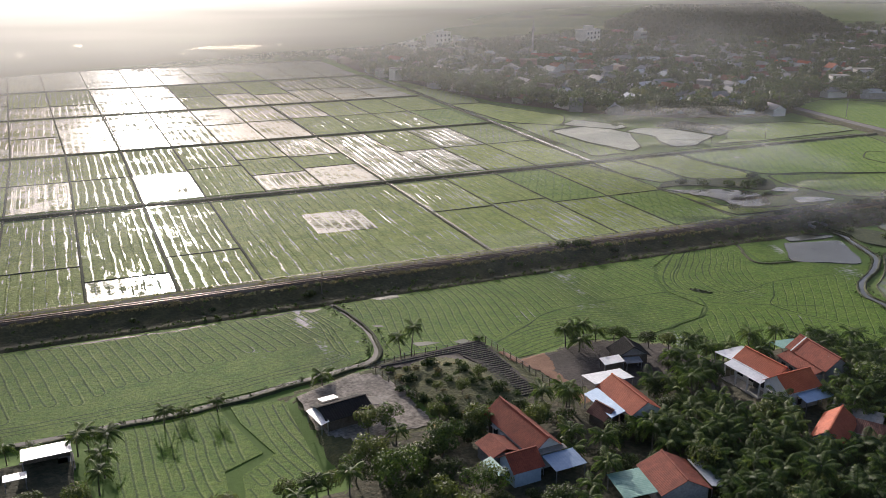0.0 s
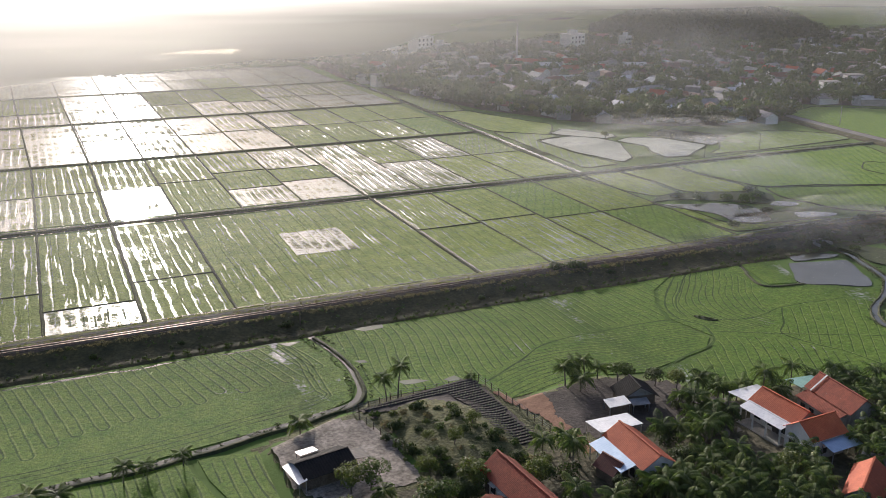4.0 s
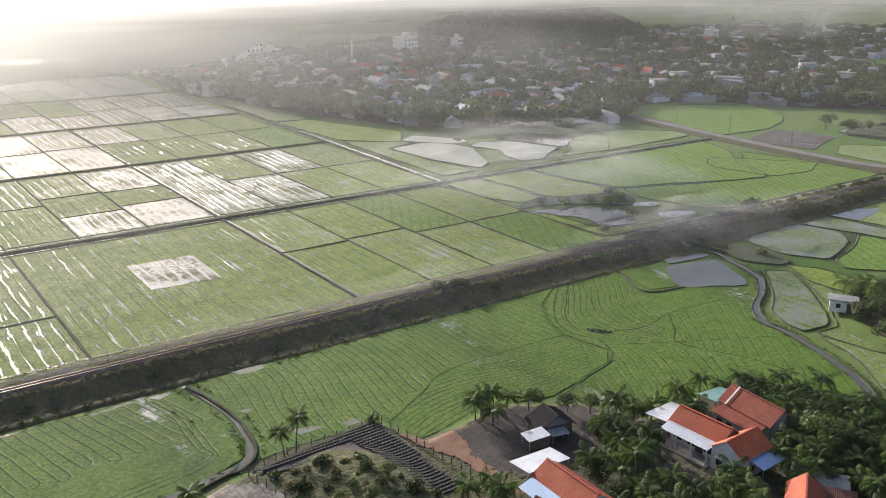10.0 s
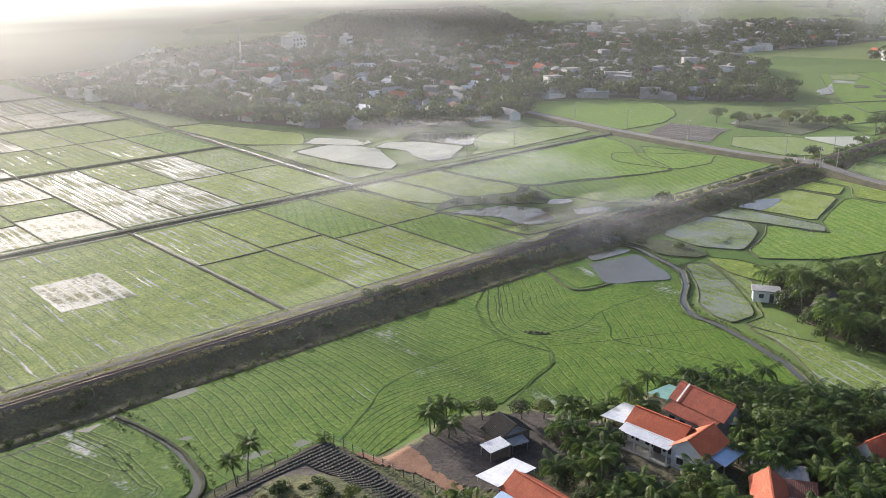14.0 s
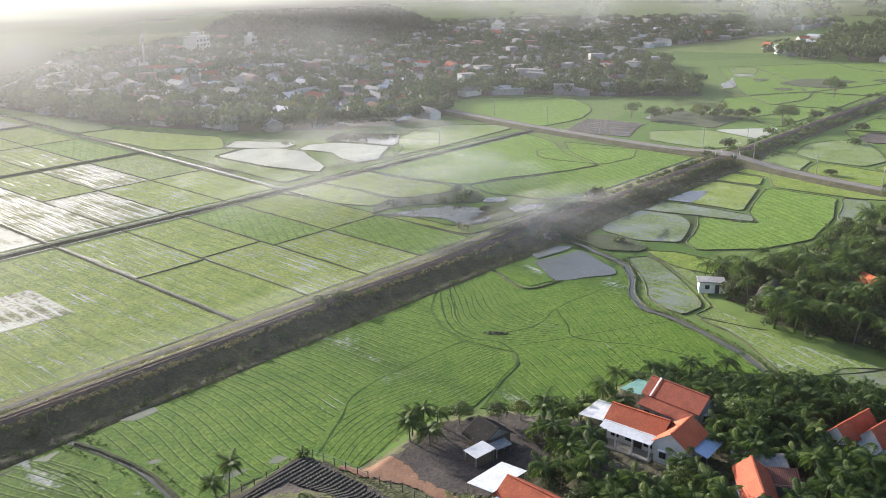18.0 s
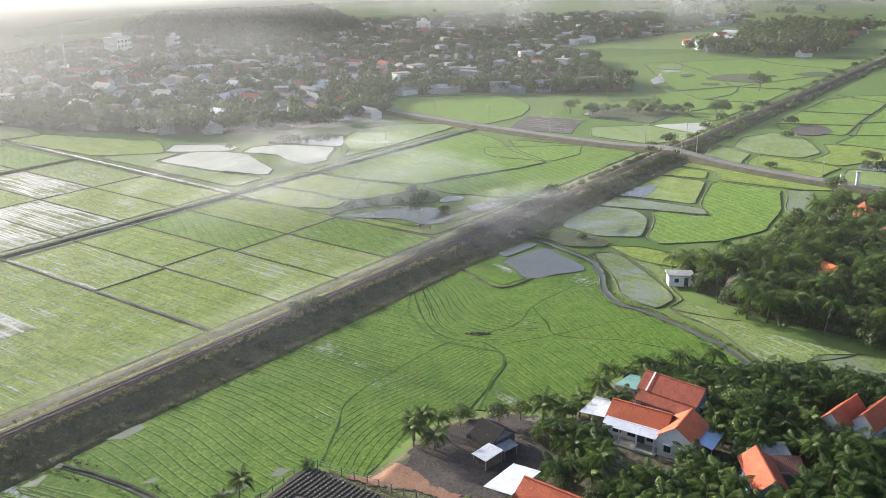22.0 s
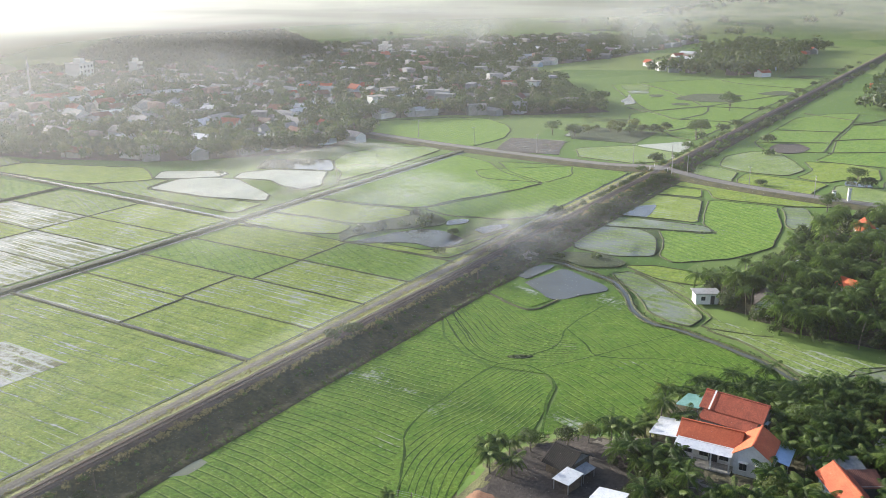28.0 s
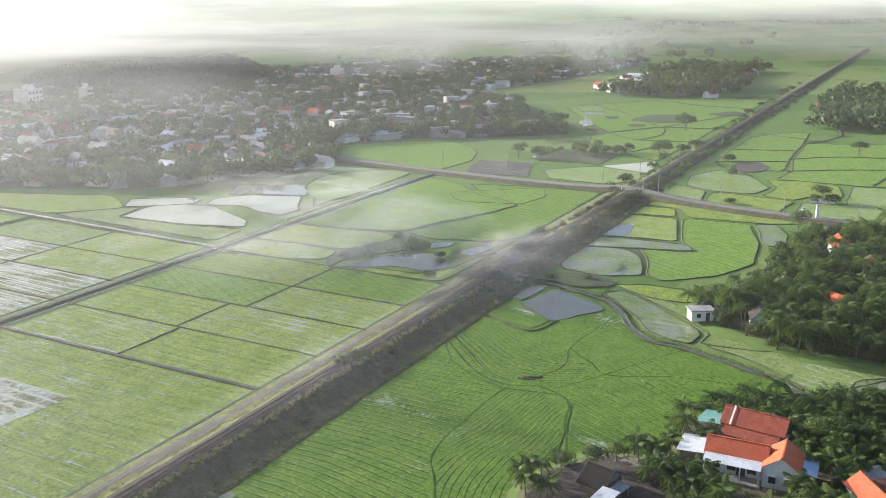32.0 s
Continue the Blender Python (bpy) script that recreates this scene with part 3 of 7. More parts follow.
furrow_lines(west, [r for k in range(3) for r in clip_line(curve_pts([(-63.4, -55.1 + k * 1.3), (15.4, -54 + k * 1.3), (45.1, -50.1 + k * 1.2), (56.2, -47.4 + k), (57.5 - k, -43), (58.2 - k, -32), (56.5 - k, -23)], 1.5, 0.5), WEST)], "furrow", 0.3)
furrow_lines(west, [[(x, -21.6 - 1.6 * max(0, noise.noise((x * 0.12, 0, 2)))) for x in np.arange(4.4, 53.9, 1.5)]], "water", 0.5)
LOWA = [(17, -58.5), (31, -57.8), (32.7, -64.3), (34.8, -74.4), (28.9, -77.5), (28, -86.8), (16, -87.1), (15.1, -66.6)]
furrow_lines(low_a, [r for ln in loops(14.8, 33.2, -84, -57, 4, 1.6, 3.0, 2.0) for r in clip_line(ln, LOWA)], "furrow", 0.3)
LOWB = [(34.1, -58.4), (41.8, -59.6), (42.7, -71.2), (43.6, -86.4), (31.2, -86.7), (32, -79.8), (37.6, -75.3), (34.9, -64.2)]
furrow_lines(low_b, [r for ln in loops(29.5, 43.2, -86, -56, 6, 1.5, 2.0, 3.0) for r in clip_line(ln, LOWB)], "furrow", 0.3)
BIG1 = [(64, -20.5), (150, -18.5), (141, -26), (134, -34.5), (132.5, -40.6), (124, -40), (114, -40), (102, -40.8), (92, -46.5), (84.5, -50.5), (68, -50), (62, -50), (65, -43), (65.5, -33)]
furrow_lines(big, [r for ln in loops(60, 152, -58, -18, -4, 1.75, 3.0, 4.0) for r in clip_line(ln, BIG1)], "furrow", 0.26)
BIG2 = [(132.4, -42.6), (134.6, -47), (132.4, -52.2), (128.6, -54.8), (124, -56), (112, -60.6), (101, -56.6), (85, -59.5), (84, -52), (88, -49.6), (95, -45.8), (102, -42.4), (114, -41.6), (124, -41.6)]
furrow_lines(big, [r for k in range(22) for r in clip_line(curve_pts([(80, -67.5 + k * 1.2), (92, -63 + k * 1.3), (103, -61 + k * 1.2), (114, -61 + k * 1.05), (126, -61 + k * 0.98), (136, -62 + k * 0.95)], 1.5, 0.45, k), BIG2)], "furrow", 0.26)
furrow_lines(big, [curve_pts([(83, -52.4), (85.5, -51), (94, -46.4), (102, -41.7), (114, -40.9), (124, -40.9), (132.8, -41.7)], 1.5, 0.4)], "furrow", 0.5)
plot([(168.2, -19.6), (177.6, -20.4), (175, -28.4), (171.3, -34.9), (164.6, -32.9)], "near")
EAST1 = [(153, -18.5), (161, -19.5), (162, -26), (161, -34.5), (156.5, -44.6), (146, -56), (135.5, -50), (136, -46), (134, -41), (136, -35), (143, -26.5)]
furrow_lines(east, [r for k in range(13) for r in clip_line(curve_pts([(153 + k * 1.5, -17), (143.5 + k * 1.75, -27), (136.5 + k * 1.8, -35), (135 + k * 1.6, -42), (137.2 + k * 1.3, -47.2), (140 + k * 1.2, -52)], 1.5, 0.5, k), EAST1)], "furrow", 0.24)
EAST2 = [(134, -53), (145, -57.2), (148.4, -64), (151, -70), (146, -75), (139, -74.5), (117.5, -73.5), (113, -63), (129.5, -56.4)]
furrow_lines(east, [r for ln in loops(108, 156, -80, -50, -28, 1.7, 3.0, 6.0) for r in clip_line(ln, EAST2)], "furrow", 0.26)
EAST3 = [(158, -46), (172, -46.5), (181, -48), (178, -52.5), (171, -60), (167.5, -70), (163.5, -79), (157, -88), (154, -88), (152.5, -71), (149.4, -63.5), (147.4, -56.8)]
furrow_lines(east, [r for ln in loops(140, 190, -96, -44, -38, 1.9, 3.0, 7.0) for r in clip_line(ln, EAST3)], "furrow", 0.24)
furrow_lines(east, [curve_pts([(151.4, -17.5), (141.6, -26.6), (134.6, -35), (133, -41.8), (135.3, -46.9), (133.1, -52.5), (129, -55.4), (124, -56.7), (112, -61.5)], 1.5, 0.4)], "furrow", 0.6, 0.004)
furrow_lines(east, [curve_pts([(153.8, -18.5), (144, -27.5), (137, -35.5), (135.2, -41.5)], 1.5, 0.4)], "furrow", 0.4, 0.004)
furrow_lines(east, [curve_pts([(138, -43.8), (146, -47.5), (157, -45.4), (170, -46), (181.5, -47.5)], 1.5, 0.4)], "furrow", 0.45, 0.004)
furrow_lines(east, [curve_pts([(157, -45.4), (151, -52), (146.7, -56.4), (149.2, -63.8), (152.1, -69.5), (153.5, -80)], 1.5, 0.4)], "furrow", 0.5, 0.004)
furrow_lines(east, [curve_pts([(135.3, -50), (146.7, -56.4), (158, -62), (168, -67.5)], 1.5, 0.4)], "furrow", 0.4, 0.004)
bund(curve_pts([(168.2, -19.1), (162.7, -33.2), (172.3, -36.2)], 1.5, 0.4), 0.6, 0.25)

# canals on the near side
CANAL = curve_pts([(-74.4, -59.4), (-9.7, -58.4), (15.4, -57.5), (32, -56.2), (45.2, -53.5), (54.3, -51.9), (60.8, -49.8), (63.8, -42.9), (63.9, -33.1), (61.6, -20.5)], 1.5, 0.4)
channel(CANAL, 1.3)
bund([(x + 0.3, y - 1.0) for x, y in CANAL], 0.7, 0.3)
CANAL_S = curve_pts([(197.2, -13.4), (196.6, -17.1), (198.1, -23.6), (195.2, -33), (191.4, -41.5), (184.4, -47.7), (174.6, -53.6), (169, -59.9), (168, -66.7), (165.7, -73.6), (160.8, -84.5), (157.3, -89.5), (153.8, -95.6), (152.8, -108.7)], 1.5, 0.5)
channel(CANAL_S, 1.05)
bund([(x - 0.75, y + 0.3) for x, y in CANAL_S], 0.25, 0.2)
bund([(x + 0.8, y - 0.35) for x, y in CANAL_S], 0.4, 0.26)

def pond(outline, label="shallow pond with still water and muddy edges", z=0.05, mat="water", category="pond"):
    pts = (edge_pts(outline, 1.0) if "flooded" in label else curve_pts(outline + outline[:1], 1.5, 0.7))[:-1]
    return sheet(pts, z, "pond", mat, label, category, "structure", 0.2)


def edge_pts(outline, seed):
    """The outline with its corners a little rounded and its sides a little uneven."""
    ring = []
    for i, p in enumerate(outline):
        a, b = outline[i - 1], outline[(i + 1) % len(outline)]
        for q in (a, b):
            k = min(0.12, 2.0 / max(0.1, math.dist(p, q)))
            ring.append((p[0] + (q[0] - p[0]) * k, p[1] + (q[1] - p[1]) * k))
    out = []
    for a, b in zip(ring, ring[1:] + ring[:1]):
        out += straight(a, b, 2.5)[:-1]
    out = [(x + 0.5 * noise.noise((x * 0.15, y * 0.15, seed)), y + 0.5 * noise.noise((x * 0.15, y * 0.15, seed + 7))) for x, y in out]
    return out + out[:1]


def field(outline, kind, z=0.02, edge=0.6, high=0.2):
    pts = edge_pts(outline, outline[0][0])
    ob = sheet(pts[:-1], z, "rice_plot", kind, LABELS[kind], "rice field", "", 0.25, "rice plots")
    bund(pts, edge * 0.5, high * 0.75)
    return ob


pond([(179.7, -23.7), (186.3, -25.5), (193.9, -27.8), (190, -35.8), (185, -43.4), (178.2, -39.7), (171.8, -35), (175.5, -29.4)])
pond([(183.9, -19), (191.4, -19.9), (195.4, -23.6), (188, -23.7), (182.4, -22.8)])
for outline in ([(69.2, -19.3), (77.1, -19.9), (76.8, -22.3), (71.3, -22.2)], [(69.2, -45.1), (73.2, -45.7), (76.3, -47.7), (70.3, -47.7)], [(77.3, -47.9), (80.3, -46.9), (81.4, -49.6), (78.4, -49.6)], [(65.3, -34.4), (67.8, -35), (67.9, -36.8), (65.9, -36.2)], [(54.3, -21), (59.3, -21.3), (59.8, -22), (56.4, -23.9)]):
    pond([(x + 0.25 * (sum(p[0] for p in outline) / len(outline) - x), y + 0.25 * (sum(p[1] for p in outline) / len(outline) - y)) for x, y in outline], "shallow puddle between the young rice plants", 0.02, "puddle")
# the marshy pond between railway and track
pond([(183.9, 35.5), (190.5, 31.9), (196.1, 30), (202.5, 28.2), (208.5, 21), (205, 10.2), (199, 7.6), (192.4, 10.3), (193.6, 17.5), (190.2, 24.7), (186.2, 30.1)], "reedy marsh pond with open water")
pond([(212.5, 6.6), (218.1, 4.8), (225.1, 5.6), (221.2, 9.3), (214.8, 11.1)])
pond([(214.7, 20.9), (219.5, 17.3), (223.8, 19.1), (219.8, 23.5)])
field([(181.5, 74.1), (185.1, 53.1), (189.6, 42.5), (199.3, 44.1), (200.3, 61.5), (197.7, 80.5), (186.4, 79.1)], "thin", 0.0)
field([(198.5, 81.3), (201.2, 61.5), (201, 44.1), (208.6, 38.7), (222, 36.7), (224.6, 45.4), (220.9, 65.3), (221, 81.5)], "thin", 0.0)
field([(221.8, 82.3), (223.1, 61), (227.9, 39.3), (244.9, 34.7), (266.5, 25.7), (281.4, 22.1), (291.5, 42.6), (307.5, 59.1), (314.3, 81.2), (271.5, 83.3)], "fresh", 0.0)
field([(228, 38.4), (224.8, 26.1), (230.1, 8.3), (237.9, 1.6), (281.4, 1.4), (316.9, 1.8), (315.7, 28.6), (308.9, 54.9), (293.4, 40.8), (282.4, 21.2), (265.8, 24.8)], "fresh", 0.0)
field([(277.8, 44.5), (290, 54.5), (312.3, 29.5), (315.4, 25.2), (300.4, 18.4), (283.2, 21.2)], "fresh", 0.05, 0.5)
field([(183.4, 39.1), (186.1, 3.1), (193.2, 1.7), (220.2, 1.6), (215.5, 3.9), (197.3, 5.8), (189.5, 12.1), (189.3, 24.7)], "green", -0.05)
# wet fields between track and town
field([(191.1, 85.8), (206.7, 86.6), (201.8, 110.6), (200.1, 137.7), (215, 141), (212, 146), (192.8, 161.3), (192.4, 129.1)], "pale", 0.0)
field([(193.5, 162.9), (211.1, 146), (221.4, 159.8), (225.6, 167.4), (216.9, 187.3), (207.4, 216.1), (190.1, 217.4)], "green", 0.0)
field([(190.8, 218.9), (207.3, 217.7), (210.2, 236.8), (201.2, 277.5), (192, 274.8)], "pale", 0.0)
for outline, lab in (([(201.1, 136.8), (217.7, 139.3), (225.9, 132.4), (228.9, 120.2), (217.2, 94.2), (209.1, 88.6), (202.7, 110.5)], "flooded field with a mirror of still water"),
                     ([(213.4, 148.3), (224.3, 155.7), (236.3, 136.8), (235.2, 131.2), (228, 129.1), (216.5, 142.5)], "flooded field with a mirror of still water"),
                     ([(229.4, 123.4), (238.9, 127.8), (249.6, 121.7), (257.7, 101.1), (246, 94.1), (238.3, 87.7), (228, 88.8), (229.4, 99.6), (234.3, 109.3)], "flooded field with a mirror of still water"),
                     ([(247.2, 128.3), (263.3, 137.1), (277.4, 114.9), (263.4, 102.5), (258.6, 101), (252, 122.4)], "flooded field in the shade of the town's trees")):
    # the trees' shade on the last field is put in as darker water
    pond(outline, lab, 0.05, "water" if "shade" in lab else "milky_sky")
    bund(edge_pts(outline, 1.0), 0.4, 0.2)
field([(245.9, 87.4), (271.2, 85.8), (311.7, 87.8), (319.7, 88.4), (323.1, 97.9), (308.1, 114.5), (291.6, 118.3), (276.1, 112.6), (265.7, 104.1), (256.9, 93.7)], "pale", 0.0)
# water among the trees beyond the flooded fields
pond([(42.7, 494), (82.2, 494), (111.6, 513.2), (87.5, 534.9), (57.1, 528.3)], "far shallow pool among trees")
pond([(108.7, 554.3), (153.9, 535), (188.2, 545.6), (178.8, 569.1), (129.1, 572.9)], "far shallow pool among trees")
pond([(-40, 538.4), (9.3, 536.3), (24.3, 569.4), (-15.6, 588.2)], "far shallow pool among trees")
pond([(39.2, 589.7), (83.8, 598), (74.9, 626.9), (30.4, 624.8)], "far shallow pool among trees")
pond([(-110.4, 491.5), (-57.5, 477), (-23.2, 491.5), (-74.3, 518.7)], "far shallow pool among trees")
# beyond the road
field([(331.8, 81.5), (352.7, 79.3), (362, 79.8), (382.3, 87.9), (394.5, 96.9), (407.7, 115.7), (401.6, 133.4), (370.6, 159), (356.5, 153.8), (340.5, 149.4), (335.6, 114.9)], "fresh", 0.0)
field([(334, 6), (347, -3.5), (364, -2), (372, 22), (353, 40), (335, 31)], "pale", 0.05)
pond([(366, -2.5), (381, -1), (396, 2), (384, 12), (373, 21)], "flooded pale rice plot with open water", 0.06, "milky_sky")
# fields between road, railway and the second grove
field([(213, -22), (222, -17), (236, -15.5), (239, -22), (241, -31), (234, -38), (225, -41), (217, -43), (211, -35)], "murky", 0.03, 0.4)
field([(238, -16), (250, -15.5), (253, -25), (254, -47), (248, -50), (243, -33)], "murky", 0.03, 0.4)
field([(252, -15.5), (278, -15), (286, -20), (287, -35), (270, -39), (257, -43), (255, -25)], "thin", 0.03, 0.4)
field([(280, -15), (300, -16), (302, -30), (290, -34), (288, -21)], "green", 0.03, 0.4)
field([(304, -16), (311, -19), (309, -40), (304, -60), (299, -75), (293, -62), (291, -38), (303, -32)], "green", 0.03, 0.4)
field([(247, -52), (256, -45), (270, -41), (288, -37), (290.5, -58), (264, -66), (241, -68), (226, -62), (214, -50), (218, -44.5), (226, -42.5), (235, -39.5), (243, -35.5)], "fresh", 0.03, 0.4)
field([(264, -67.5), (291, -60), (293, -67), (280, -72), (265, -73)], "murky", 0.03, 0.4)
field([(196.7, -39), (200.7, -42.3), (196.7, -49.9), (189.1, -58.6), (178.6, -68.4), (171.4, -67.1), (172, -62.8), (175.3, -56.9), (185.1, -50.6)], "murky", 0.03, 0.4)
field([(205, -39.4), (209.4, -46.9), (208.6, -58.3), (205, -65), (199, -60.4), (198.2, -50.8), (202.6, -43.2)], "green", 0.03, 0.4)
field([(201.7, -43.2), (198.7, -50.8), (198.2, -56.6), (191.3, -62.4), (183.5, -70.3), (177.8, -82.1), (174, -82.2), (172.5, -69.5), (179.6, -69.4), (190.1, -59.6), (197.7, -50.4)], "pale", 0.02, 0.3)
pond([(253.2, -17.8), (265.5, -17.8), (273.2, -24.1), (262.1, -26.9), (255.1, -26.9)], "shallow flooded corner of a rice plot", 0.07)
field([(172.1, -69.5), (174, -82.2), (178.6, -91.9), (183.6, -107.6), (172.1, -108), (155.7, -95.5), (169, -79.4)], "pale", 0.03, 0.5)
field([(157, -99.5), (166.8, -101.2), (172.2, -109), (171.1, -120.1), (161.3, -118.5)], "murky", 0.04, 0.4)
field([(162.5, -122.5), (172.3, -123.1), (176.2, -110.9), (188.9, -113.5), (195.9, -140.5), (167.2, -146.9)], "pale", 0.03)
pond([(342.8, -70.7), (335.4, -72.7), (337.3, -80.1), (344.7, -78)])
field([(325.3, -11.4), (346.8, -10.5), (345.1, -21.9), (338.4, -33.5), (324.3, -34.6), (316.9, -36.4), (323.8, -18.5)], "pale", 0.03, 0.6)
field([(316.4, -39.1), (324.5, -36.4), (338, -36.2), (336.9, -52.5), (334.6, -66.2), (315.4, -63.9), (309.6, -65.8), (313, -45.5)], "green", 0.03, 0.6)
field([(340.2, -34.4), (347, -23.7), (367.9, -20.1), (385.2, -27), (386.1, -37.5), (371.9, -46.6), (356.4, -54), (340.9, -50.6)], "pale", 0.03, 0.6)
field([(339.7, -54.3), (356.8, -56.7), (373.3, -50.1), (376.5, -65.4), (371.8, -78.3), (348.6, -81.6), (345.4, -70.6), (336.1, -65.3)], "green", 0.03, 0.6)
field([(309.2, -69.6), (333.2, -69), (335.3, -83.8), (374.1, -82.8), (378.6, -118.2), (305.1, -121), (305.1, -92.2)], "pale", 0.03, 0.6)
field([(377.1, -53.6), (398.1, -56.9), (429.6, -52.8), (483.9, -51.9), (516.8, -140.2), (387.2, -146.6), (376.2, -85.5)], "fresh", 0.03, 0.8)
field([(389.1, -31.3), (408.4, -21.6), (493.1, -22), (518, -34.4), (528.2, -47.8), (483.6, -50.2), (429.3, -51), (397.5, -53.3)], "fresh", 0.03, 0.8)
field([(398, 2.4), (458.5, 1.4), (517.6, 2), (511.5, 31), (478.9, 49), (462.7, 57.2), (434.7, 48.2), (412.9, 20.8), (403.9, 14.2)], "fresh", 0.03, 0.8)
field([(520.7, 1.2), (602.2, 0.9), (694.1, 1.4), (694.9, 43.1), (632.5, 88.3), (586.4, 118.7), (528, 84.6), (478.3, 52.1), (512.3, 34.1)], "fresh", 0.03, 0.8)
pond([(494, 73.5), (501.9, 76.3), (509.3, 81.4), (528, 84.6), (544.6, 89.2), (528.6, 81.6), (513.7, 73.7), (503.2, 70.2)], "winding pale stream between the fields", 0.12)
field([(563.2, 98.8), (585.6, 111.6), (601.5, 97.3), (570.9, 86.1)], "pale", 0.1, 0.6)
field([(545.8, 89.9), (559, 96.8), (568.2, 86.2), (553.7, 79.3)], "wet", 0.1, 0.6)
field([(385.3, 31.9), (407.8, 41.4), (392.1, 61.3), (378, 57.5)], "wet", 0.06, 0.6)
for line in ([(483.8, 67.6), (469, 43.6), (457, 29.3), (462.3, 1.3)], [(511.5, 31), (557.2, 16.2), (602, 1.7)], [(515.1, 34.1), (565.7, 68.4), (603.1, 103.7)], [(629, 1.6), (637.7, 44.3), (662.7, 69.3)], [(416.8, 20.7), (440.7, 15.5), (459, 18.7)], [(457.1, 28.5), (484.1, 23.3), (511.9, 29.4)],
             [(429.3, -51), (450.1, -79), (453.5, -143.3)], [(397.8, -55.1), (421.2, -98), (420.7, -144.9)], [(447.8, -23.1), (456.7, -50.6)], [(483.9, -51.9), (516.7, -64.3), (559.9, -59.1)], [(408.5, -22.5), (422.9, -51.1)], [(378.6, -90.1), (445.7, -99.1), (507.8, -95.2)], [(511.9, -22.7), (498.7, -50)]):
    bund(curve_pts(line, 4.0, 1.0), 0.9, 0.3)
MAT["tilled"] = plain("tilled_earth", (0.035, 0.028, 0.024), (0.085, 0.07, 0.06), 0.95, 0.3, 2.0, 0.8, depth=0.2)
plot_t = sheet([(335.4, 40.2), (346.8, 45), (365.7, 51.2), (361.7, 76.6), (345.8, 73), (328.3, 66.9)], 0.06, "tilled_plot", "tilled", "dark tilled plot with wet furrows in rows", "tilled field")
for i in range(9):
    a, b = (335.5 + i * 3.9, 42 + i * 0.95), (330.5 + i * 4.1, 66 + i * 1.0)
    furrow_lines(plot_t, [straight(a, b)], "water", 0.9, 0.06)
MAT["weeds"] = plain("rank_weeds", (0.026, 0.042, 0.013), (0.07, 0.092, 0.03), 0.95, 0.3, 1.2, 1.0, depth=0.3)
sheet(curve_pts([(199.2, -15.3), (206, -19.9), (210.4, -28.2), (208.5, -37.5), (203.2, -39.4), (198.8, -32), (200, -24.5), (199.2, -15.3)], 1.5, 0.8)[:-1], 0.25, "weed_bank", "weeds", "island of dark weeds between pond and ditch", "weeds", "structure")
sheet(curve_pts([(184.7, 37.3), (194.6, 36.3), (205, 29.9), (212.8, 22.7), (219.7, 24.4), (224.1, 33.2), (213, 38.6), (200.3, 42.3), (189.7, 41.6), (184.7, 37.3)], 1.5, 0.8)[:-1], 0.12, "weed_bank", "weeds", "weedy marsh bank round the open water", "weeds", "structure")
sheet(curve_pts([(394.1, -32.1), (406, -31.2), (412.9, -39), (404.4, -46.1), (391.2, -44.5), (386.9, -37.5), (394.1, -32.1)], 2.0, 0.8)[:-1], 0.2, "rubble_ground", "tilled", "dark waste ground with heaps of rubble", "ground", "structure")
for outline in ([(533.9, 54.8), (549.4, 56.7), (567.1, 51), (572.9, 37.9), (571.7, 25.5), (554, 30.4), (538.9, 22.7), (531.2, 38.6)], [(585.2, 20.6), (598.2, 17.4), (609.1, 8.7), (602.4, 0.1), (589.5, 2.5), (581.9, 11.3)], [(507.8, 48.4), (515.7, 51.3), (519.9, 45), (512, 42)], [(536.2, 72.3), (546.2, 76.5), (550.3, 70.4), (540, 67.6)]):
    sheet(curve_pts(outline + outline[:1], 3.0, 3.0)[:-1], 0.25, "weed_bank", "weeds", "ragged island of dark weeds in the rice", "weeds", "structure")
for x, y, a, b in ((138.1, -43.8, 2.6, 0.6), (246.4, -47.2, 2.8, 0.8), (319.1, -27.4, 1.5, 0.9)):
    bm = bmesh.new()
    bmesh.ops.create_icosphere(bm, subdivisions=3, radius=1.0)
    for v in bm.verts:
        k = 1 + 0.25 * noise.noise(v.co * 2 + Vector((x, y, 0)))
        v.co = Vector((v.co.x * a * k, v.co.y * b * k * 1.6, max(-0.2, v.co.z * 0.1 * k)))
    bmesh.ops.rotate(bm, matrix=Matrix.Rotation(2.2, 3, "Z"), verts=bm.verts[:])
    ob = tagged(new("earth_mound", mesh_of(bm, "earth_mound", MAT["weeds"], True)), "small dark weedy mound standing in the rice", "mound")
    ob.location = (x, y, 0.02)
sheet([(374, 52), (377, 23), (411, 24), (410, 71)], 0.1, "vegetable_plot", "weeds", "dark green vegetable plot in rows by the road", "vegetable plot")
MOUNDS = [(138.1, -43.8), (246.4, -47.2)]
MAT["litter"] = plain("leaf_litter", (0.04, 0.042, 0.02), (0.11, 0.095, 0.055), 0.95, 0.4, 1.6, 0.9, depth=0.2)
TOWN = [(190.2, 364.5), (204.4, 277.2), (214.5, 218.6), (238.3, 170.5), (269.1, 143.1), (299.3, 132.2), (329.1, 132.3), (339.9, 153.2), (349.9, 157.2), (365.9, 169.7), (405.9, 142.2), (430.8, 101.7), (463.9, 69.7), (520, 120.3), (568.1, 146.3), (653.2, 226.2), (798.7, 195.6), (1050, 190.6), (1019.4, 341.5), (853.4, 463.4), (618.7, 518.4), (510.8, 549.1), (419.9, 519), (317.5, 484.6), (252.5, 520.5), (197.8, 469.8)]
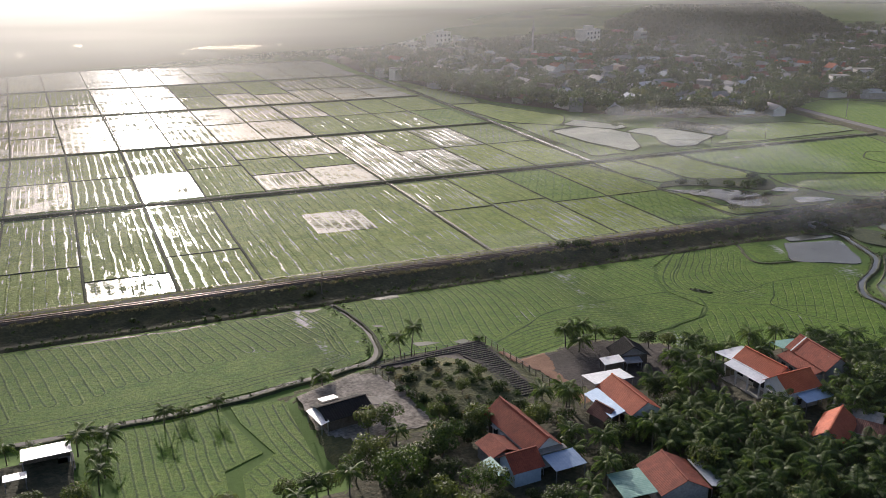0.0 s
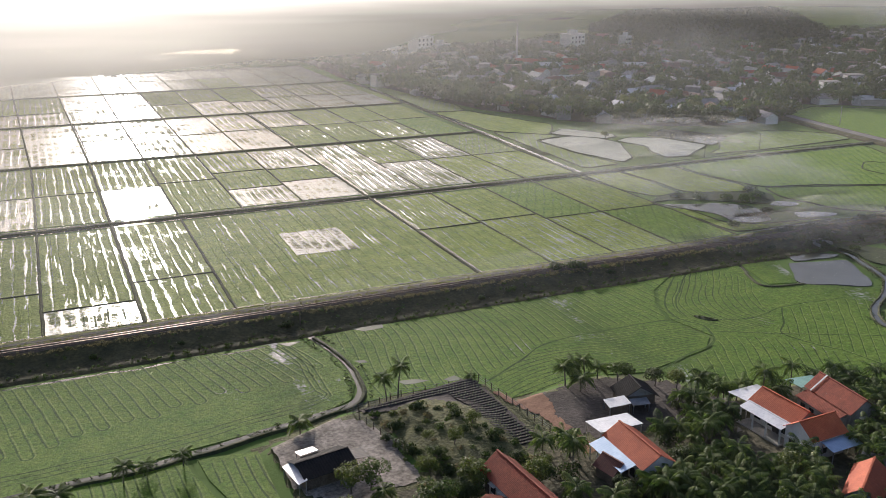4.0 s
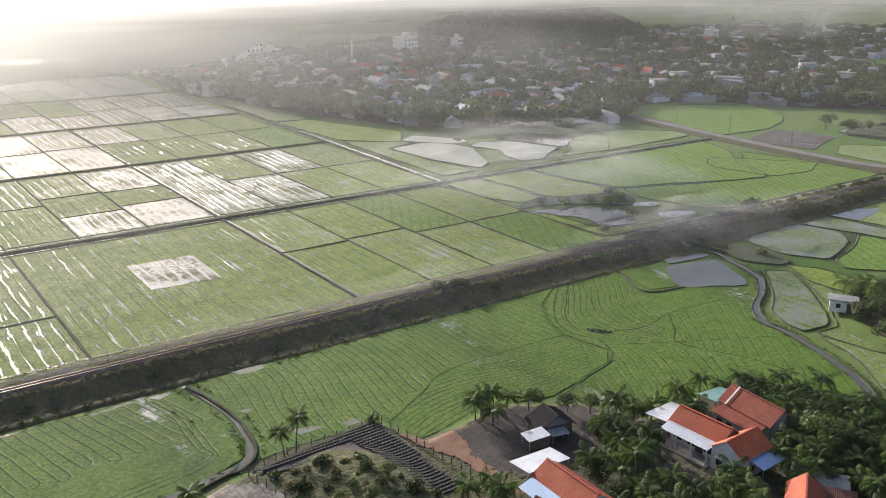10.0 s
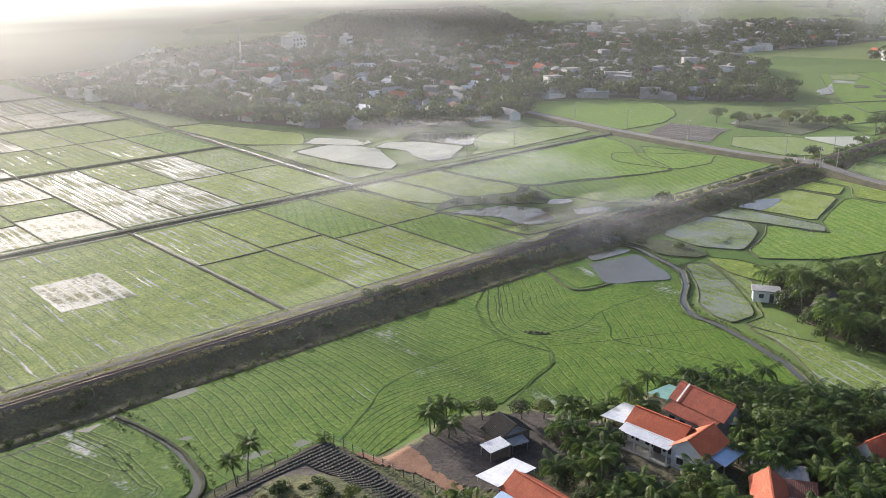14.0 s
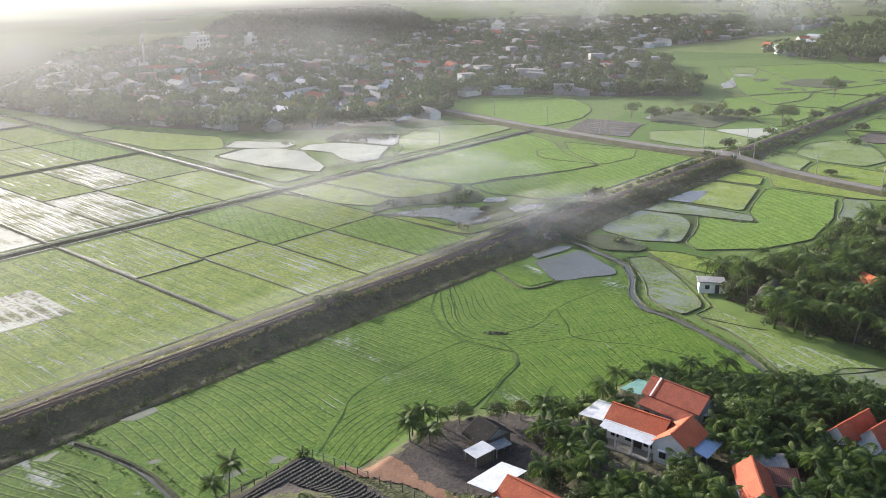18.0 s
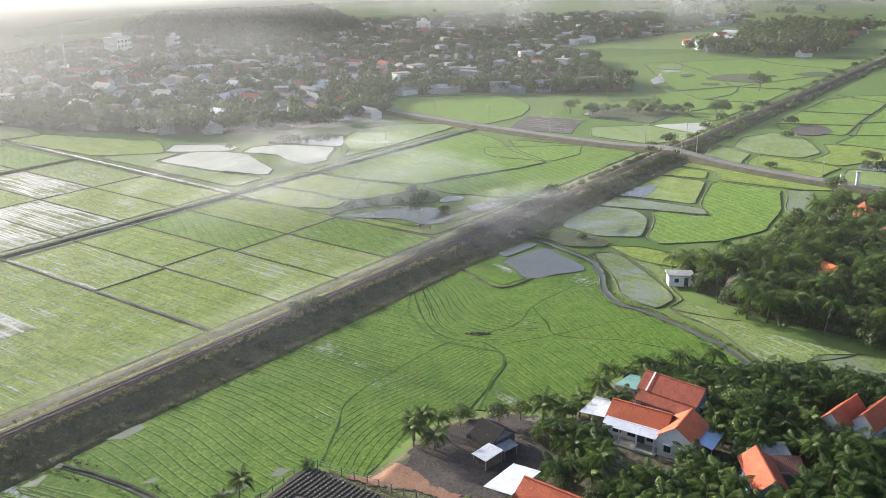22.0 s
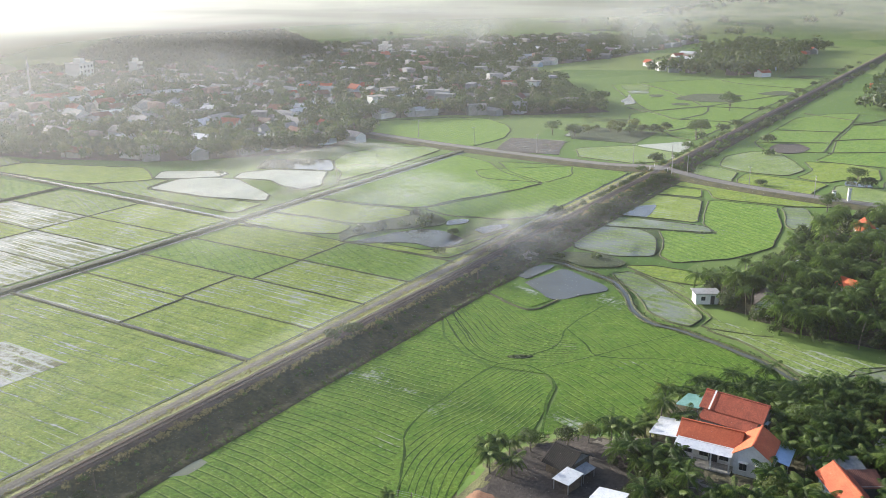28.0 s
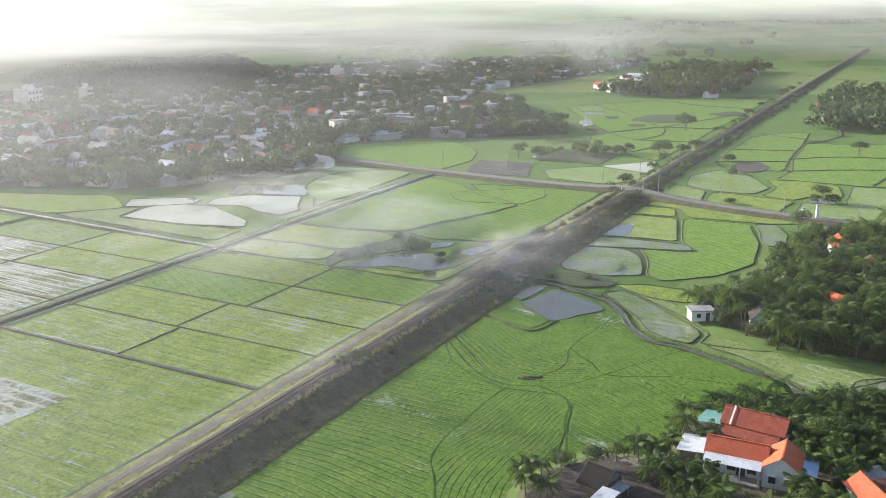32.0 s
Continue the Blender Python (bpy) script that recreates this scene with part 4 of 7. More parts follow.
# yards of the hamlet
def drape(outline, mat, name, label, lift=0.06, step=1.5):
    """Bare ground that follows the lie of the land."""
    xs, ys = [p[0] for p in outline], [p[1] for p in outline]
    nx, ny = int((max(xs) - min(xs)) / step) + 1, int((max(ys) - min(ys)) / step) + 1
    ids, vs, fs = {}, [], []
    for j in range(ny + 1):
        for i in range(nx + 1):
            x, y = min(xs) + i * step, min(ys) + j * step
            x, y = x + 0.5 * noise.noise((x, y, 1)), y + 0.5 * noise.noise((x, y, 2))
            if inside(x, y, outline):
                ids[i, j] = len(vs)
                vs.append((x, y, height(x, y) - 0.12 + lift + 0.08 * noise.noise((x * 0.8, y * 0.8, 5))))
    for (i, j) in ids:
        q = [(i, j), (i + 1, j), (i + 1, j + 1), (i, j + 1)]
        if all(k in ids for k in q):
            fs.append(tuple(ids[k] for k in q))
    return structure(name, raw_mesh(name, vs, fs, MAT[mat], True), label, "ground")


MAT["olive"] = plain("olive_weeds", (0.045, 0.052, 0.018), (0.13, 0.13, 0.045), 0.95, 0.35, 2.2, 1.0, depth=0.3)
drape([(40.7, -57.6), (54.3, -51.4), (68.4, -48.8), (84.8, -49), (86.2, -57.9), (100.5, -55.7), (113.6, -61.9), (118.2, -73.1), (133.8, -72.8), (142.2, -82), (147.9, -93.8), (150.4, -102.7), (154.2, -114.7), (156.4, -147.4), (12.9, -153.9), (15.5, -90.2), (43.2, -90.5)], "olive", "weedy_ground", "weedy olive ground on the hamlet's low mound", 0.07, 1.5)
drape([(42.9, -60.1), (54.4, -54.9), (58.6, -58.8), (63.1, -70.8), (61.4, -78.9), (49.1, -81.2), (43.8, -75.2)], "sand", "yard", "pale bare sandy yard round a farm shed", 0.14, 1.0)
drape([(82.8, -59.4), (90.9, -61.8), (99.8, -60.1), (111, -66.8), (115.4, -75.7), (107.8, -81.8), (99.8, -80), (89.8, -80.2), (85.5, -74.3)], "tilled", "yard", "dark stony yard with heaps of earth", 0.13, 1.0)
drape([(81.3, -58.4), (88.9, -61.3), (89.5, -64.3), (87.3, -70.3), (87.8, -82.3), (84.8, -82.4), (84.8, -70.3), (81.7, -62.4)], "red_soil", "dirt_path", "reddish dirt path along a fence", 0.2, 0.4)
drape([(110.1, -69.8), (116.3, -74.6), (117.7, -81.6), (111.9, -83.7), (106.4, -93.9), (102.5, -94), (107.8, -81.8)], "soil", "dirt_path", "bare earth drive to the houses", 0.16, 1.0)
drape([(100.1, -86), (110, -85.8), (110.9, -101.9), (102.9, -102.1)], "tilled", "yard", "shaded bare yard in front of a house", 0.13, 1.0)
drape([(57.9, -53.8), (68.5, -51.5), (81, -52), (82, -76.4), (78.5, -76.5), (70.9, -61.6), (62.7, -58.8), (60.7, -60.8)], "tilled", "vegetable_garden", "dark dug earth of a fenced vegetable garden", 0.18, 0.8)
drape([(43.5, -83.3), (61.4, -78.9), (60.7, -60.8), (82.6, -78.4), (89.9, -82.2), (99.8, -81), (115.5, -77.6), (132.1, -76.3), (139.6, -87), (148.4, -101.8), (157.4, -147.3), (12.9, -153.9), (14, -92.3), (43.2, -90.5)], "litter", "grove_floor", "shaded floor of leaf litter and low weeds", 0.16, 1.5)
drape([(174.3, -86.1), (182.5, -70.3), (194.8, -60.4), (206.7, -68.8), (245.8, -73.8), (276.9, -78.7), (290.6, -89.8), (300.7, -129), (174.1, -134.3)], "litter", "grove_floor", "shaded floor of leaf litter and low weeds", 0.05, 3.0)
drape([(-13.9, -66.1), (9.3, -65.7), (13.9, -90.2), (-20.2, -91.1)], "litter", "grove_floor", "shaded bare floor under palms", 0.05, 2.0)
drape([(60.7, -60.8), (64.7, -57.7), (70.7, -57.1), (74.8, -60.5), (78.2, -68.5), (78.4, -84.5), (63.6, -82.9), (60.6, -70.8)], "olive", "weed_patch", "overgrown patch of olive weeds inside the garden", 0.3, 1.0)
sheet(TOWN, -0.06, "town_ground", "litter", "shaded ground between the houses of the town", "ground", "structure", 0.05)
MAT["thatch"] = plain("black_brown_thatch", (0.009, 0.008, 0.007), (0.026, 0.021, 0.018), 0.95, 0.8, 5.0, 0.8)
MAT.update({
    "plaster": plain("white_plaster", (0.62, 0.61, 0.57), (0.80, 0.79, 0.76), 0.85, 0.4, 3.0, 0.1),
    "grey_wall": plain("grey_render", (0.25, 0.24, 0.22), (0.42, 0.41, 0.38), 0.9, 0.5, 3.0, 0.2),
    "blue_wall": plain("pale_blue_plaster", (0.36, 0.46, 0.55), (0.5, 0.6, 0.68), 0.85, 0.4, 3.0, 0.1),
    "tile": plain("orange_clay_tile", (0.32, 0.058, 0.02), (0.49, 0.11, 0.042), 0.8, 0.5, 3.5, 0.3),
    "tile_old": plain("old_red_tile", (0.18, 0.036, 0.018), (0.35, 0.08, 0.04), 0.85, 0.8, 4.0, 0.4),
    "tile_dark": plain("dark_red_tile", (0.10, 0.04, 0.03), (0.20, 0.075, 0.05), 0.85, 0.8, 4.0, 0.4),
    "tile_bright": plain("bright_orange_tile", (0.42, 0.085, 0.026), (0.58, 0.14, 0.048), 0.75, 0.5, 3.5, 0.3),
    "tin": plain("white_metal_sheet", (0.52, 0.54, 0.57), (0.70, 0.72, 0.74), 0.45, 0.4, 2.0, 0.05, 0.25),
    "tin_blue": plain("pale_blue_metal_sheet", (0.30, 0.42, 0.58), (0.42, 0.54, 0.68), 0.45, 0.4, 2.0, 0.05, 0.25),
    "tin_green": plain("green_metal_sheet", (0.10, 0.23, 0.20), (0.17, 0.31, 0.27), 0.5, 0.4, 2.0, 0.05, 0.2),
    "tin_grey": plain("weathered_grey_sheet", (0.20, 0.20, 0.20), (0.38, 0.37, 0.36), 0.6, 0.4, 2.0, 0.1, 0.3),
    "tin_dark": plain("dark_brown_sheet", (0.035, 0.03, 0.028), (0.08, 0.065, 0.055), 0.6, 0.4, 2.0, 0.1, 0.2),
    "frame": plain("dark_window_frame", (0.03, 0.03, 0.035), (0.07, 0.065, 0.06), 0.5, 1.0, 6.0, 0.0),
    "glass": water_mat("dark_window_glass", (0.02, 0.024, 0.028), 0.08),
    "wood": plain("grey_brown_wood", (0.10, 0.075, 0.05), (0.22, 0.17, 0.12), 0.85, 1.0, 6.0, 0.3),
    "iron": plain("galvanised_steel", (0.30, 0.30, 0.31), (0.45, 0.45, 0.46), 0.45, 1.0, 5.0, 0.1, 0.7),
    "red_wall": plain("red_brick_wall", (0.20, 0.07, 0.045), (0.32, 0.12, 0.08), 0.9, 0.8, 5.0, 0.3),
})


def corrugated(w, l, wave, amp, thick=0.05):
    """A roof sheet or tiled slope: x 0..w across, y 0..l down; ribs run down the slope."""
    n = max(2, int(w / wave)) * 2
    vs, fs = [], []
    for i in range(n + 1):
        z = amp * (i % 2)
        x = w * i / n
        vs += [(x, 0, z), (x, l, z), (x, 0, z - thick), (x, l, z - thick)]
    for i in range(n):
        a, b = i * 4, i * 4 + 4
        fs += [(a, b, b + 1, a + 1), (a + 2, a + 3, b + 3, b + 2), (a, a + 2, b + 2, b), (a + 1, b + 1, b + 3, a + 3)]
    fs += [(0, 1, 3, 2), (n * 4, n * 4 + 2, n * 4 + 3, n * 4 + 1)]
    return vs, fs


def slope(parent, corner, right, down, mat, wave=0.26, amp=0.022, name="roof_slope", label=""):
    """A roof slope from its upper corner, along the ridge (right) and down to the eave."""
    r, d = Vector(right), Vector(down)
    vs, fs = corrugated(r.length, d.length, wave, amp)
    rx, dy = r.normalized(), d.normalized()
    nz = rx.cross(dy)
    if nz.z < 0:
        nz = -nz
    vs = [tuple(Vector(corner) + rx * x + dy * y + nz * z) for x, y, z in vs]
    return part(name, raw_mesh(name, vs, fs, MAT[mat]), None, parent, label)


def prism(x0, x1, y0, y1, z0, z1, rise, axis="x"):
    """Walls under a gable roof in one shell; the ridge runs along the axis."""
    bm = bmesh.new()
    v = add_box(bm, x0, x1, y0, y1, z0, z1)
    if axis == "x":
        ym = (y0 + y1) / 2
        for x, (a, b) in ((x0, (4, 7)), (x1, (5, 6))):
            p = bm.verts.new((x, ym, z1 + rise))
            bm.faces.new([v[a], v[b], p])
    else:
        xm = (x0 + x1) / 2
        for y, (a, b) in ((y0, (4, 5)), (y1, (7, 6))):
            p = bm.verts.new((xm, y, z1 + rise))
            bm.faces.new([v[a], v[b], p])
    bmesh.ops.recalc_face_normals(bm, faces=bm.faces[:])
    return bm


def window(parent, x, y, z, w, h, face, awning=True):
    """A window on a wall that faces one way ('-x', '+x', '-y', '+y'), its sill at height z."""
    ax = face[1]
    sg = 1 if face[0] == "+" else -1

    def bx(a0, a1, d0, d1, z0, z1):
        d0, d1 = sorted((sg * d0, sg * d1))
        return box(x + d0, x + d1, y + a0, y + a1, z0, z1) if ax == "x" else box(x + a0, x + a1, y + d0, y + d1, z0, z1)
    fr = part("window", bx(-w / 2 - 0.07, w / 2 + 0.07, -0.03, 0.05, z - 0.07, z + h + 0.07), MAT["frame"], parent)
    for s in (-1, 1):
        part("pane", bx(min(s * 0.04, s * w / 2), max(s * 0.04, s * w / 2), 0.03, 0.06, z, z + h), MAT["glass"], fr)
    part("window_sill", bx(-w / 2 - 0.15, w / 2 + 0.15, 0.0, 0.16, z - 0.15, z - 0.07), MAT["plaster"], fr)
    if awning:
        part("awning", bx(-w / 2 - 0.2, w / 2 + 0.2, 0.0, 0.5, z + h + 0.12, z + h + 0.2), MAT["plaster"], parent)


def door(parent, x, y, z, w, h, face):
    ax, sg = face[1], (1 if face[0] == "+" else -1)
    lo, hi = sorted((sg * -0.03, sg * 0.06))
    bm = box(x + lo, x + hi, y - w / 2, y + w / 2, z, z + h) if ax == "x" else box(x - w / 2, x + w / 2, y + lo, y + hi, z, z + h)
    part("door", bm, MAT["frame"], parent)


def gable_roof(parent, x0, x1, y0, y1, z, rise, axis, mat, over=0.45, wave=0.26, amp=0.022, cap="tile"):
    """Two slopes and a ridge cap; the ridge runs along the axis."""
    if axis == "x":
        ym, k = (y0 + y1) / 2, over / ((y1 - y0) / 2) * rise
        slope(parent, (x0 - over, ym, z + rise + 0.08), (x1 - x0 + 2 * over, 0, 0), (0, y0 - over - ym, -rise - k), mat, wave, amp)
        slope(parent, (x0 - over, ym, z + rise + 0.08), (x1 - x0 + 2 * over, 0, 0), (0, y1 + over - ym, -rise - k), mat, wave, amp)
        part("ridge_cap", box(x0 - over, x1 + over, ym - 0.16, ym + 0.16, z + rise + 0.06, z + rise + 0.2, 0.04), MAT[cap], parent)
    else:
        xm, k = (x0 + x1) / 2, over / ((x1 - x0) / 2) * rise
        slope(parent, (xm, y0 - over, z + rise + 0.08), (0, y1 - y0 + 2 * over, 0), (x0 - over - xm, 0, -rise - k), mat, wave, amp)
        slope(parent, (xm, y0 - over, z + rise + 0.08), (0, y1 - y0 + 2 * over, 0), (x1 + over - xm, 0, -rise - k), mat, wave, amp)
        part("ridge_cap", box(xm - 0.16, xm + 0.16, y0 - over, y1 + over, z + rise + 0.06, z + rise + 0.2, 0.04), MAT[cap], parent)


def canopy(parent, x0, x1, y0, y1, z_low, z_high, rises, mat, ground=0.0, posts=True, name="canopy"):
    """A single sheet roof on posts; rises: the side on which it is high."""
    if rises == "+x":
        slope(parent, (x1, y0, z_high), (0, y1 - y0, 0), (x0 - x1, 0, z_low - z_high), mat, 0.4, 0.012, name)
    elif rises == "-x":
        slope(parent, (x0, y0, z_high), (0, y1 - y0, 0), (x1 - x0, 0, z_low - z_high), mat, 0.4, 0.012, name)
    elif rises == "+y":
        slope(parent, (x0, y1, z_high), (x1 - x0, 0, 0), (0, y0 - y1, z_low - z_high), mat, 0.4, 0.012, name)
    else:
        slope(parent, (x0, y0, z_high), (x1 - x0, 0, 0), (0, y1 - y0, z_low - z_high), mat, 0.4, 0.012, name)
    if posts:
        for x in (x0 + 0.2, x1 - 0.2):
            for y in (y0 + 0.2, y1 - 0.2):
                part("post", box(x - 0.06, x + 0.06, y - 0.06, y + 0.06, ground, min(z_low, z_high) - 0.02), MAT["iron"], parent)


# the white house with the orange roof: long body along y, cross wing with its gable to the west
h = thing("house", 116.6, -90.4, 1.58, 2.4, "white plastered house with orange tiled roof and pale porch", "house")
part("wall", prism(-2.2, 2.4, -1.4, 7.0, 0, 3.5, 1.5, "y"), MAT["plaster"], h)
part("wall", prism(-3.9, 2.6, -6.6, -1.5, 0, 3.6, 1.8, "x"), MAT["plaster"], h)
gable_roof(h, -2.2, 2.4, -1.6, 7.0, 3.5, 1.5, "y", "tile")
gable_roof(h, -3.9, 2.6, -6.6, -1.5, 3.6, 1.8, "x", "tile_bright", 0.3)
for y in (-5.2, -2.9):
    window(h, -3.9, y, 1.1, 0.9, 1.1, "-x")
for y in (0.2, 3.2, 5.6):
    window(h, -2.2, y, 1.0, 1.2, 1.2, "-x", False)
door(h, -2.2, 1.8, 0.35, 1.3, 2.2, "-x")
for x in (-1.5, 1.5):
    window(h, x, -6.6, 1.1, 0.9, 1.1, "-y")
canopy(h, -4.6, -2.1, -1.3, 7.2, 2.9, 3.5, "+x", "tin", 0.0, False, "porch_roof")
for y in (-1.0, 1.7, 4.4, 7.0):
    part("porch_post", box(-4.45, -4.25, y - 0.1, y + 0.1, 0.3, 2.95), MAT["plaster"], h)
part("porch_floor", box(-4.8, -2.2, -1.3, 7.2, -0.2, 0.3), MAT["concrete"], h)
canopy(h, -2.8, 3.4, 7.3, 11.6, 2.9, 3.2, "-y", "tin")
canopy(h, -2.4, 3.4, -9.0, -6.7, 2.6, 3.1, "+y", "tin_blue")
part("fascia", box(-2.75, -2.66, -1.4, 7.2, 3.2, 3.42), MAT["plaster"], h)

# the older house behind it
h = thing("house", 127.2, -88.8, 1.58, -6, "grey house with weathered red tiled roof and parapet", "house")
part("wall", prism(-2.3, 2.3, -4.6, 5.0, 0, 3.7, 1.75, "y"), MAT["grey_wall"], h)
gable_roof(h, -2.3, 2.3, -4.6, 5.0, 3.7, 1.75, "y", "tile_old", 0.45, cap="tile_old")
for s in (-1, 1):
    slope(h, (0, 3.6, 5.75), (0, 0.28, 0), (s * 2.9, 0, -2.2), "plaster", 0.35, 0.0, "gable_parapet")
part("annex_wall", box(-4.6, -2.3, -4.0, 4.4, 0, 2.5), MAT["grey_wall"], h)
slope(h, (-2.3, -4.3, 3.4), (0, 9.0, 0), (-2.6, 0, -0.9), "tile_old", label="dark red tiled lean-to roof")
for y in (-2, 1, 3):
    window(h, -4.6, y, 0.9, 0.9, 1.0, "-x", False)
window(h, 0, -4.6, 1.3, 1.0, 1.1, "-y")
canopy(h, -3.4, 1.8, 5.2, 9.2, 3.0, 3.4, "-y", "tin_green")

# orange-roofed house among the palms with its long grey shed
h = thing("house", 112.2, -107.4, 1.58, 33, "small house with bright orange tiled roof among palms", "house")
part("wall", prism(-4.4, 4.0, -2.0, 2.0, 0, 3.0, 1.5, "x"), MAT["blue_wall"], h)
gable_roof(h, -4.4, 4.0, -2.0, 2.0, 3.0, 1.5, "x", "tile", cap="tile")
window(h, -4.4, 0, 1.0, 1.0, 1.1, "-x")
window(h, -1.5, -2.0, 1.0, 1.0, 1.1, "-y", False)
canopy(h, 4.4, 8.5, -5.5, 2.0, 2.5, 3.0, "+x", "tin_grey")
part("shed_wall", box(1.0, 4.2, -6.0, -2.3, 0, 2.4), MAT["grey_wall"], h)
slope(h, (4.5, -6.3, 3.1), (0, 4.2, 0), (-3.8, 0, -0.8), "tile_dark", label="dark red shed roof")

# two houses side by side with gables to the west
for k, (x, y) in enumerate(((134.8, -112.3), (137.1, -116.3))):
    h = thing("house", x, y, 1.58, -12, "white house with steep orange tiled gable roof", "house", "gabled twins")
    part("wall", prism(-4.0, 4.0, -1.9, 1.9, 0, 3.3, 2.0, "x"), MAT["plaster"], h)
    gable_roof(h, -4.0, 4.0, -1.9, 1.9, 3.3, 2.0, "x", "tile", 0.35)
    window(h, -4.0, 0.0, 1.2, 1.0, 1.2, "-x")
    canopy(h, -7.0, -4.1, -1.9, 1.9, 2.4, 2.8, "+x", "tin")

# the house with the white canopy by the stony yard
h = thing("house", 89.7, -87.8, 1.58, -2, "house with red tiled roof and large white metal canopy", "house")
part("wall", prism(-2.4, 2.4, -5.2, 4.4, 0, 3.3, 1.5, "y"), MAT["plaster"], h)
gable_roof(h, -2.4, 2.4, -5.2, 4.4, 3.3, 1.5, "y", "tile", 0.45)
slope(h, (-2.9, -4.2, 3.3), (0, 8.4, 0), (-2.4, 0, -0.7), "tin_blue", 0.4, 0.012, "porch_roof")
for y in (-4, -1, 2, 4):
    part("porch_post", box(-5.2, -5.05, y - 0.08, y + 0.08, 0, 2.6), MAT["plaster"], h)
canopy(h, -3.0, 4.2, 4.8, 9.2, 3.2, 3.6, "-y", "tin")
for y in (-3, 0, 3):
    window(h, -2.6, y, 0.9, 1.0, 1.2, "-x", False)
door(h, -2.6, 1.5, 0.1, 1.1, 2.1, "-x")
window(h, 0, -5.2, 1.1, 1.0, 1.1, "-y")

# long red-roofed house with its lower wings, in front
h = thing("house", 70.2, -90.8, 1.58, 3.9, "long house with dark red tiled roof and side wings", "house")
part("wall", prism(-2.4, 2.4, -6.0, 6.8, 0, 3.2, 1.9, "y"), MAT["plaster"], h)
gable_roof(h, -2.4, 2.4, -6.0, 6.8, 3.2, 1.9, "y", "tile_old", 0.45, cap="tile_old")
part("wing_wall", prism(-6.6, -2.4, -8.4, -4.4, 0, 2.7, 1.5, "x"), MAT["blue_wall"], h)
gable_roof(h, -6.6, -2.4, -8.4, -4.4, 2.7, 1.5, "x", "tile_old", 0.4, cap="tile_old")
part("annex_wall", box(-7.2, -3.2, -3.6, 0.8, 0, 2.4), MAT["grey_wall"], h)
slope(h, (-5.2, -3.9, 3.4), (0, 5.0, 0), (-2.4, 0, -1.0), "tile_old")
slope(h, (-5.2, -3.9, 3.4), (0, 5.0, 0), (2.4, 0, -1.0), "tile_old")
slope(h, (-7.4, -7.6, 2.5), (0, 4.4, 0), (-1.7, 0, -0.6), "tin_green", 0.4, 0.012, "porch_roof")
canopy(h, -1.6, 3.4, -10.8, -7.2, 2.6, 3.1, "+y", "tin_blue")
canopy(h, -2.6, 2.6, -7.2, -6.0, 3.3, 3.4, "+y", "concrete", 0, False)
window(h, 0, 6.8, 1.1, 1.0, 1.1, "+y")
for y in (1.5, 4.0):
    window(h, -2.4, y, 1.0, 1.0, 1.1, "-x")
window(h, -6.6, -6.4, 1.0, 0.9, 1.0, "-x")
door(h, -2.4, 5.6, 0.1, 1.0, 2.1, "-x")

# roofs low in the picture at the hamlet's south end
h = thing("house", 82.9, -108.9, 1.58, -9.8, "low house with mottled red roof and green lean-to", "house")
part("wall", prism(-3.2, 3.2, -3.5, 3.5, 0, 2.8, 1.6, "y"), MAT["grey_wall"], h)
gable_roof(h, -3.2, 3.2, -3.5, 3.5, 2.8, 1.6, "y", "tile_old", 0.4, cap="tile_old")
canopy(h, -8.2, -3.6, -3.0, 3.0, 2.4, 2.8, "+x", "tin_green")
canopy(h, 3.7, 6.2, -3.4, 3.4, 2.4, 2.9, "-x", "tin")

# sheds
h = thing("shed", 48.4, -71.6, 1.58, 9.5, "low dark farm shed with bright loose roof sheets", "shed")
part("wall", box(-3.5, 3.5, -3.0, 2.0, 0, 2.1), MAT["wood"], h)
gable_roof(h, -3.6, 3.7, -3.1, 2.1, 2.1, 1.0, "x", "thatch", 0.4, 0.4, 0.05, "thatch")
canopy(h, -5.0, -3.6, -3.6, 1.8, 1.9, 2.2, "+x", "tin", name="lean_to")
canopy(h, -2.0, 0.8, 2.2, 4.2, 2.1, 2.5, "-y", "tin", name="lean_to")
canopy(h, 4.0, 6.8, -2.0, 1.0, 1.6, 2.0, "-x", "tin_dark", name="lean_to")
h = thing("shed", 101.4, -70.9, 1.58, -12, "dark thatched shed with a white metal lean-to", "shed")
part("wall", box(-2.9, 2.6, -1.9, 1.9, 0, 1.9), MAT["wood"], h)
part("gable", prism(-2.9, 2.6, -1.9, 1.9, 1.9, 1.95, 1.5, "y"), MAT["grey_wall"], h)
gable_roof(h, -2.9, 2.6, -1.9, 1.9, 1.9, 1.6, "y", "thatch", 0.55, 0.3, 0.05, "thatch")
canopy(h, -6.2, -2.6, -4.6, -1.7, 1.75, 2.15, "+x", "tin", name="lean_to")
canopy(h, -2.2, 0.8, -4.4, -2.6, 1.6, 1.9, "+y", "tin_grey", name="lean_to")
part("wall", box(-5.9, -2.4, -4.3, -4.15, 0, 1.7), MAT["wood"], h)
h = thing("shed", 84.9, -88.9, 1.58, 12, "small brown wooden hut with a pitched roof", "shed")
part("wall", box(-1.5, 1.5, -1.6, 1.6, 0, 2.0), MAT["wood"], h)
gable_roof(h, -1.5, 1.5, -1.6, 1.6, 2.0, 1.1, "y", "tile_dark", 0.4, cap="tile_dark")
h = thing("shed", 5.7, -68.8, 1.5, 3, "open farm shed with bright metal roof", "shed")
canopy(h, -2.6, 4.0, -2.2, 2.2, 2.2, 2.7, "-y", "tin")
part("wall", box(-2.4, 3.8, 1.5, 1.7, 0, 2.2), MAT["wood"], h)
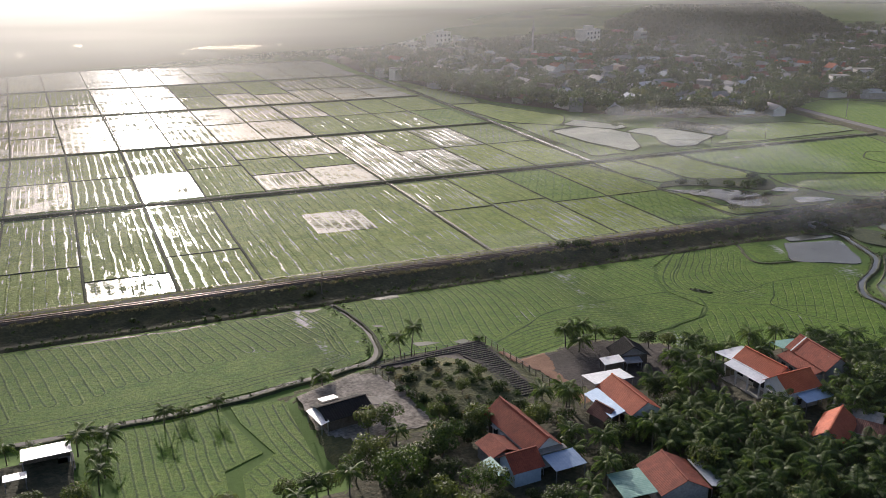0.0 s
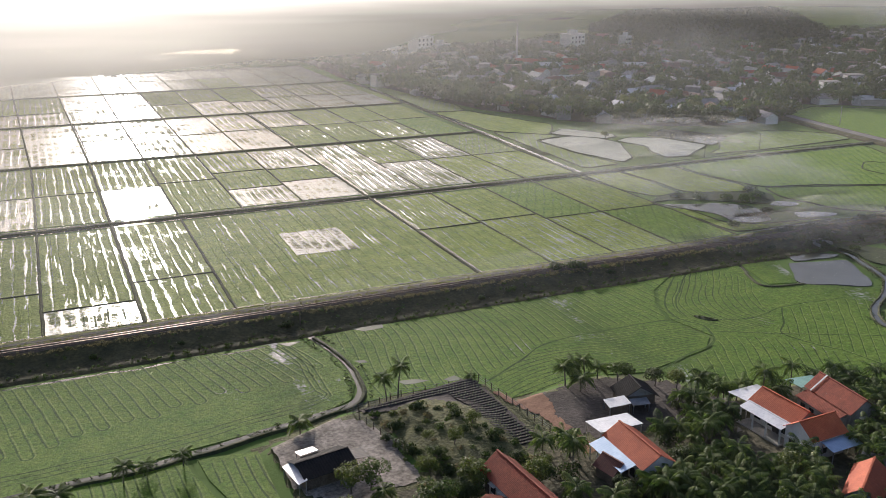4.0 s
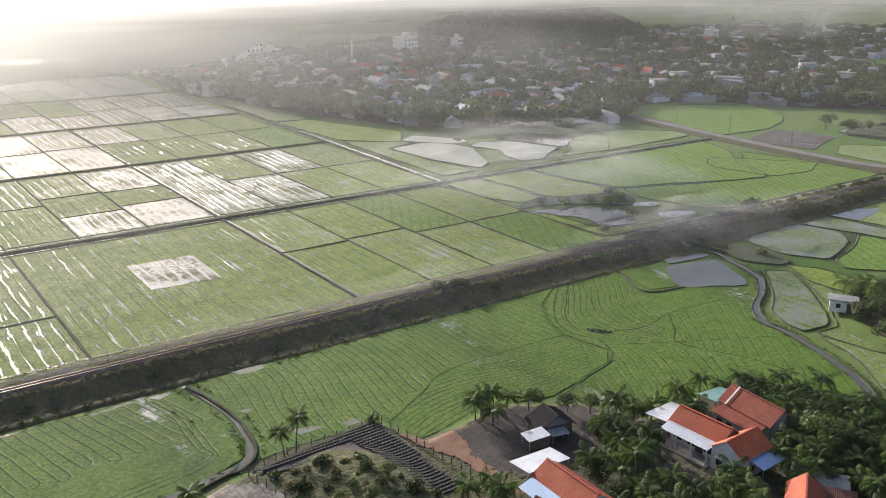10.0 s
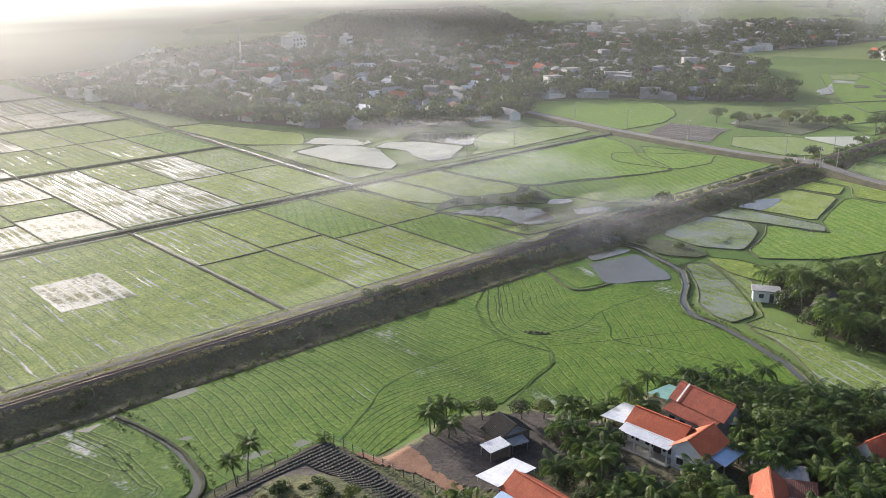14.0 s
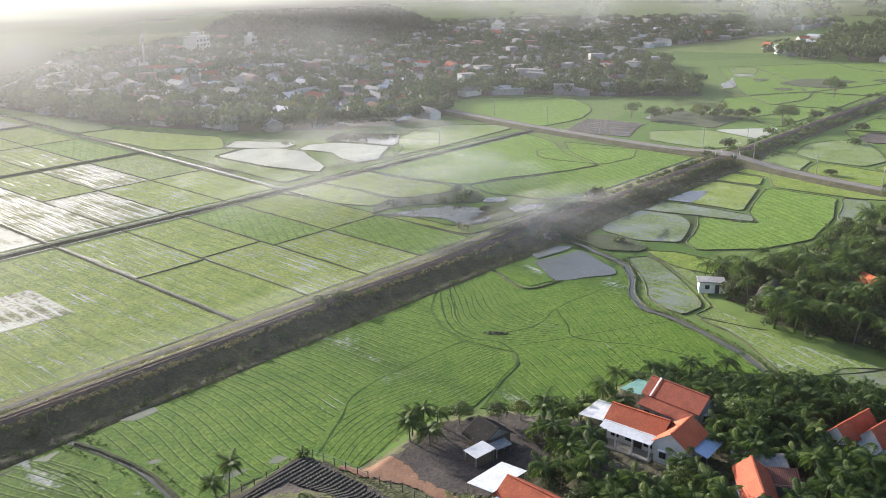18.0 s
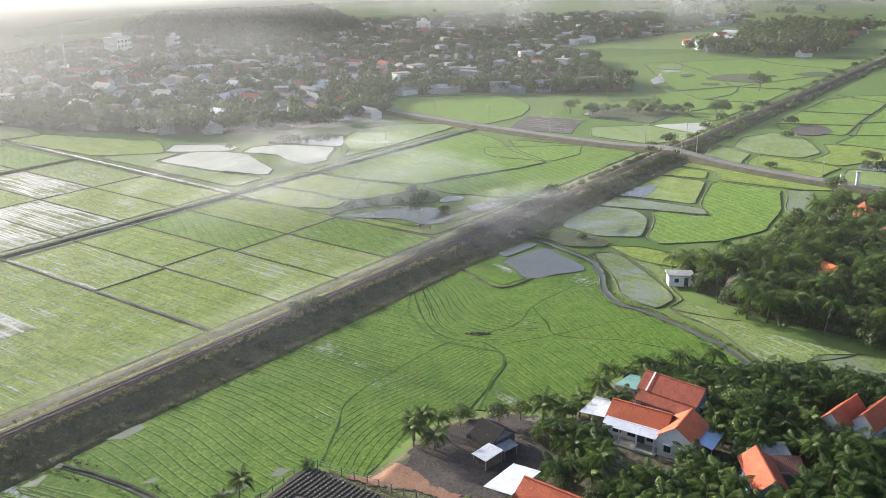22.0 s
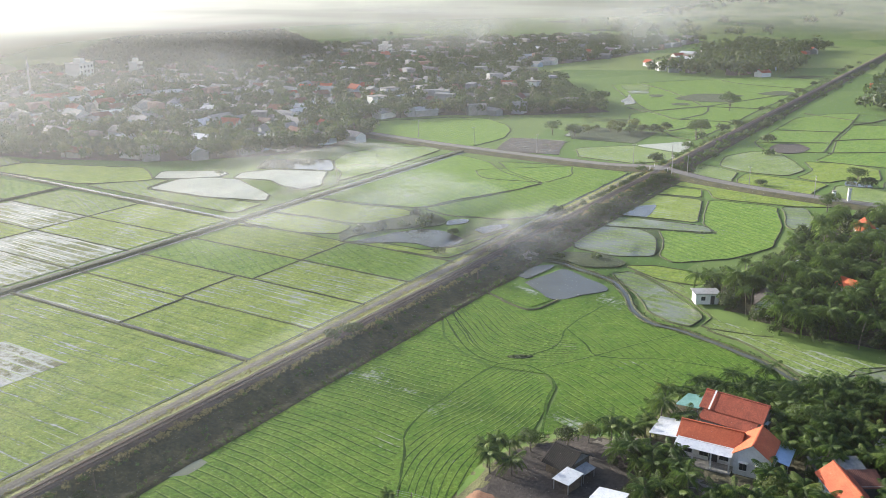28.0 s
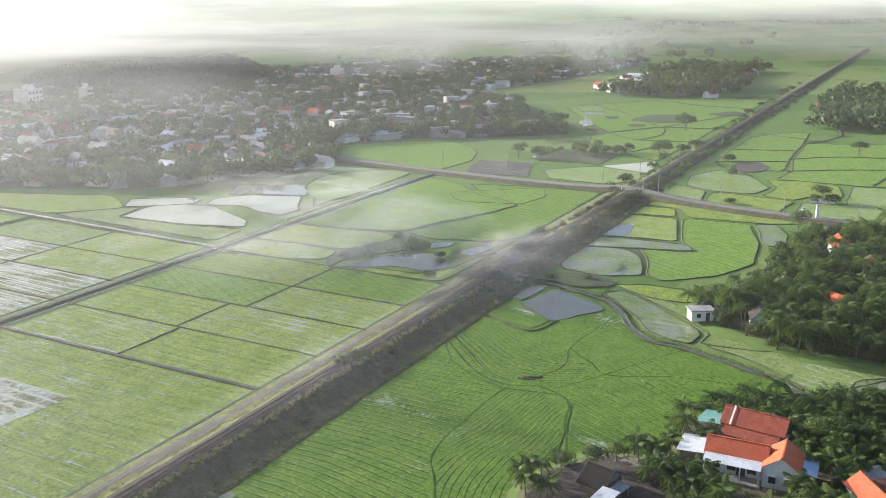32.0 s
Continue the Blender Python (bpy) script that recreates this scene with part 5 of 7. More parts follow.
canopy(h, -5.0, -2.0, -5.6, -3.2, 1.7, 2.0, "-y", "tin", name="lean_to")
part("shed_floor", box(-3, 4.2, -2.4, 2.4, -0.2, 0.08), MAT["concrete"], h)

# houses of the second grove
for x, y, turn, l, w, wall_m, roof_m, lab in (
        (261.8, -88.7, 15, 10, 5, "plaster", "tile_bright", "white house with bright orange roof at the grove's edge"),
        (187, -79, 12, 7, 4, "plaster", "tin_dark", "low house with dark brown roof among palms"),
        (207, -93.1, 60, 4.5, 3.6, "plaster", "tile_bright", "small house with orange roof among palms"),
        (241.9, -98.9, 20, 8, 5, "plaster", "tile_dark", "white house with dark roof among palms"),
        (214.2, -79.3, -10, 5, 3, "grey_wall", "tin", "shed with pale metal roof under palms")):
    h = thing("house", x, y, 0.75, turn, lab, "house")
    part("wall", prism(-l / 2, l / 2, -w / 2, w / 2, 0, 3.0, w * 0.36, "x"), MAT[wall_m], h)
    gable_roof(h, -l / 2, l / 2, -w / 2, w / 2, 3.0, w * 0.36, "x", roof_m, 0.4, cap=roof_m)
    window(h, -l / 2, 0, 1.0, 0.9, 1.1, "-x")
    window(h, -l / 5, -w / 2, 1.0, 0.9, 1.1, "-y", False)
    canopy(h, -l / 2, l / 3, -w / 2 - 2.2, -w / 2 - 0.4, 2.2, 2.7, "+y", "tin_blue" if l > 6 else "tin", name="lean_to")


h = thing("hut", 186.4, -66.0, 0.75, -58, "small white hut with a flat grey roof", "hut")
part("wall", box(-2.6, 2.6, -1.6, 1.6, 0, 2.5), MAT["plaster"], h)
part("roof", box(-3.0, 3.0, -2.0, 2.0, 2.5, 2.72, 0.03), MAT["tin_grey"], h)
window(h, -0.9, -1.6, 1.0, 0.8, 0.8, "-y", False)
door(h, 1.2, -1.6, 0.05, 0.9, 2.0, "-y")


# ---- fence of the garden, gate, poles ----
def fence(pts, gap=1.9):
    f = tagged(new("garden_fence"), "weathered post and wire fence round the garden", "fence")
    post = mesh_of(box(-0.06, 0.06, -0.06, 0.06, -0.2, 1.35), "post", MAT["wood"])
    run = []
    for a, b in zip(pts, pts[1:]):
        n = max(1, int(math.dist(a, b) / gap))
        run += [(a[0] + (b[0] - a[0]) * i / n, a[1] + (b[1] - a[1]) * i / n) for i in range(n)]
    run.append(pts[-1])
    for i, (x, y) in enumerate(run):
        p = new("post", post)
        p.parent = f
        p.matrix_basis = pose(x, y, height(x, y) - 0.1, random.uniform(-4, 4), random.uniform(-4, 4), random.uniform(0, 90))
    for hgt in (0.5, 0.9, 1.25):
        vs, fs = ribbon([(x, y, height(x, y) - 0.1 + hgt) for x, y in run], [(-0.015, 0), (0, 0.03), (0.015, 0), (-0.015, 0)])
        part("wire", raw_mesh("wire", vs, fs, MAT["iron"]), None, f)


fence([(61.1, -70.8), (58.4, -58.8), (58, -53.8), (68.4, -51.2), (81.3, -51.7), (82.3, -62.4), (83.8, -76.3)])
# garden beds in rows
bed = tagged(new("garden_beds"), "rows of dark earth beds with small seedlings", "garden bed")
MAT["bed"] = plain("garden_bed", (0.03, 0.025, 0.02), (0.095, 0.08, 0.068), 0.95, 1.5, 7.0, 0.8)
MAT["seedling"] = plain("pale_seedling", (0.22, 0.24, 0.12), (0.40, 0.38, 0.26), 0.9, 2.0, 8.0, 0.0)
for i in range(30):
    y = -53.4 - i * 0.8
    x0 = 59.5 + i * 0.15 if i < 5 else 74.4 + 0.06 * i
    line = [(x, y + 0.1 * noise.noise((x, y, 0)) + (x - 59.5) * 0.04, height(x, y) - 0.02) for x in np.arange(x0, 81.0, 0.8)]
    vs, fs = ribbon(line, [(-0.3, 0.0), (-0.18, 0.24), (0.18, 0.24), (0.3, 0.0)])
    b_ = part("bed", raw_mesh("bed", vs, fs, MAT["bed"]), None, bed)
    vs, fs = [], []
    for x in np.arange(x0 + 0.3, 80.8, 0.55):
        if random.random() < 0.75:
            yy, o = y + (x - 59.5) * 0.04 + random.uniform(-0.1, 0.1), len(vs)
            zz, w = height(x, yy) + 0.2, random.uniform(0.07, 0.16)
            vs += [(x - w, yy - w, zz), (x + w, yy - w, zz), (x + w, yy + w, zz), (x - w, yy + w, zz), (x, yy, zz + w * 1.6)]
            fs += [(o, o + 1, o + 4), (o + 1, o + 2, o + 4), (o + 2, o + 3, o + 4), (o + 3, o, o + 4)]
    tagged(part("seedlings", raw_mesh("seedlings", vs, fs, MAT["seedling"]), None, b_), kind="stuff")


def pole(x, y, high, arms=1, label="concrete power pole with a steel cross-arm"):
    p = thing("power_pole", x, y, height(x, y) - 0.1, random.uniform(0, 180), label, "pole", "power poles")
    bm = bmesh.new()
    bmesh.ops.create_cone(bm, segments=8, radius1=0.16, radius2=0.09, depth=high, cap_ends=True, matrix=Matrix.Translation((0, 0, high / 2)))
    part("pole", bm, MAT["concrete" if high > 6 else "wood"], p)
    for i in range(arms):
        z = high - 0.4 - i * 0.9
        part("cross_arm", box(-0.9, 0.9, -0.05, 0.05, z, z + 0.1), MAT["iron"], p)
        for s in (-0.8, 0, 0.8):
            bm = bmesh.new()
            bmesh.ops.create_cone(bm, segments=6, radius1=0.06, radius2=0.04, depth=0.22, cap_ends=True, matrix=Matrix.Translation((s, 0, z + 0.2)))
            part("insulator", bm, MAT["plaster"], p)
    return p


for x, y, hh in ((316.4, -20.3, 9), (314.9, -15, 9), (333.6, 6.9, 8), (352.2, -2.7, 7), (312.7, -43.7, 8), (305.4, -66.8, 8.5), (297.8, -90.5, 8.5), (334.7, 50.2, 8), (338, 82.9, 8), (341.1, 114.7, 8), (138.7, -14, 3.6), (172.5, -14.4, 3.6), (61.1, -14.7, 3.6), (271, 87.5, 6), (242, 84.2, 6)):
    if hh < 5:
        pole(x, y, hh, 0, "short weathered wooden pole on the railway bank")
    else:
        pole(x, y, hh, 2 if hh > 8 else 1)
for x, y in ((147, -95.8), (151.4, -102.7)):
    p = thing("wooden_post", x, y, height(x, y) - 0.1, 0, "bare weathered wooden post by the palms", "post")
    vs_, fs_ = [(a * r, b * r, z) for z, r in ((-0.3, 0.13), (2.5, 0.11), (5.2, 0.08)) for a, b in ((1, 0), (0, 1), (-1, 0), (0, -1))], []
    for i in range(2):
        for k in range(4):
            fs_.append((i * 4 + k, i * 4 + (k + 1) % 4, i * 4 + 4 + (k + 1) % 4, i * 4 + 4 + k))
    fs_.append((8, 9, 10, 11))
    part("shaft", raw_mesh("shaft", vs_, fs_, MAT["wood"]), None, p)
g = thing("road_gate", 304.7, -75.3, 0.0, -63.6, "pale concrete village gate beside the road", "gate")
for s in (-1, 1):
    part("pillar", box(s * 2.4 - 0.45, s * 2.4 + 0.45, -0.45, 0.45, 0.0, 5.2 if s > 0 else 4.2, 0.05), MAT["plaster"], g)
    part("pillar_cap", box(s * 2.4 - 0.6, s * 2.4 + 0.6, -0.6, 0.6, 5.2 if s > 0 else 4.2, (5.2 if s > 0 else 4.2) + 0.3, 0.05), MAT["concrete"], g)
# culvert under the railway
c = thing("culvert", 198, -14.5, 0, 2.6, "concrete culvert head in the railway bank", "culvert")
part("head_wall", box(-2.2, 2.2, -0.3, 0.3, -0.2, 1.3, 0.04), MAT["concrete"], c)
for s in (-1, 1):
    part("wing_wall", box(s * 2.2 - 0.2, s * 2.2 + 0.2, -2.6, -0.3, -0.2, 0.9, 0.04), MAT["concrete"], c)
# bridge over the road crossing: low rails on both sides
b = thing("level_crossing", 319.4, -9.3, 2.1, 4, "level crossing where the road meets the railway", "crossing")
part("deck", box(-2.6, 2.6, -2.4, 2.4, 0.0, 0.08, 0.02), MAT["asphalt"], b)
for s in (-1, 1):
    part("barrier_post", box(s * 3.2 - 0.08, s * 3.2 + 0.08, -3.4, -3.24, -0.4, 1.1), MAT["plaster"], b)
    part("barrier_post", box(s * 3.2 - 0.08, s * 3.2 + 0.08, 3.24, 3.4, -0.4, 1.1), MAT["plaster"], b)
# ---- vegetation ----
MAT.update({
    "palm_leaf": leafy("palm_leaf", (0.032, 0.065, 0.016), (0.12, 0.175, 0.045), 0.55, 0.5),
    "palm_young": leafy("young_palm_leaf", (0.07, 0.12, 0.025), (0.19, 0.245, 0.07), 0.55, 0.5),
    "leaf": leafy("tree_leaf", (0.03, 0.055, 0.014), (0.085, 0.125, 0.03), 0.5),
    "leaf_light": leafy("light_leaf", (0.06, 0.085, 0.02), (0.14, 0.165, 0.05), 0.5),
    "leaf_dark": leafy("dark_leaf", (0.026, 0.042, 0.014), (0.07, 0.095, 0.03), 0.5),
    "leaf_dry": leafy("dry_leaf", (0.11, 0.095, 0.04), (0.22, 0.19, 0.09), 0.6),
    "leaf_grass": leafy("grass_blade", (0.09, 0.11, 0.025), (0.24, 0.25, 0.075), 0.6),
    "bark": plain("grey_bark", (0.10, 0.085, 0.065), (0.21, 0.18, 0.14), 0.95, 1.0, 5.0, 0.6),
})


def tube(pts, radii, sides=6):
    vs, fs = [], []
    for i, p in enumerate(pts):
        a, b = Vector(pts[max(0, i - 1)]), Vector(pts[min(len(pts) - 1, i + 1)])
        d = (b - a).normalized()
        u = d.orthogonal().normalized()
        w = d.cross(u)
        for k in range(sides):
            t = math.tau * k / sides
            vs.append(tuple(Vector(p) + (u * math.cos(t) + w * math.sin(t)) * radii[i]))
    for i in range(len(pts) - 1):
        for k in range(sides):
            a, b = i * sides + k, i * sides + (k + 1) % sides
            fs.append((a, b, b + sides, a + sides))
    fs.append(tuple(range((len(pts) - 1) * sides, len(pts) * sides)))
    return vs, fs


def frond_mesh(rng, length, lift, droop, mat, n=13, subs=(0.0, 0.33, 0.66)):
    """A feather leaf of a coconut palm: a rib with hanging leaflets on both sides."""
    vs, fs = [], []
    rib = [(length * (s - 0.18 * s * s), length * (lift * s - droop * s * s)) for s in [i / n for i in range(n + 1)]]
    for i, (x, z) in enumerate(rib):
        w = 0.05 * (1 - i / n) + 0.012
        vs += [(x, -w, z), (x, w, z)]
    for i in range(n):
        fs.append((2 * i, 2 * i + 2, 2 * i + 3, 2 * i + 1))
    for i in range(1, n + 1):
        for sd in (-1, 1):
            for sub in subs:
                x0, z0 = rib[i]
                xb, zb = rib[i - 1]
                x, z = x0 + (xb - x0) * sub, z0 + (zb - z0) * sub
                s = (i - sub) / n
                ll = length * 0.26 * (math.sin(math.pi * (0.12 + 0.83 * s)) + 0.15) * rng.uniform(0.85, 1.1)
                hang = rng.uniform(0.35, 0.8)
                o = len(vs)
                wid = length * 0.038 / len(subs)
                tip = (x + ll * 0.55, sd * ll * 0.85, z - ll * hang)
                mid = (x + ll * 0.30, sd * ll * 0.5, z - ll * hang * 0.25)
                vs += [(x - wid, sd * 0.02, z), (x + wid, sd * 0.02, z), (mid[0] + wid, mid[1], mid[2]), (mid[0] - wid, mid[1], mid[2]), tip]
                fs += [(o, o + 1, o + 2, o + 3), (o + 3, o + 2, o + 4)]
    return raw_mesh("frond", vs, fs, MAT[mat])


rng = random.Random(11)
FRONDS = [frond_mesh(rng, 3.3, l, d, m) for l, d, m in ((0.75, 0.75, "palm_leaf"), (0.45, 0.75, "palm_leaf"), (0.12, 0.72, "palm_leaf"), (-0.2, 0.6, "palm_leaf"), (0.95, 0.55, "palm_young"), (0.3, 0.8, "palm_young"))]

LITE = [frond_mesh(rng, 3.3, l, d, m, 9, (0.0, 0.5)) for l, d, m in ((0.75, 0.75, "palm_leaf"), (0.45, 0.75, "palm_leaf"), (0.12, 0.72, "palm_leaf"), (-0.2, 0.6, "palm_leaf"), (0.95, 0.55, "palm_young"), (0.3, 0.8, "palm_young"))]


def palm(high, lean, seed, far=False, fronds=FRONDS):
    r = random.Random(seed)
    p = thing("coconut_palm", 0, 0, -500, 0, "coconut palm with slender grey trunk and drooping fronds", "palm", "coconut palms")
    a = r.uniform(0, 6.28)
    pts = [(lean * math.cos(a) * (i / 6) ** 1.7, lean * math.sin(a) * (i / 6) ** 1.7, high * i / 6) for i in range(7)]
    vs, fs = tube([(0, 0, -0.4)] + pts, [0.24, 0.2] + [0.17 - 0.012 * i for i in range(6)])
    part("trunk", raw_mesh("trunk", vs, fs, MAT["bark"], True), None, p)
    tx, ty, tz = pts[-1]
    n = r.randint(18, 22)
    crown_v, crown_f = [], []
    for i in range(n):
        lay = i / n
        k = 4 if lay < 0.12 else 0 if lay < 0.4 else (1 if lay < 0.62 else 2 if lay < 0.86 else 3)
        if k in (0, 1) and r.random() < 0.3:
            k = 5
        s = r.uniform(0.85, 1.15)
        m = pose(tx, ty, tz - 0.1, r.uniform(-9, 9), 0, i * 137.5 + r.uniform(-14, 14)) @ Matrix.Diagonal((s, s, s, 1))
        if far:
            o = len(crown_v)
            crown_v += [tuple(m @ v.co) for v in fronds[k].vertices]
            crown_f += [tuple(q + o for q in pl.vertices) for pl in fronds[k].polygons]
            continue
        f = new("frond", fronds[k])
        f.parent = p
        f.matrix_basis = m
    if far:
        part("crown", raw_mesh("crown", crown_v, crown_f, MAT["palm_leaf"]), None, p)
    return p


def leaf_cloud(rng, lobes, count, size, squash=0.8):
    """Leaves over a few overlapping lobes, facing outward and ragged, with gaps between."""
    vs, fs = [], []
    for _ in range(count):
        cx, cy, cz, r = lobes[rng.randrange(len(lobes))]
        u, t = rng.uniform(-0.55, 1.0), rng.uniform(0, math.tau)
        k = math.sqrt(max(0.0, 1 - u * u))
        nrm = Vector((k * math.cos(t), k * math.sin(t), u))
        rr = r * rng.uniform(0.7, 1.08) * (1 + 0.25 * noise.noise(nrm * 2.3 + Vector((cx, cy, cz))))
        c = Vector((cx, cy, cz)) + Vector((nrm.x, nrm.y, nrm.z * squash)) * rr
        nn = (nrm + Vector((rng.uniform(-1, 1), rng.uniform(-1, 1), rng.uniform(-0.6, 1.0))) * 0.75).normalized()
        a = nn.orthogonal().normalized()
        a.rotate(Matrix.Rotation(rng.uniform(0, 6.28), 3, nn))
        b = nn.cross(a)
        s = size * rng.uniform(0.6, 1.35)
        o = len(vs)
        vs += [tuple(c - a * s), tuple(c + b * s * 0.55 - nn * s * 0.15), tuple(c + a * s), tuple(c - b * s * 0.55 - nn * s * 0.15)]
        fs.append((o, o + 1, o + 2, o + 3))
    return vs, fs


def tree(name, high, wide, count, size, mat, seed, label, category="tree", group=""):
    r = random.Random(seed)
    p = thing(name, 0, 0, -500, 0, label, category, group)
    n = r.randint(5, 7)
    lobes = []
    for i in range(n):
        a = i * 2.4 + r.uniform(-0.4, 0.4)
        d = wide * r.uniform(0.2, 0.55) if i else 0
        lobes.append((d * math.cos(a), d * math.sin(a), high * r.uniform(0.5, 0.8) if i else high * 0.74, wide * r.uniform(0.3, 0.48)))
    pts = [(0, 0, -0.4), (0.05 * high * r.uniform(-1, 1), 0.05 * high * r.uniform(-1, 1), high * 0.3), (0, 0, high * 0.62)]
    vs, fs = tube(pts, [high * 0.035, high * 0.026, high * 0.012])
    for lx, ly, lz, lr in lobes[1:]:
        v2, f2 = tube([(0, 0, high * 0.28), (lx * 0.5, ly * 0.5, high * 0.42), (lx, ly, lz)], [high * 0.015, high * 0.011, high * 0.004], 5)
        o = len(vs)
        vs += v2
        fs += [tuple(i + o for i in f) for f in f2]
    part("trunk", raw_mesh("trunk", vs, fs, MAT["bark"], True), None, p)
    vs, fs = leaf_cloud(r, lobes, count, size)
    part("crown", raw_mesh("crown", vs, fs, MAT[mat]), None, p)
    return p


def shrub(wide, high, count, size, mat, seed, label):
    r = random.Random(seed)
    p = thing("shrub", 0, 0, -500, 0, label, "shrub", "shrubs")
    lobes = [(wide * 0.4 * r.uniform(-1, 1), wide * 0.4 * r.uniform(-1, 1), high * r.uniform(0.3, 0.6), wide * r.uniform(0.3, 0.45)) for _ in range(4)]
    vs, fs = [], []
    for lx, ly, lz, lr in lobes:
        v2, f2 = tube([(lx * 0.2, ly * 0.2, -0.3), (lx, ly, lz)], [0.05, 0.02], 4)
        o = len(vs)
        vs += v2
        fs += [tuple(i + o for i in f) for f in f2]
    part("stem", raw_mesh("stem", vs, fs, MAT["bark"]), None, p)
    vs, fs = leaf_cloud(r, lobes, count, size, high / wide)
    part("foliage", raw_mesh("foliage", vs, fs, MAT[mat]), None, p)
    return p


FAR_PALMS = [palm(7.0, 0.6, 6, True), palm(5.5, 0.5, 7, True), palm(8.0, 1.2, 8, True)]
STAND = [palm(5.0, 0.5, 61, True, LITE), palm(4.2, 0.4, 62, True, LITE), palm(3.4, 0.6, 63, True, LITE), palm(5.8, 0.8, 64, True, LITE)]
JOINED = [palm(5.0, 0.5, 51, True), palm(4.2, 0.4, 52, True), palm(6.4, 0.9, 53, True), palm(3.2, 0.3, 54, True), palm(4.6, 0.7, 55, True)]
PALMS = [palm(5.6, 0.5, 1), palm(4.6, 0.4, 2), palm(7.4, 1.1, 3), palm(3.4, 0.3, 4), palm(10.0, 0.8, 5)]
TREES = [
    tree("tree", 7.5, 5.5, 1500, 0.25, "leaf", 21, "broad green tree with a full uneven crown", group="hamlet trees"),
    tree("tree", 6.0, 4.5, 1300, 0.23, "leaf_light", 22, "light green tree with a loose crown", group="hamlet trees"),
    tree("tree", 5.0, 4.2, 1200, 0.22, "leaf_dark", 23, "dark green low tree with dense leaves", group="hamlet trees"),
]
SHRUBS = [
    shrub(2.0, 1.4, 150, 0.22, "leaf", 31, "rounded green shrub on the bank"),
    shrub(1.6, 1.0, 120, 0.2, "leaf_dry", 32, "pale dry shrub at the edge of the bank"),
    shrub(3.0, 1.6, 230, 0.26, "leaf_dark", 33, "sprawling dark green shrub"),
    shrub(1.3, 0.9, 100, 0.18, "leaf_light", 34, "small light green shrub on the bank"),
]
TOWN_TREES = [
    tree("tree", 9.0, 8.0, 600, 0.6, "leaf", 41, "tall broad tree between the houses of the town", group="town trees"),
    tree("tree", 7.0, 6.5, 520, 0.55, "leaf_dark", 42, "dark green tree between the houses of the town", group="town trees"),
    tree("tree", 8.0, 6.0, 500, 0.55, "leaf_light", 43, "light green tree between the houses of the town", group="town trees"),
]


def put(model, x, y, z=None, s=1.0, turn=None):
    z = height(x, y) - 0.12 if z is None else z
    m = pose(x, y, z, 0, 0, rng.uniform(0, 360) if turn is None else turn)
    ob = copy_thing(model, m)
    ob.scale = (s, s, s * rng.uniform(0.92, 1.1))
    return ob


for x, y in MOUNDS:
    for d, s in ((-2.3, 0.2), (-1.2, 0.28), (0.0, 0.3), (1.2, 0.27), (2.2, 0.2)):
        put(SHRUBS[2], x - d * 0.59, y + d * 0.81, -0.1, s)
# single palms by the fields
for x, y, k, s in ((64.7, -54.3, 2, 0.66), (66.9, -53.5, 4, 0.68), (23.1, -59.9, 1, 0.62), (26.4, -59.1, 3, 0.5), (31.5, -58.8, 1, 0.55), (49, -58.5, 3, 0.7), (80.7, -52.7, 3, 0.42)):
    put(PALMS[k], x, y, None, s)
HOUSES = [(115.2, -90.7, 8.5), (115, -81.5, 5.6), (115.7, -98.7, 4.5), (125.6, -88.9, 6.8), (126, -81.5, 5.0), (112.2, -107.4, 5.5), (117.2, -108.8, 5), (135.3, -112.3, 5.5), (137.1, -116.3, 5.5), (90.6, -86.8, 6.5), (89.2, -79.2, 4.5), (69, -91.4, 7.0), (65.1, -97.1, 5), (71.4, -100.5, 4), (82.9, -108.9, 6.5), (76.8, -108.1, 4.5), (48.4, -71.6, 6), (100.2, -71.6, 6.0), (84.9, -88.9, 3),
          (5.7, -68.8, 3.5), (105.2, -89.9, 3.6), (105, -95, 3.2), (86.3, -70.3, 3.0), (91.2, -68.2, 5.5), (99.1, -66.1, 5), (107.2, -70.9, 5), (111.6, -77.7, 3.4),
          (261.8, -88.7, 6), (186.1, -67.3, 2.6), (187, -79, 4.5), (207, -93.1, 3.4), (241.9, -98.9, 5), (214.2, -79.3, 3.2)]


def free(x, y, gap=1.5):
    return all(math.hypot(x - a, y - b) > r + gap - 1.2 for a, b, r in HOUSES)


def scatter(n, box_, test, gap, place):
    got, tries = [], 0
    while len(got) < n and tries < n * 60:
        tries += 1
        x, y = rng.uniform(box_[0], box_[1]), rng.uniform(box_[2], box_[3])
        if test(x, y) and all((x - a) ** 2 + (y - b) ** 2 > gap * gap for a, b in got):
            got.append((x, y))
            place(x, y)
    return got


def in_hamlet(x, y):
    return y < along(x, HAMLET) - 1.6


# palms of the hamlet
near_palms = scatter(84, (87, 130, -112, -71), lambda x, y: in_hamlet(x, y) and free(x, y, 1.6) and (x > 104 or y < -84), 3.0,
                     lambda x, y: put(PALMS[rng.choice((0, 1, 1, 3, 3))], x, y, None, rng.uniform(0.62, 0.84)))
others = scatter(430, (87, 168, -136, -71), lambda x, y: in_hamlet(x, y) and free(x, y, 1.3) and (x > 104 or y < -84) and all(math.hypot(x - a, y - b) > 2.2 for a, b in near_palms), 2.1, lambda x, y: None)
others.sort(key=lambda p: math.hypot(p[0] - 112, p[1] + 98))
for x, y in others[:105]:
    put(JOINED[rng.choice((0, 1, 1, 3, 3, 4, 4, 2))], x, y, None, rng.uniform(0.62, 0.88))


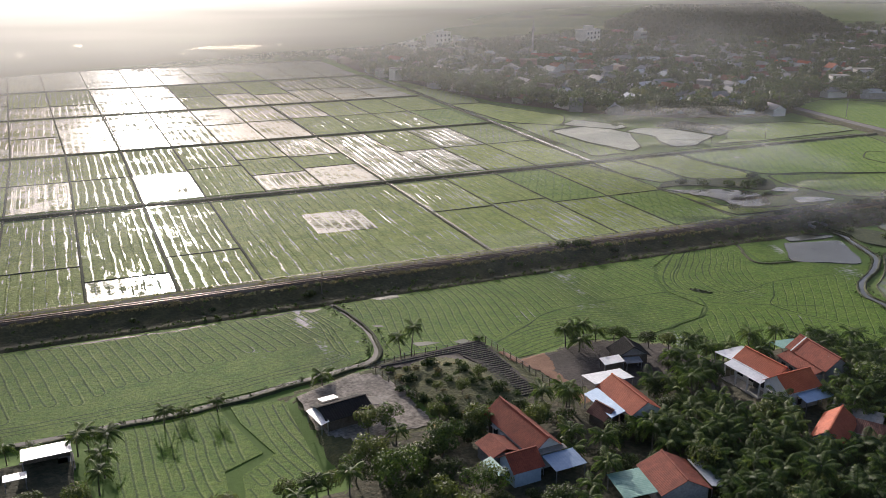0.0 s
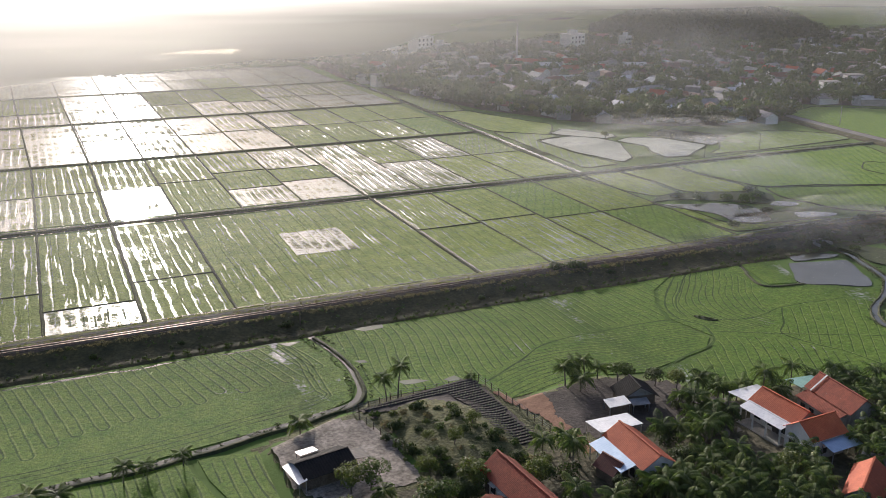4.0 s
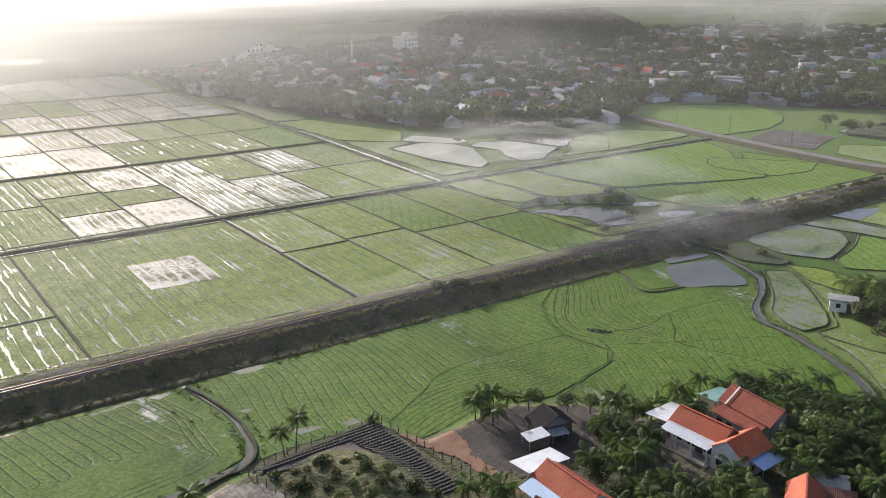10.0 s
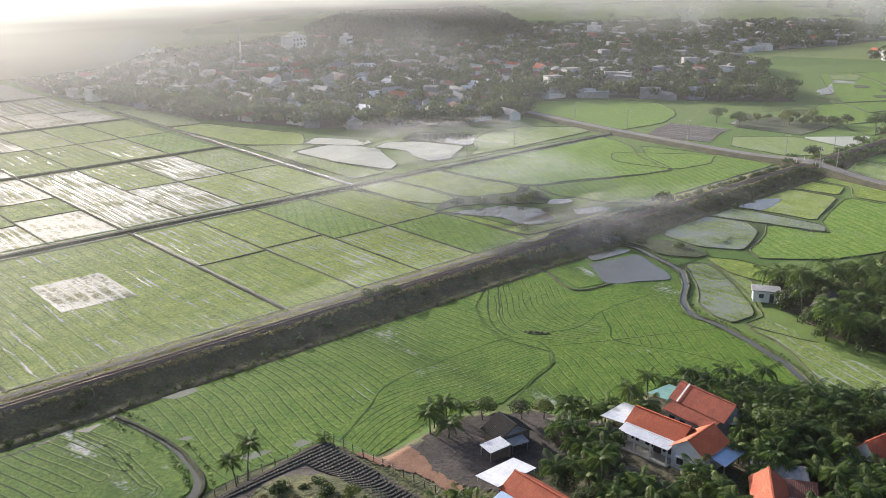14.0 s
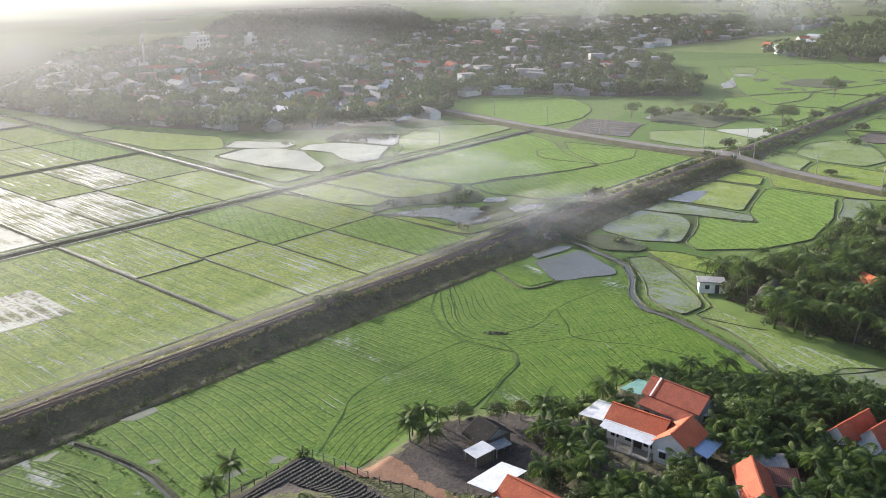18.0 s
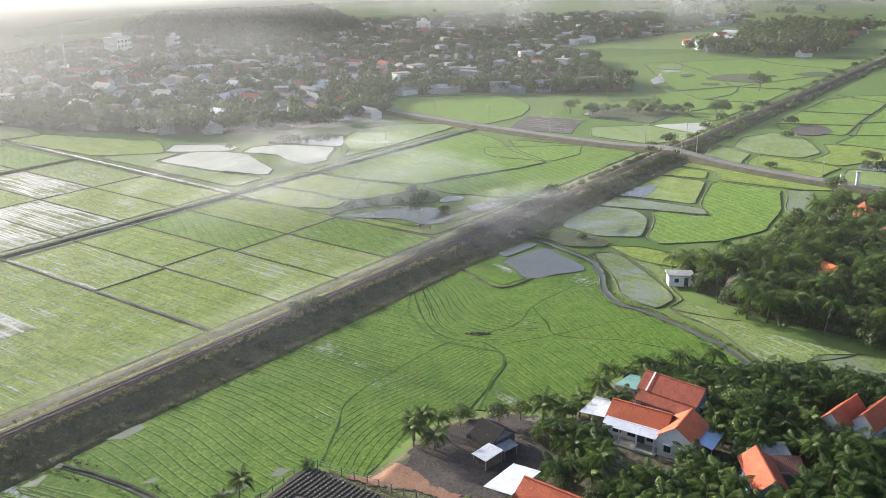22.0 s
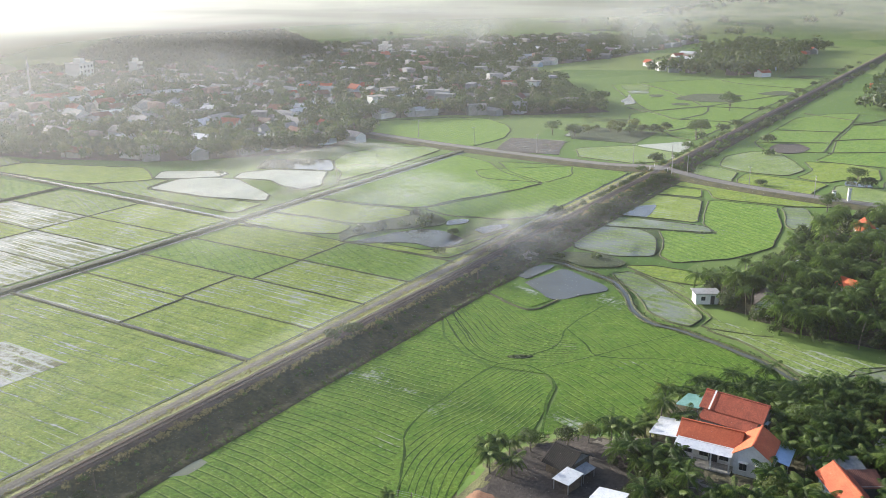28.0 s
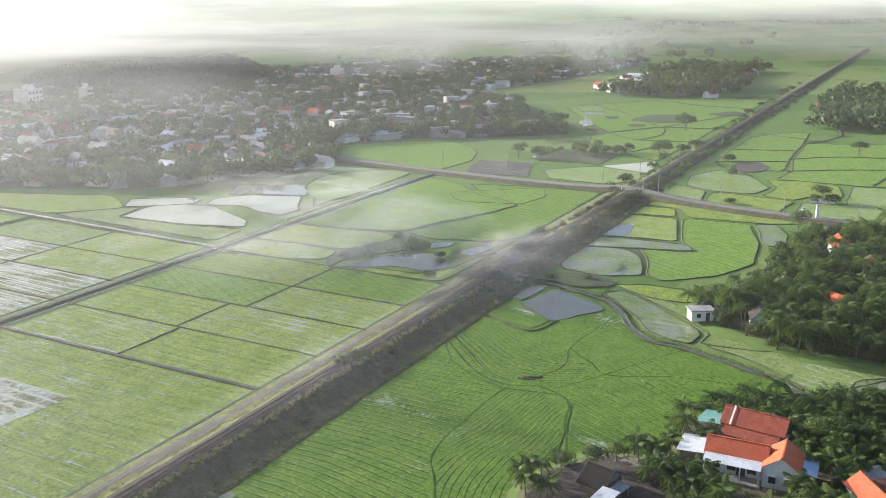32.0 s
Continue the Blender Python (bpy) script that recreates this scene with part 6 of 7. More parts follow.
def palm_stand(name, label, spots_, models, low, high):
    """The palms farther back, in one mesh, too close together to count."""
    data = []
    for m in models:
        vs, fs = [], []
        for c in m.children:
            o = len(vs)
            vs += [tuple(v.co) for v in c.data.vertices]
            fs += [[q + o for q in p.vertices] for p in c.data.polygons]
        data.append((np.array(vs), fs))
    av, af, count = [], [], 0
    for x, y in spots_:
        vs, fs = rng.choice(data)
        s, a = rng.uniform(low, high), rng.uniform(0, 6.28)
        rot = np.array([[math.cos(a), -math.sin(a), 0], [math.sin(a), math.cos(a), 0], [0, 0, 1]]) * s
        av.append(vs @ rot.T + np.array([x, y, height(x, y) - 0.12]))
        af += [[q + count for q in f] for f in fs]
        count += len(vs)
    me = bpy.data.meshes.new(name)
    me.from_pydata(np.concatenate(av).tolist(), [], af)
    me.materials.append(MAT["palm_leaf"])
    tagged(new(name, me), label, "palms", "", "stuff")


palm_stand("palm_stand", "dense stand of coconut palms round the hamlet", others[105:], STAND, 0.62, 0.9)
scatter(16, (62, 88, -128, -82), lambda x, y: free(x, y, 1.4), 4.0, lambda x, y: put(PALMS[rng.choice((0, 1, 3))], x, y, None, rng.uniform(0.62, 0.84)))
for x, y, k in ((93.9, -61.7, 0), (96.3, -60, 1), (98.3, -60.7, 0), (95, -64.7, 3), (100.3, -61.6, 3), (117, -77.1, 3), (113.9, -76.2, 3), (82.7, -80.4, 1), (79.6, -79, 3), (81.4, -84.5, 0), (53.3, -83.1, 1), (14.5, -65.6, 1), (11.9, -64.6, 0), (10.4, -67.2, 1), (0.9, -64.8, 1), (-1.2, -65.9, 0), (-4.4, -63.9, 0), (4, -64.3, 3), (13.6, -72.8, 0), (12.7, -78.9, 1), (39.1, -91.7, 1), (43.3, -92.6, 0), (36.1, -94.8, 1)):
    put(PALMS[k], x, y, None, rng.uniform(0.62, 0.8))
# broadleaved trees and undergrowth of the hamlet
scatter(34, (47, 68, -128, -78), lambda x, y: free(x, y, 1.0) and not (x < 50 and y > -85), 2.6, lambda x, y: put(rng.choice(TREES), x, y, None, rng.uniform(0.55, 0.95)))
scatter(7, (61, 83, -87, -64), lambda x, y: free(x, y, 1.0) and y < -58.5 - (x - 61) * 0.25 and x < 77 - max(0, -64 - y) * -0.15, 2.2, lambda x, y: put(rng.choice(TREES[1:]), x, y, None, rng.uniform(0.3, 0.62)))
scatter(10, (88, 156, -130, -73), lambda x, y: in_hamlet(x, y) and free(x, y, 0.6), 3.5, lambda x, y: put(rng.choice(TREES), x, y, None, rng.uniform(0.45, 0.85)))
scatter(16, (14, 47, -108, -90), lambda x, y: True, 2.4, lambda x, y: put(rng.choice(TREES), x, y, None, rng.uniform(0.5, 0.8)))
scatter(12, (-20, 12, -92, -74), lambda x, y: free(x, y, 0.5), 3.0, lambda x, y: put(rng.choice(TREES), x, y, None, rng.uniform(0.5, 0.8)))
scatter(70, (60, 79, -83, -58), lambda x, y: free(x, y, 0.4) and y < -56 - (x - 60) * 0.1 and x < 72 + (-58 - y) * 0.25, 1.1, lambda x, y: put(rng.choice(SHRUBS), x, y, None, rng.uniform(0.4, 0.95)))
for x, y, k, s in ((102.9, -64, 0, 0.5), (105.8, -62, 2, 0.6), (107.6, -67.9, 2, 0.7), (110.2, -70.3, 1, 0.6), (108, -84.8, 2, 0.8), (107.7, -98.9, 1, 0.75), (94.8, -91.2, 2, 0.8), (129.6, -99.3, 0, 0.9), (74.9, -86.6, 1, 0.7)):
    put(TREES[k], x, y, None, s)
# the second grove
scatter(34, (168, 225, -118, -57), lambda x, y: y < along(x, GROVE) - 2 and free(x, y, 0.8), 3.6, lambda x, y: put(rng.choice(FAR_PALMS), x, y, None, rng.uniform(0.6, 0.85)))
palm_stand("palm_stand", "dense palms of the second grove", scatter(120, (170, 299, -120, -57), lambda x, y: y < along(x, GROVE) - 3 and free(x, y, 0.8), 3.2, lambda x, y: None), STAND, 0.85, 1.3)
scatter(16, (168, 299, -124, -57), lambda x, y: y < along(x, GROVE) - 1.5 and free(x, y, 0.2), 3.4, lambda x, y: put(rng.choice(TREES + TREES[2:]), x, y, None, rng.uniform(0.6, 1.0)))
# shrubs along the railway bank
for i in range(70):
    x = 20 + i * 4.6 + rng.uniform(-2, 2)
    put(SHRUBS[rng.choice((1, 1, 3, 3, 0))], x, -11.8 + rng.uniform(-0.6, 0.4), 1.45, rng.uniform(0.4, 0.85))
for i in range(18):
    x = 24 + i * 18 + rng.uniform(-6, 6)
    put(SHRUBS[rng.choice((2, 0, 2))], x, -15.2 + rng.uniform(-1.8, 1.8), 0.3, rng.uniform(0.5, 1.0))
for x, y, s in ((126.1, -9.3, 1.5), (123.2, -8.9, 1.3), (128, -9.8, 1.4), (129.8, -8.9, 1.2), (197.1, -12.5, 1.8), (200.9, -14.3, 2.0), (192.5, -12.1, 1.5), (237.7, -5.2, 2.2), (200.9, 35.3, 2.0), (206.6, 31.7, 1.6), (211.6, 26.3, 2.2), (216.6, 28.9, 2.0), (220.4, 35, 1.4), (194.5, 38, 1.4), (202.6, -22.7, 1.2), (206.1, -31, 1.3), (314.4, -17.6, 1.8), (325.6, -13.2, 2.0), (316.7, -3.5, 1.6), (328.5, 1.7, 1.8), (336.2, -78.2, 2.5), (343.1, -72.5, 1.5), (319.8, -45.5, 1.5), (379.8, -34, 2.4), (410.8, -26.8, 2.5), (189.1, 6.7, 1.5), (206.5, 13.8, 1.2)):
    put(SHRUBS[rng.choice((0, 2))], x, y, None if abs(y + 9.3) > 7 else 1.2, s)
for i in range(40):
    x = 325 + i * 13 + rng.uniform(-5, 5)
    put(SHRUBS[rng.choice((0, 2, 2))], x, rng.choice((-18, -15, -3, -1)) + rng.uniform(-1, 1), 0.3, rng.uniform(1.2, 2.4))
put(TREES[1], 227.3, 127.5, 0, 0.55)
for x, y, s in ((401.2, 2.4, 1.2), (406.8, 1.5, 1.0), (501.8, 15.1, 1.3), (378.5, 64, 1.0), (290.4, -73.7, 0.8), (338.4, -75.4, 0.9), (458, -78.8, 1.0)):
    put(TREES[0], x, y, None, s)
scatter(18, (380, 417, 17, 67), lambda x, y: abs(y - (66 - (x - 380) * 1.2)) < 13, 4.0, lambda x, y: put(rng.choice(TOWN_TREES), x, y, None, rng.uniform(0.4, 0.7)))

# ---- the town ----


def town_house(l, w, high, rise, wall_m, roof_m, label, storeys=1):
    h = thing("house", 0, 0, -500, 0, label, "house", "town houses")
    if rise:
        part("wall", prism(-l / 2, l / 2, -w / 2, w / 2, 0, high, rise, "x"), MAT[wall_m], h)
        for s in (-1, 1):
            slope(h, (-l / 2 - 0.4, 0, high + rise + 0.1), (l + 0.8, 0, 0), (0, s * (w / 2 + 0.5), -rise * (1 + 1.0 / w)), roof_m, 0.8, 0.06)
    else:
        part("wall", box(-l / 2, l / 2, -w / 2, w / 2, 0, high), MAT[wall_m], h)
        part("roof", box(-l / 2 - 0.3, l / 2 + 0.3, -w / 2 - 0.3, w / 2 + 0.3, high, high + 0.5, 0.05), MAT[roof_m], h)
    return h


TOWNS = [
    town_house(12, 7, 3.4, 2.0, "plaster", "tin_grey", "white town house with grey metal roof"),
    town_house(10, 7, 3.4, 2.2, "plaster", "tile_old", "white town house with red tiled roof"),
    town_house(14, 8, 3.6, 1.6, "grey_wall", "tin", "grey shed with pale metal roof"),
    town_house(9, 6, 6.6, 0, "plaster", "concrete", "two-storey white house with flat roof", 2),
    town_house(11, 6, 3.4, 2.0, "blue_wall", "tin_grey", "bluish house with grey metal roof"),
    town_house(10, 6, 3.2, 1.9, "grey_wall", "tile_dark", "grey house with dark tiled roof"),
    town_house(8, 6, 3.4, 2.2, "plaster", "tile", "white house with orange tiled roof"),
]


def in_town(x, y):
    return inside(x, y, TOWN) and math.hypot((x - 587) / 95, (y - 507) / 95) > 1


spots = []
for n_, far in ((150, False), (110, True)):
    bx = (195, 460, 130, 420) if not far else (225, 1000, 110, 600)
    spots += scatter(n_, bx, lambda x, y: in_town(x, y) and min(math.hypot(x - a[0], y - a[1]) for a in ROAD[::4]) > 9 and all(math.hypot(x - a, y - b) > 11 for a, b in spots), 11.5,
                     lambda x, y: put(rng.choice(TOWNS[:1] * 4 + TOWNS[2:3] * 3 + TOWNS[4:6] * 2 + TOWNS), x, y, None, rng.uniform(0.8, 1.1), rng.choice((0, 90, 180, 270)) + rng.uniform(-25, 25)))
scatter(40, (213, 420, 80, 270), lambda x, y: in_town(x, y) and all(math.hypot(x - a, y - b) > 6.5 for a, b in spots), 5.5, lambda x, y: put(rng.choice(TOWN_TREES), x, y, None, rng.uniform(0.5, 0.95)))
edge = edge_a = curve_pts([(193.8, 344.1), (206, 277.1), (215.9, 220), (238.7, 174.4), (269.4, 147), (298.8, 136.1), (328.5, 137)], 9.0)
for x, y in edge:
    put(rng.choice(TOWN_TREES), x + rng.uniform(-1, 4), y + rng.uniform(0, 5), None, rng.uniform(0.55, 0.95))
    if rng.random() < 0.45:
        put(FAR_PALMS[rng.choice((0, 2))], x + rng.uniform(1, 7), y + rng.uniform(2, 9), None, 1.0)
edge = edge_b = curve_pts([(342.3, 157.6), (365.1, 174.1), (406.6, 146.6), (431.4, 106.3), (463.7, 74.4), (519, 124.7), (567, 150.5)], 12.0)
for x, y in edge:
    put(rng.choice(TOWN_TREES), x + rng.uniform(-1, 4), y + rng.uniform(0, 6), None, rng.uniform(0.5, 0.9))


def woods(name, label, count, spot, size, leaves, mat):
    """Far trees in one mesh: many leaf clumps each, too many to count."""
    r = random.Random(len(label))
    base = []
    for k in range(5):
        lobes = [(r.uniform(-0.35, 0.35), r.uniform(-0.35, 0.35), r.uniform(0.35, 0.75), r.uniform(0.25, 0.4)) for _ in range(4)]
        vs, _ = leaf_cloud(r, lobes, leaves, 0.17 * math.sqrt(60 / max(60, leaves)), 0.9)
        base.append(np.array(vs))
    out = []
    for i in range(count):
        x, y = spot(r)
        s = size * r.uniform(0.6, 1.25)
        a = r.uniform(0, 6.28)
        b = base[i % 5]
        rot = np.array([[math.cos(a), -math.sin(a), 0], [math.sin(a), math.cos(a), 0], [0, 0, 1]])
        lift = max(0.0, 1.75 - max(0.0, abs(y + 9.3) - 1.9) * 0.42) if -20 < y < 0 and x < 420 else 0.0
        out.append(b @ rot.T * s + np.array([x, y, height(x, y) - 0.12 + lift]))
    v = np.concatenate(out)
    f = np.arange(len(v)).reshape(-1, 4)
    me = bpy.data.meshes.new(name)
    me.from_pydata(v.tolist(), [], f.tolist())
    me.materials.append(MAT[mat])
    return tagged(new(name, me), label, "trees", "", "stuff")


def spot_in(test, box_):
    def pick(r):
        for _ in range(400):
            x, y = r.uniform(box_[0], box_[1]), r.uniform(box_[2], box_[3])
            if test(x, y):
                return x, y
        return box_[1], box_[3]
    return pick


def hill_spot(r):
    while True:
        u, v = r.uniform(-1, 1), r.uniform(-1, 1)
        if u * u + v * v < 1:
            u, v = u * 104, v * 74
            return 587 + 0.69 * u + 0.72 * v, 507 - 0.72 * u + 0.69 * v


woods("hill_woods", "dark woods that cover the hill behind the town", 2100, hill_spot, 9.0, 70, "leaf_dark")
woods("town_woods", "trees filling the gaps between the town's houses", 3500, spot_in(lambda x, y: in_town(x, y) and all(math.hypot(x - a, y - b) > 6 for a, b in spots), (195, 1100, 80, 620)), 7.2, 80, "leaf_dark")
woods("far_woods", "far groves and hedges of the plain", 1500, spot_in(lambda x, y: noise.noise((x * 0.004, y * 0.004, 3.3)) + 0.5 * noise.noise((x * 0.012, y * 0.012, 1.3)) > 0.36 and y > 40 and not inside(x, y, TOWN) and math.hypot(x, y) > 900, (-500, 3600, 60, 3200)), 14, 30, "leaf_dark")
woods("far_woods", "dark row of trees behind the flooded plots", 260, lambda r: (r.uniform(-90, 200), 452 + r.uniform(-6, 16)), 6.0, 60, "leaf_dark")
woods("far_woods", "band of trees round a far hamlet by the railway", 330, spot_in(lambda x, y: abs(y - 88 - 42 * noise.noise((x * 0.006, 0, 0))) < 42, (675, 980, 28, 155)), 11, 45, "leaf_dark")
def scrub_spot(r):
    x = r.uniform(-20, 345)
    return x, -9.3 + r.choice((r.uniform(-10.5, -3.0), r.uniform(-10.8, -8.8)))


woods("bank_scrub", "rank scrub and tall grass on the railway bank", 750, scrub_spot, 0.85, 26, "leaf")
woods("bank_scrub", "dry tufts along the edge of the track", 1300, lambda r: (r.uniform(-20, 340), -9.3 + r.choice((-2.7, -2.5, -2.3, 3.3)) + r.uniform(-0.35, 0.35)), 0.85, 18, "leaf_dry")
woods("bank_scrub", "dark bushes along the railway between culvert and crossing", 330, lambda r: (r.uniform(192, 318), -9.3 + r.choice((r.uniform(-7.5, -3.0), r.uniform(-4.5, -2.6), r.uniform(2.6, 3.6)))), 1.7, 60, "leaf_dark")
woods("bank_scrub", "bushes along the railway beyond the road", 260, lambda r: (r.uniform(325, 690), -9.3 + r.choice((r.uniform(-5.5, -2.6), r.uniform(2.4, 4.2)))), 2.0, 50, "leaf")


def canal_spot(r):
    x, y = r.choice(CANAL_S + CANAL[len(CANAL) // 2:])
    return x + r.choice((-1, 1)) * r.uniform(1.2, 2.2), y + r.uniform(-0.8, 0.8)


woods("bank_scrub", "dark weeds and grass along the ditch banks", 300, canal_spot, 0.6, 26, "leaf_dark")
woods("verge_grass", "yellowish grass tufts on the verge of the railway", 900, lambda r: (r.uniform(-20, 340), -9.3 + r.choice((r.uniform(2.6, 4.8), r.uniform(7.6, 9.2)))), 0.7, 22, "leaf_grass")
woods("undergrowth", "dense undergrowth between the palms of the hamlet", 260, spot_in(lambda x, y: in_hamlet(x, y) and free(x, y, 0.3) and (x > 91 or y < -83) and not (99 < x < 111 and y > -103 and y < -84), (48, 156, -140, -73)), 3.0, 520, "leaf_dark")
woods("grove_woods", "dense dark trees of the second grove", 420, spot_in(lambda x, y: y < along(x, GROVE) - 2.5 and free(x, y, 0.4), (170, 298, -126, -57)), 4.0, 320, "leaf_dark")
woods("far_woods", "grove of tall trees south of the railway", 330, spot_in(lambda x, y: y < -38 - 14 * noise.noise((x * 0.02, 0, 0)), (540, 760, -165, -26)), 11, 50, "leaf")
def roofs(count, spot, label):
    """Small far roofs in one mesh: low boxes with pitched tops, each of its own colour."""
    m, nt, b, n, link = node_kit("far_roofs")
    g = nt.nodes.new("ShaderNodeNewGeometry")
    c = ramp(nt, link, g.outputs["Random Per Island"], [(0.0, (0.30, 0.30, 0.31)), (0.3, (0.55, 0.55, 0.55)), (0.55, (0.22, 0.20, 0.19)), (0.75, (0.30, 0.11, 0.07)), (0.9, (0.36, 0.42, 0.50)), (1.0, (0.7, 0.69, 0.66))])
    link(mixc(nt, link, noise_tex(nt, link, g.outputs["Position"], 0.6, 4.0), c, (0.12, 0.11, 0.10)), b.inputs["Base Color"])
    b.inputs["Roughness"].default_value = 0.7
    r = random.Random(5)
    vs, fs = [], []
    for _ in range(count):
        x, y = spot(r)
        l, w, h, k, a = r.uniform(3, 6), r.uniform(2.2, 3.6), r.uniform(2.6, 3.8), r.uniform(0.8, 1.7), r.uniform(0, 6.28)
        if r.random() < 0.12:
            h, k = h * 2, 0.3
        o, ca, sa = len(vs), math.cos(a), math.sin(a)
        for px, py, pz in ((-l, -w, -0.2), (l, -w, -0.2), (l, w, -0.2), (-l, w, -0.2), (-l, -w, h), (l, -w, h), (l, w, h), (-l, w, h), (-l, 0, h + k), (l, 0, h + k)):
            vs.append((x + px * ca - py * sa, y + px * sa + py * ca, height(x, y) + pz))
        fs += [tuple(o + i for i in f) for f in ((0, 1, 5, 4), (2, 3, 7, 6), (1, 2, 6, 9, 5), (3, 0, 4, 8, 7), (4, 5, 9, 8), (6, 7, 8, 9))]
    me = raw_mesh("far_roofs", vs, fs, m)
    tagged(new("far_roofs", me), label, "houses", "", "stuff")


roofs(1000, spot_in(lambda x, y: in_town(x, y) and all(math.hypot(x - a, y - b) > 9 for a, b in spots), (195, 1100, 95, 620)), "crowded small houses and sheds of the town")
roofs(60, spot_in(lambda x, y: True, (690, 980, 46, 140)), "small houses of a far hamlet by the railway")
woods("town_edge_woods", "ragged line of trees along the edge of the town", 420, lambda r: (lambda p: (p[0] + r.uniform(-2, 14), p[1] + r.uniform(0, 14)))(r.choice(edge_a + edge_b)), 7.5, 150, "leaf")
woods("far_woods", "hazy trees on the far side of the flooded fields", 420, spot_in(lambda x, y: noise.noise((x * 0.01, y * 0.006, 5.0)) > 0.0, (-140, 240, 490, 640)), 9, 40, "leaf_dark")
scatter(22, (690, 970, 42, 145), lambda x, y: True, 24, lambda x, y: put(rng.choice(TOWNS), x, y, None, 1.0))
scatter(14, (560, 740, -155, -42), lambda x, y: True, 20, lambda x, y: put(rng.choice(TOWNS), x, y, None, 1.0))

# landmarks of the town
for x, y, l, w, n_, lab in ((402, 438, 17, 11, 4, "white four-storey building above the town"), (286, 464, 16, 11, 4, "grey-white multi-storey building by the mast"), (453, 441, 8, 7, 3, "narrow white tower house"), (691, 383, 14, 9, 3, "white building with a red upper floor"), (262, 462, 14, 10, 2, "pale two-storey building by the mast"), (304, 470, 15, 9, 2, "long pale building by the mast")):
    h = thing("apartment_building", x, y, 0, 20, lab, "building")
    part("wall", box(-l / 2, l / 2, -w / 2, w / 2, 0, n_ * 3.4), MAT["plaster"], h)
    part("roof_parapet", box(-l / 2 - 0.2, l / 2 + 0.2, -w / 2 - 0.2, w / 2 + 0.2, n_ * 3.4, n_ * 3.4 + 0.9), MAT["plaster"], h)
    part("stair_house", box(-l / 6, l / 6, -w / 4, w / 4, n_ * 3.4 + 0.9, n_ * 3.4 + 3.6), MAT["plaster"], h)
    for st in range(n_):
        for k in range(4):
            xx = -l / 2 + l * (k + 0.5) / 4
            part("window", box(xx - 0.8, xx + 0.8, -w / 2 - 0.06, -w / 2 + 0.02, st * 3.4 + 0.9, st * 3.4 + 2.5), MAT["glass"], h)
h = thing("house", 280.2, 156.5, 0, 42, "blue metal-clad shed at the edge of the town", "house")
part("wall", prism(-5, 5, -3.5, 3.5, 0, 4.2, 1.5, "x"), MAT["tin_blue"], h)
gable_roof(h, -5, 5, -3.5, 3.5, 4.2, 1.5, "x", "tin_blue", 0.4, 0.8, 0.05, "tin_blue")
for x, y, s, lab in ((357.5, 170.9, 0.9, "white shop house with metal roof by the road"), (400.1, 149.9, 0.9, "long blue-walled school building by the road")):
    hh = put(TOWNS[2] if s < 2 and x < 450 else TOWNS[4], x, y, 0, s, -35)
    tagged(hh, lab)


def mast(x, y, high, wide, label):
    m = thing("radio_mast", x, y, 0, 15, label, "mast")
    legs = [(wide * math.cos(a), wide * math.sin(a)) for a in (0.5, 2.6, 4.7)]
    for lx, ly in legs:
        vs, fs = tube([(lx, ly, -0.3), (lx * 0.35, ly * 0.35, high)], [0.36, 0.22], 5)
        part("leg", raw_mesh("leg", vs, fs, MAT["iron"]), None, m)
    n_ = int(high / 3)
    for i in range(n_):
        z0, z1 = high * i / n_, high * (i + 1) / n_
        k0, k1 = 1 - 0.65 * z0 / high, 1 - 0.65 * z1 / high
        vs, fs = [], []
        for a in range(3):
            p, q = legs[a], legs[(a + 1) % 3]
            v2, f2 = tube([(p[0] * k0, p[1] * k0, z0), (q[0] * k1, q[1] * k1, z1)], [0.13, 0.13], 4)
            o = len(vs)
            vs += v2
            fs += [tuple(j + o for j in f) for f in f2]
        part("brace", raw_mesh("brace", vs, fs, MAT["iron"]), None, m)
    part("antenna", box(-0.7, 0.7, -0.7, 0.7, high - 4, high - 1.5), MAT["tin_grey"], m)
    part("lightning_rod", box(-0.12, 0.12, -0.12, 0.12, high, high + 4), MAT["iron"], m)


mast(285, 500, 33, 1.2, "tall steel lattice radio mast in the town")
mast(318, 372, 24, 0.7, "slim steel lattice mast in the town")

# models stand far below the ground no longer
for ob in PALMS + JOINED + STAND + FAR_PALMS + TREES + SHRUBS + TOWN_TREES + TOWNS:
    for o in [*ob.children_recursive, ob]:
        bpy.data.objects.remove(o)
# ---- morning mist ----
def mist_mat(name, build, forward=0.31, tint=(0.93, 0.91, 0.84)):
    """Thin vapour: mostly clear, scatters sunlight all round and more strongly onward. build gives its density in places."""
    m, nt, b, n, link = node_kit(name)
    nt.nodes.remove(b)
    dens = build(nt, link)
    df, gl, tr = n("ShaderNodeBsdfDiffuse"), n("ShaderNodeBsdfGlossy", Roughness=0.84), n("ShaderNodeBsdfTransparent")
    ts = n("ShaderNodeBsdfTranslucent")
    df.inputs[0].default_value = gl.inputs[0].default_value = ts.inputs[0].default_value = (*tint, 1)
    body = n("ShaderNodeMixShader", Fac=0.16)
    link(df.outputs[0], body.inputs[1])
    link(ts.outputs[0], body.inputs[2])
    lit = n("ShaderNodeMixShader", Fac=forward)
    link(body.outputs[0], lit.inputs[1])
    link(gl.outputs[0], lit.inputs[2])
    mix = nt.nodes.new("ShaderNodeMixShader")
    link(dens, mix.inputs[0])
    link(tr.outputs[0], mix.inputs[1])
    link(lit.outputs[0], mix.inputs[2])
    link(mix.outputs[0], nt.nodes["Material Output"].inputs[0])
    return m


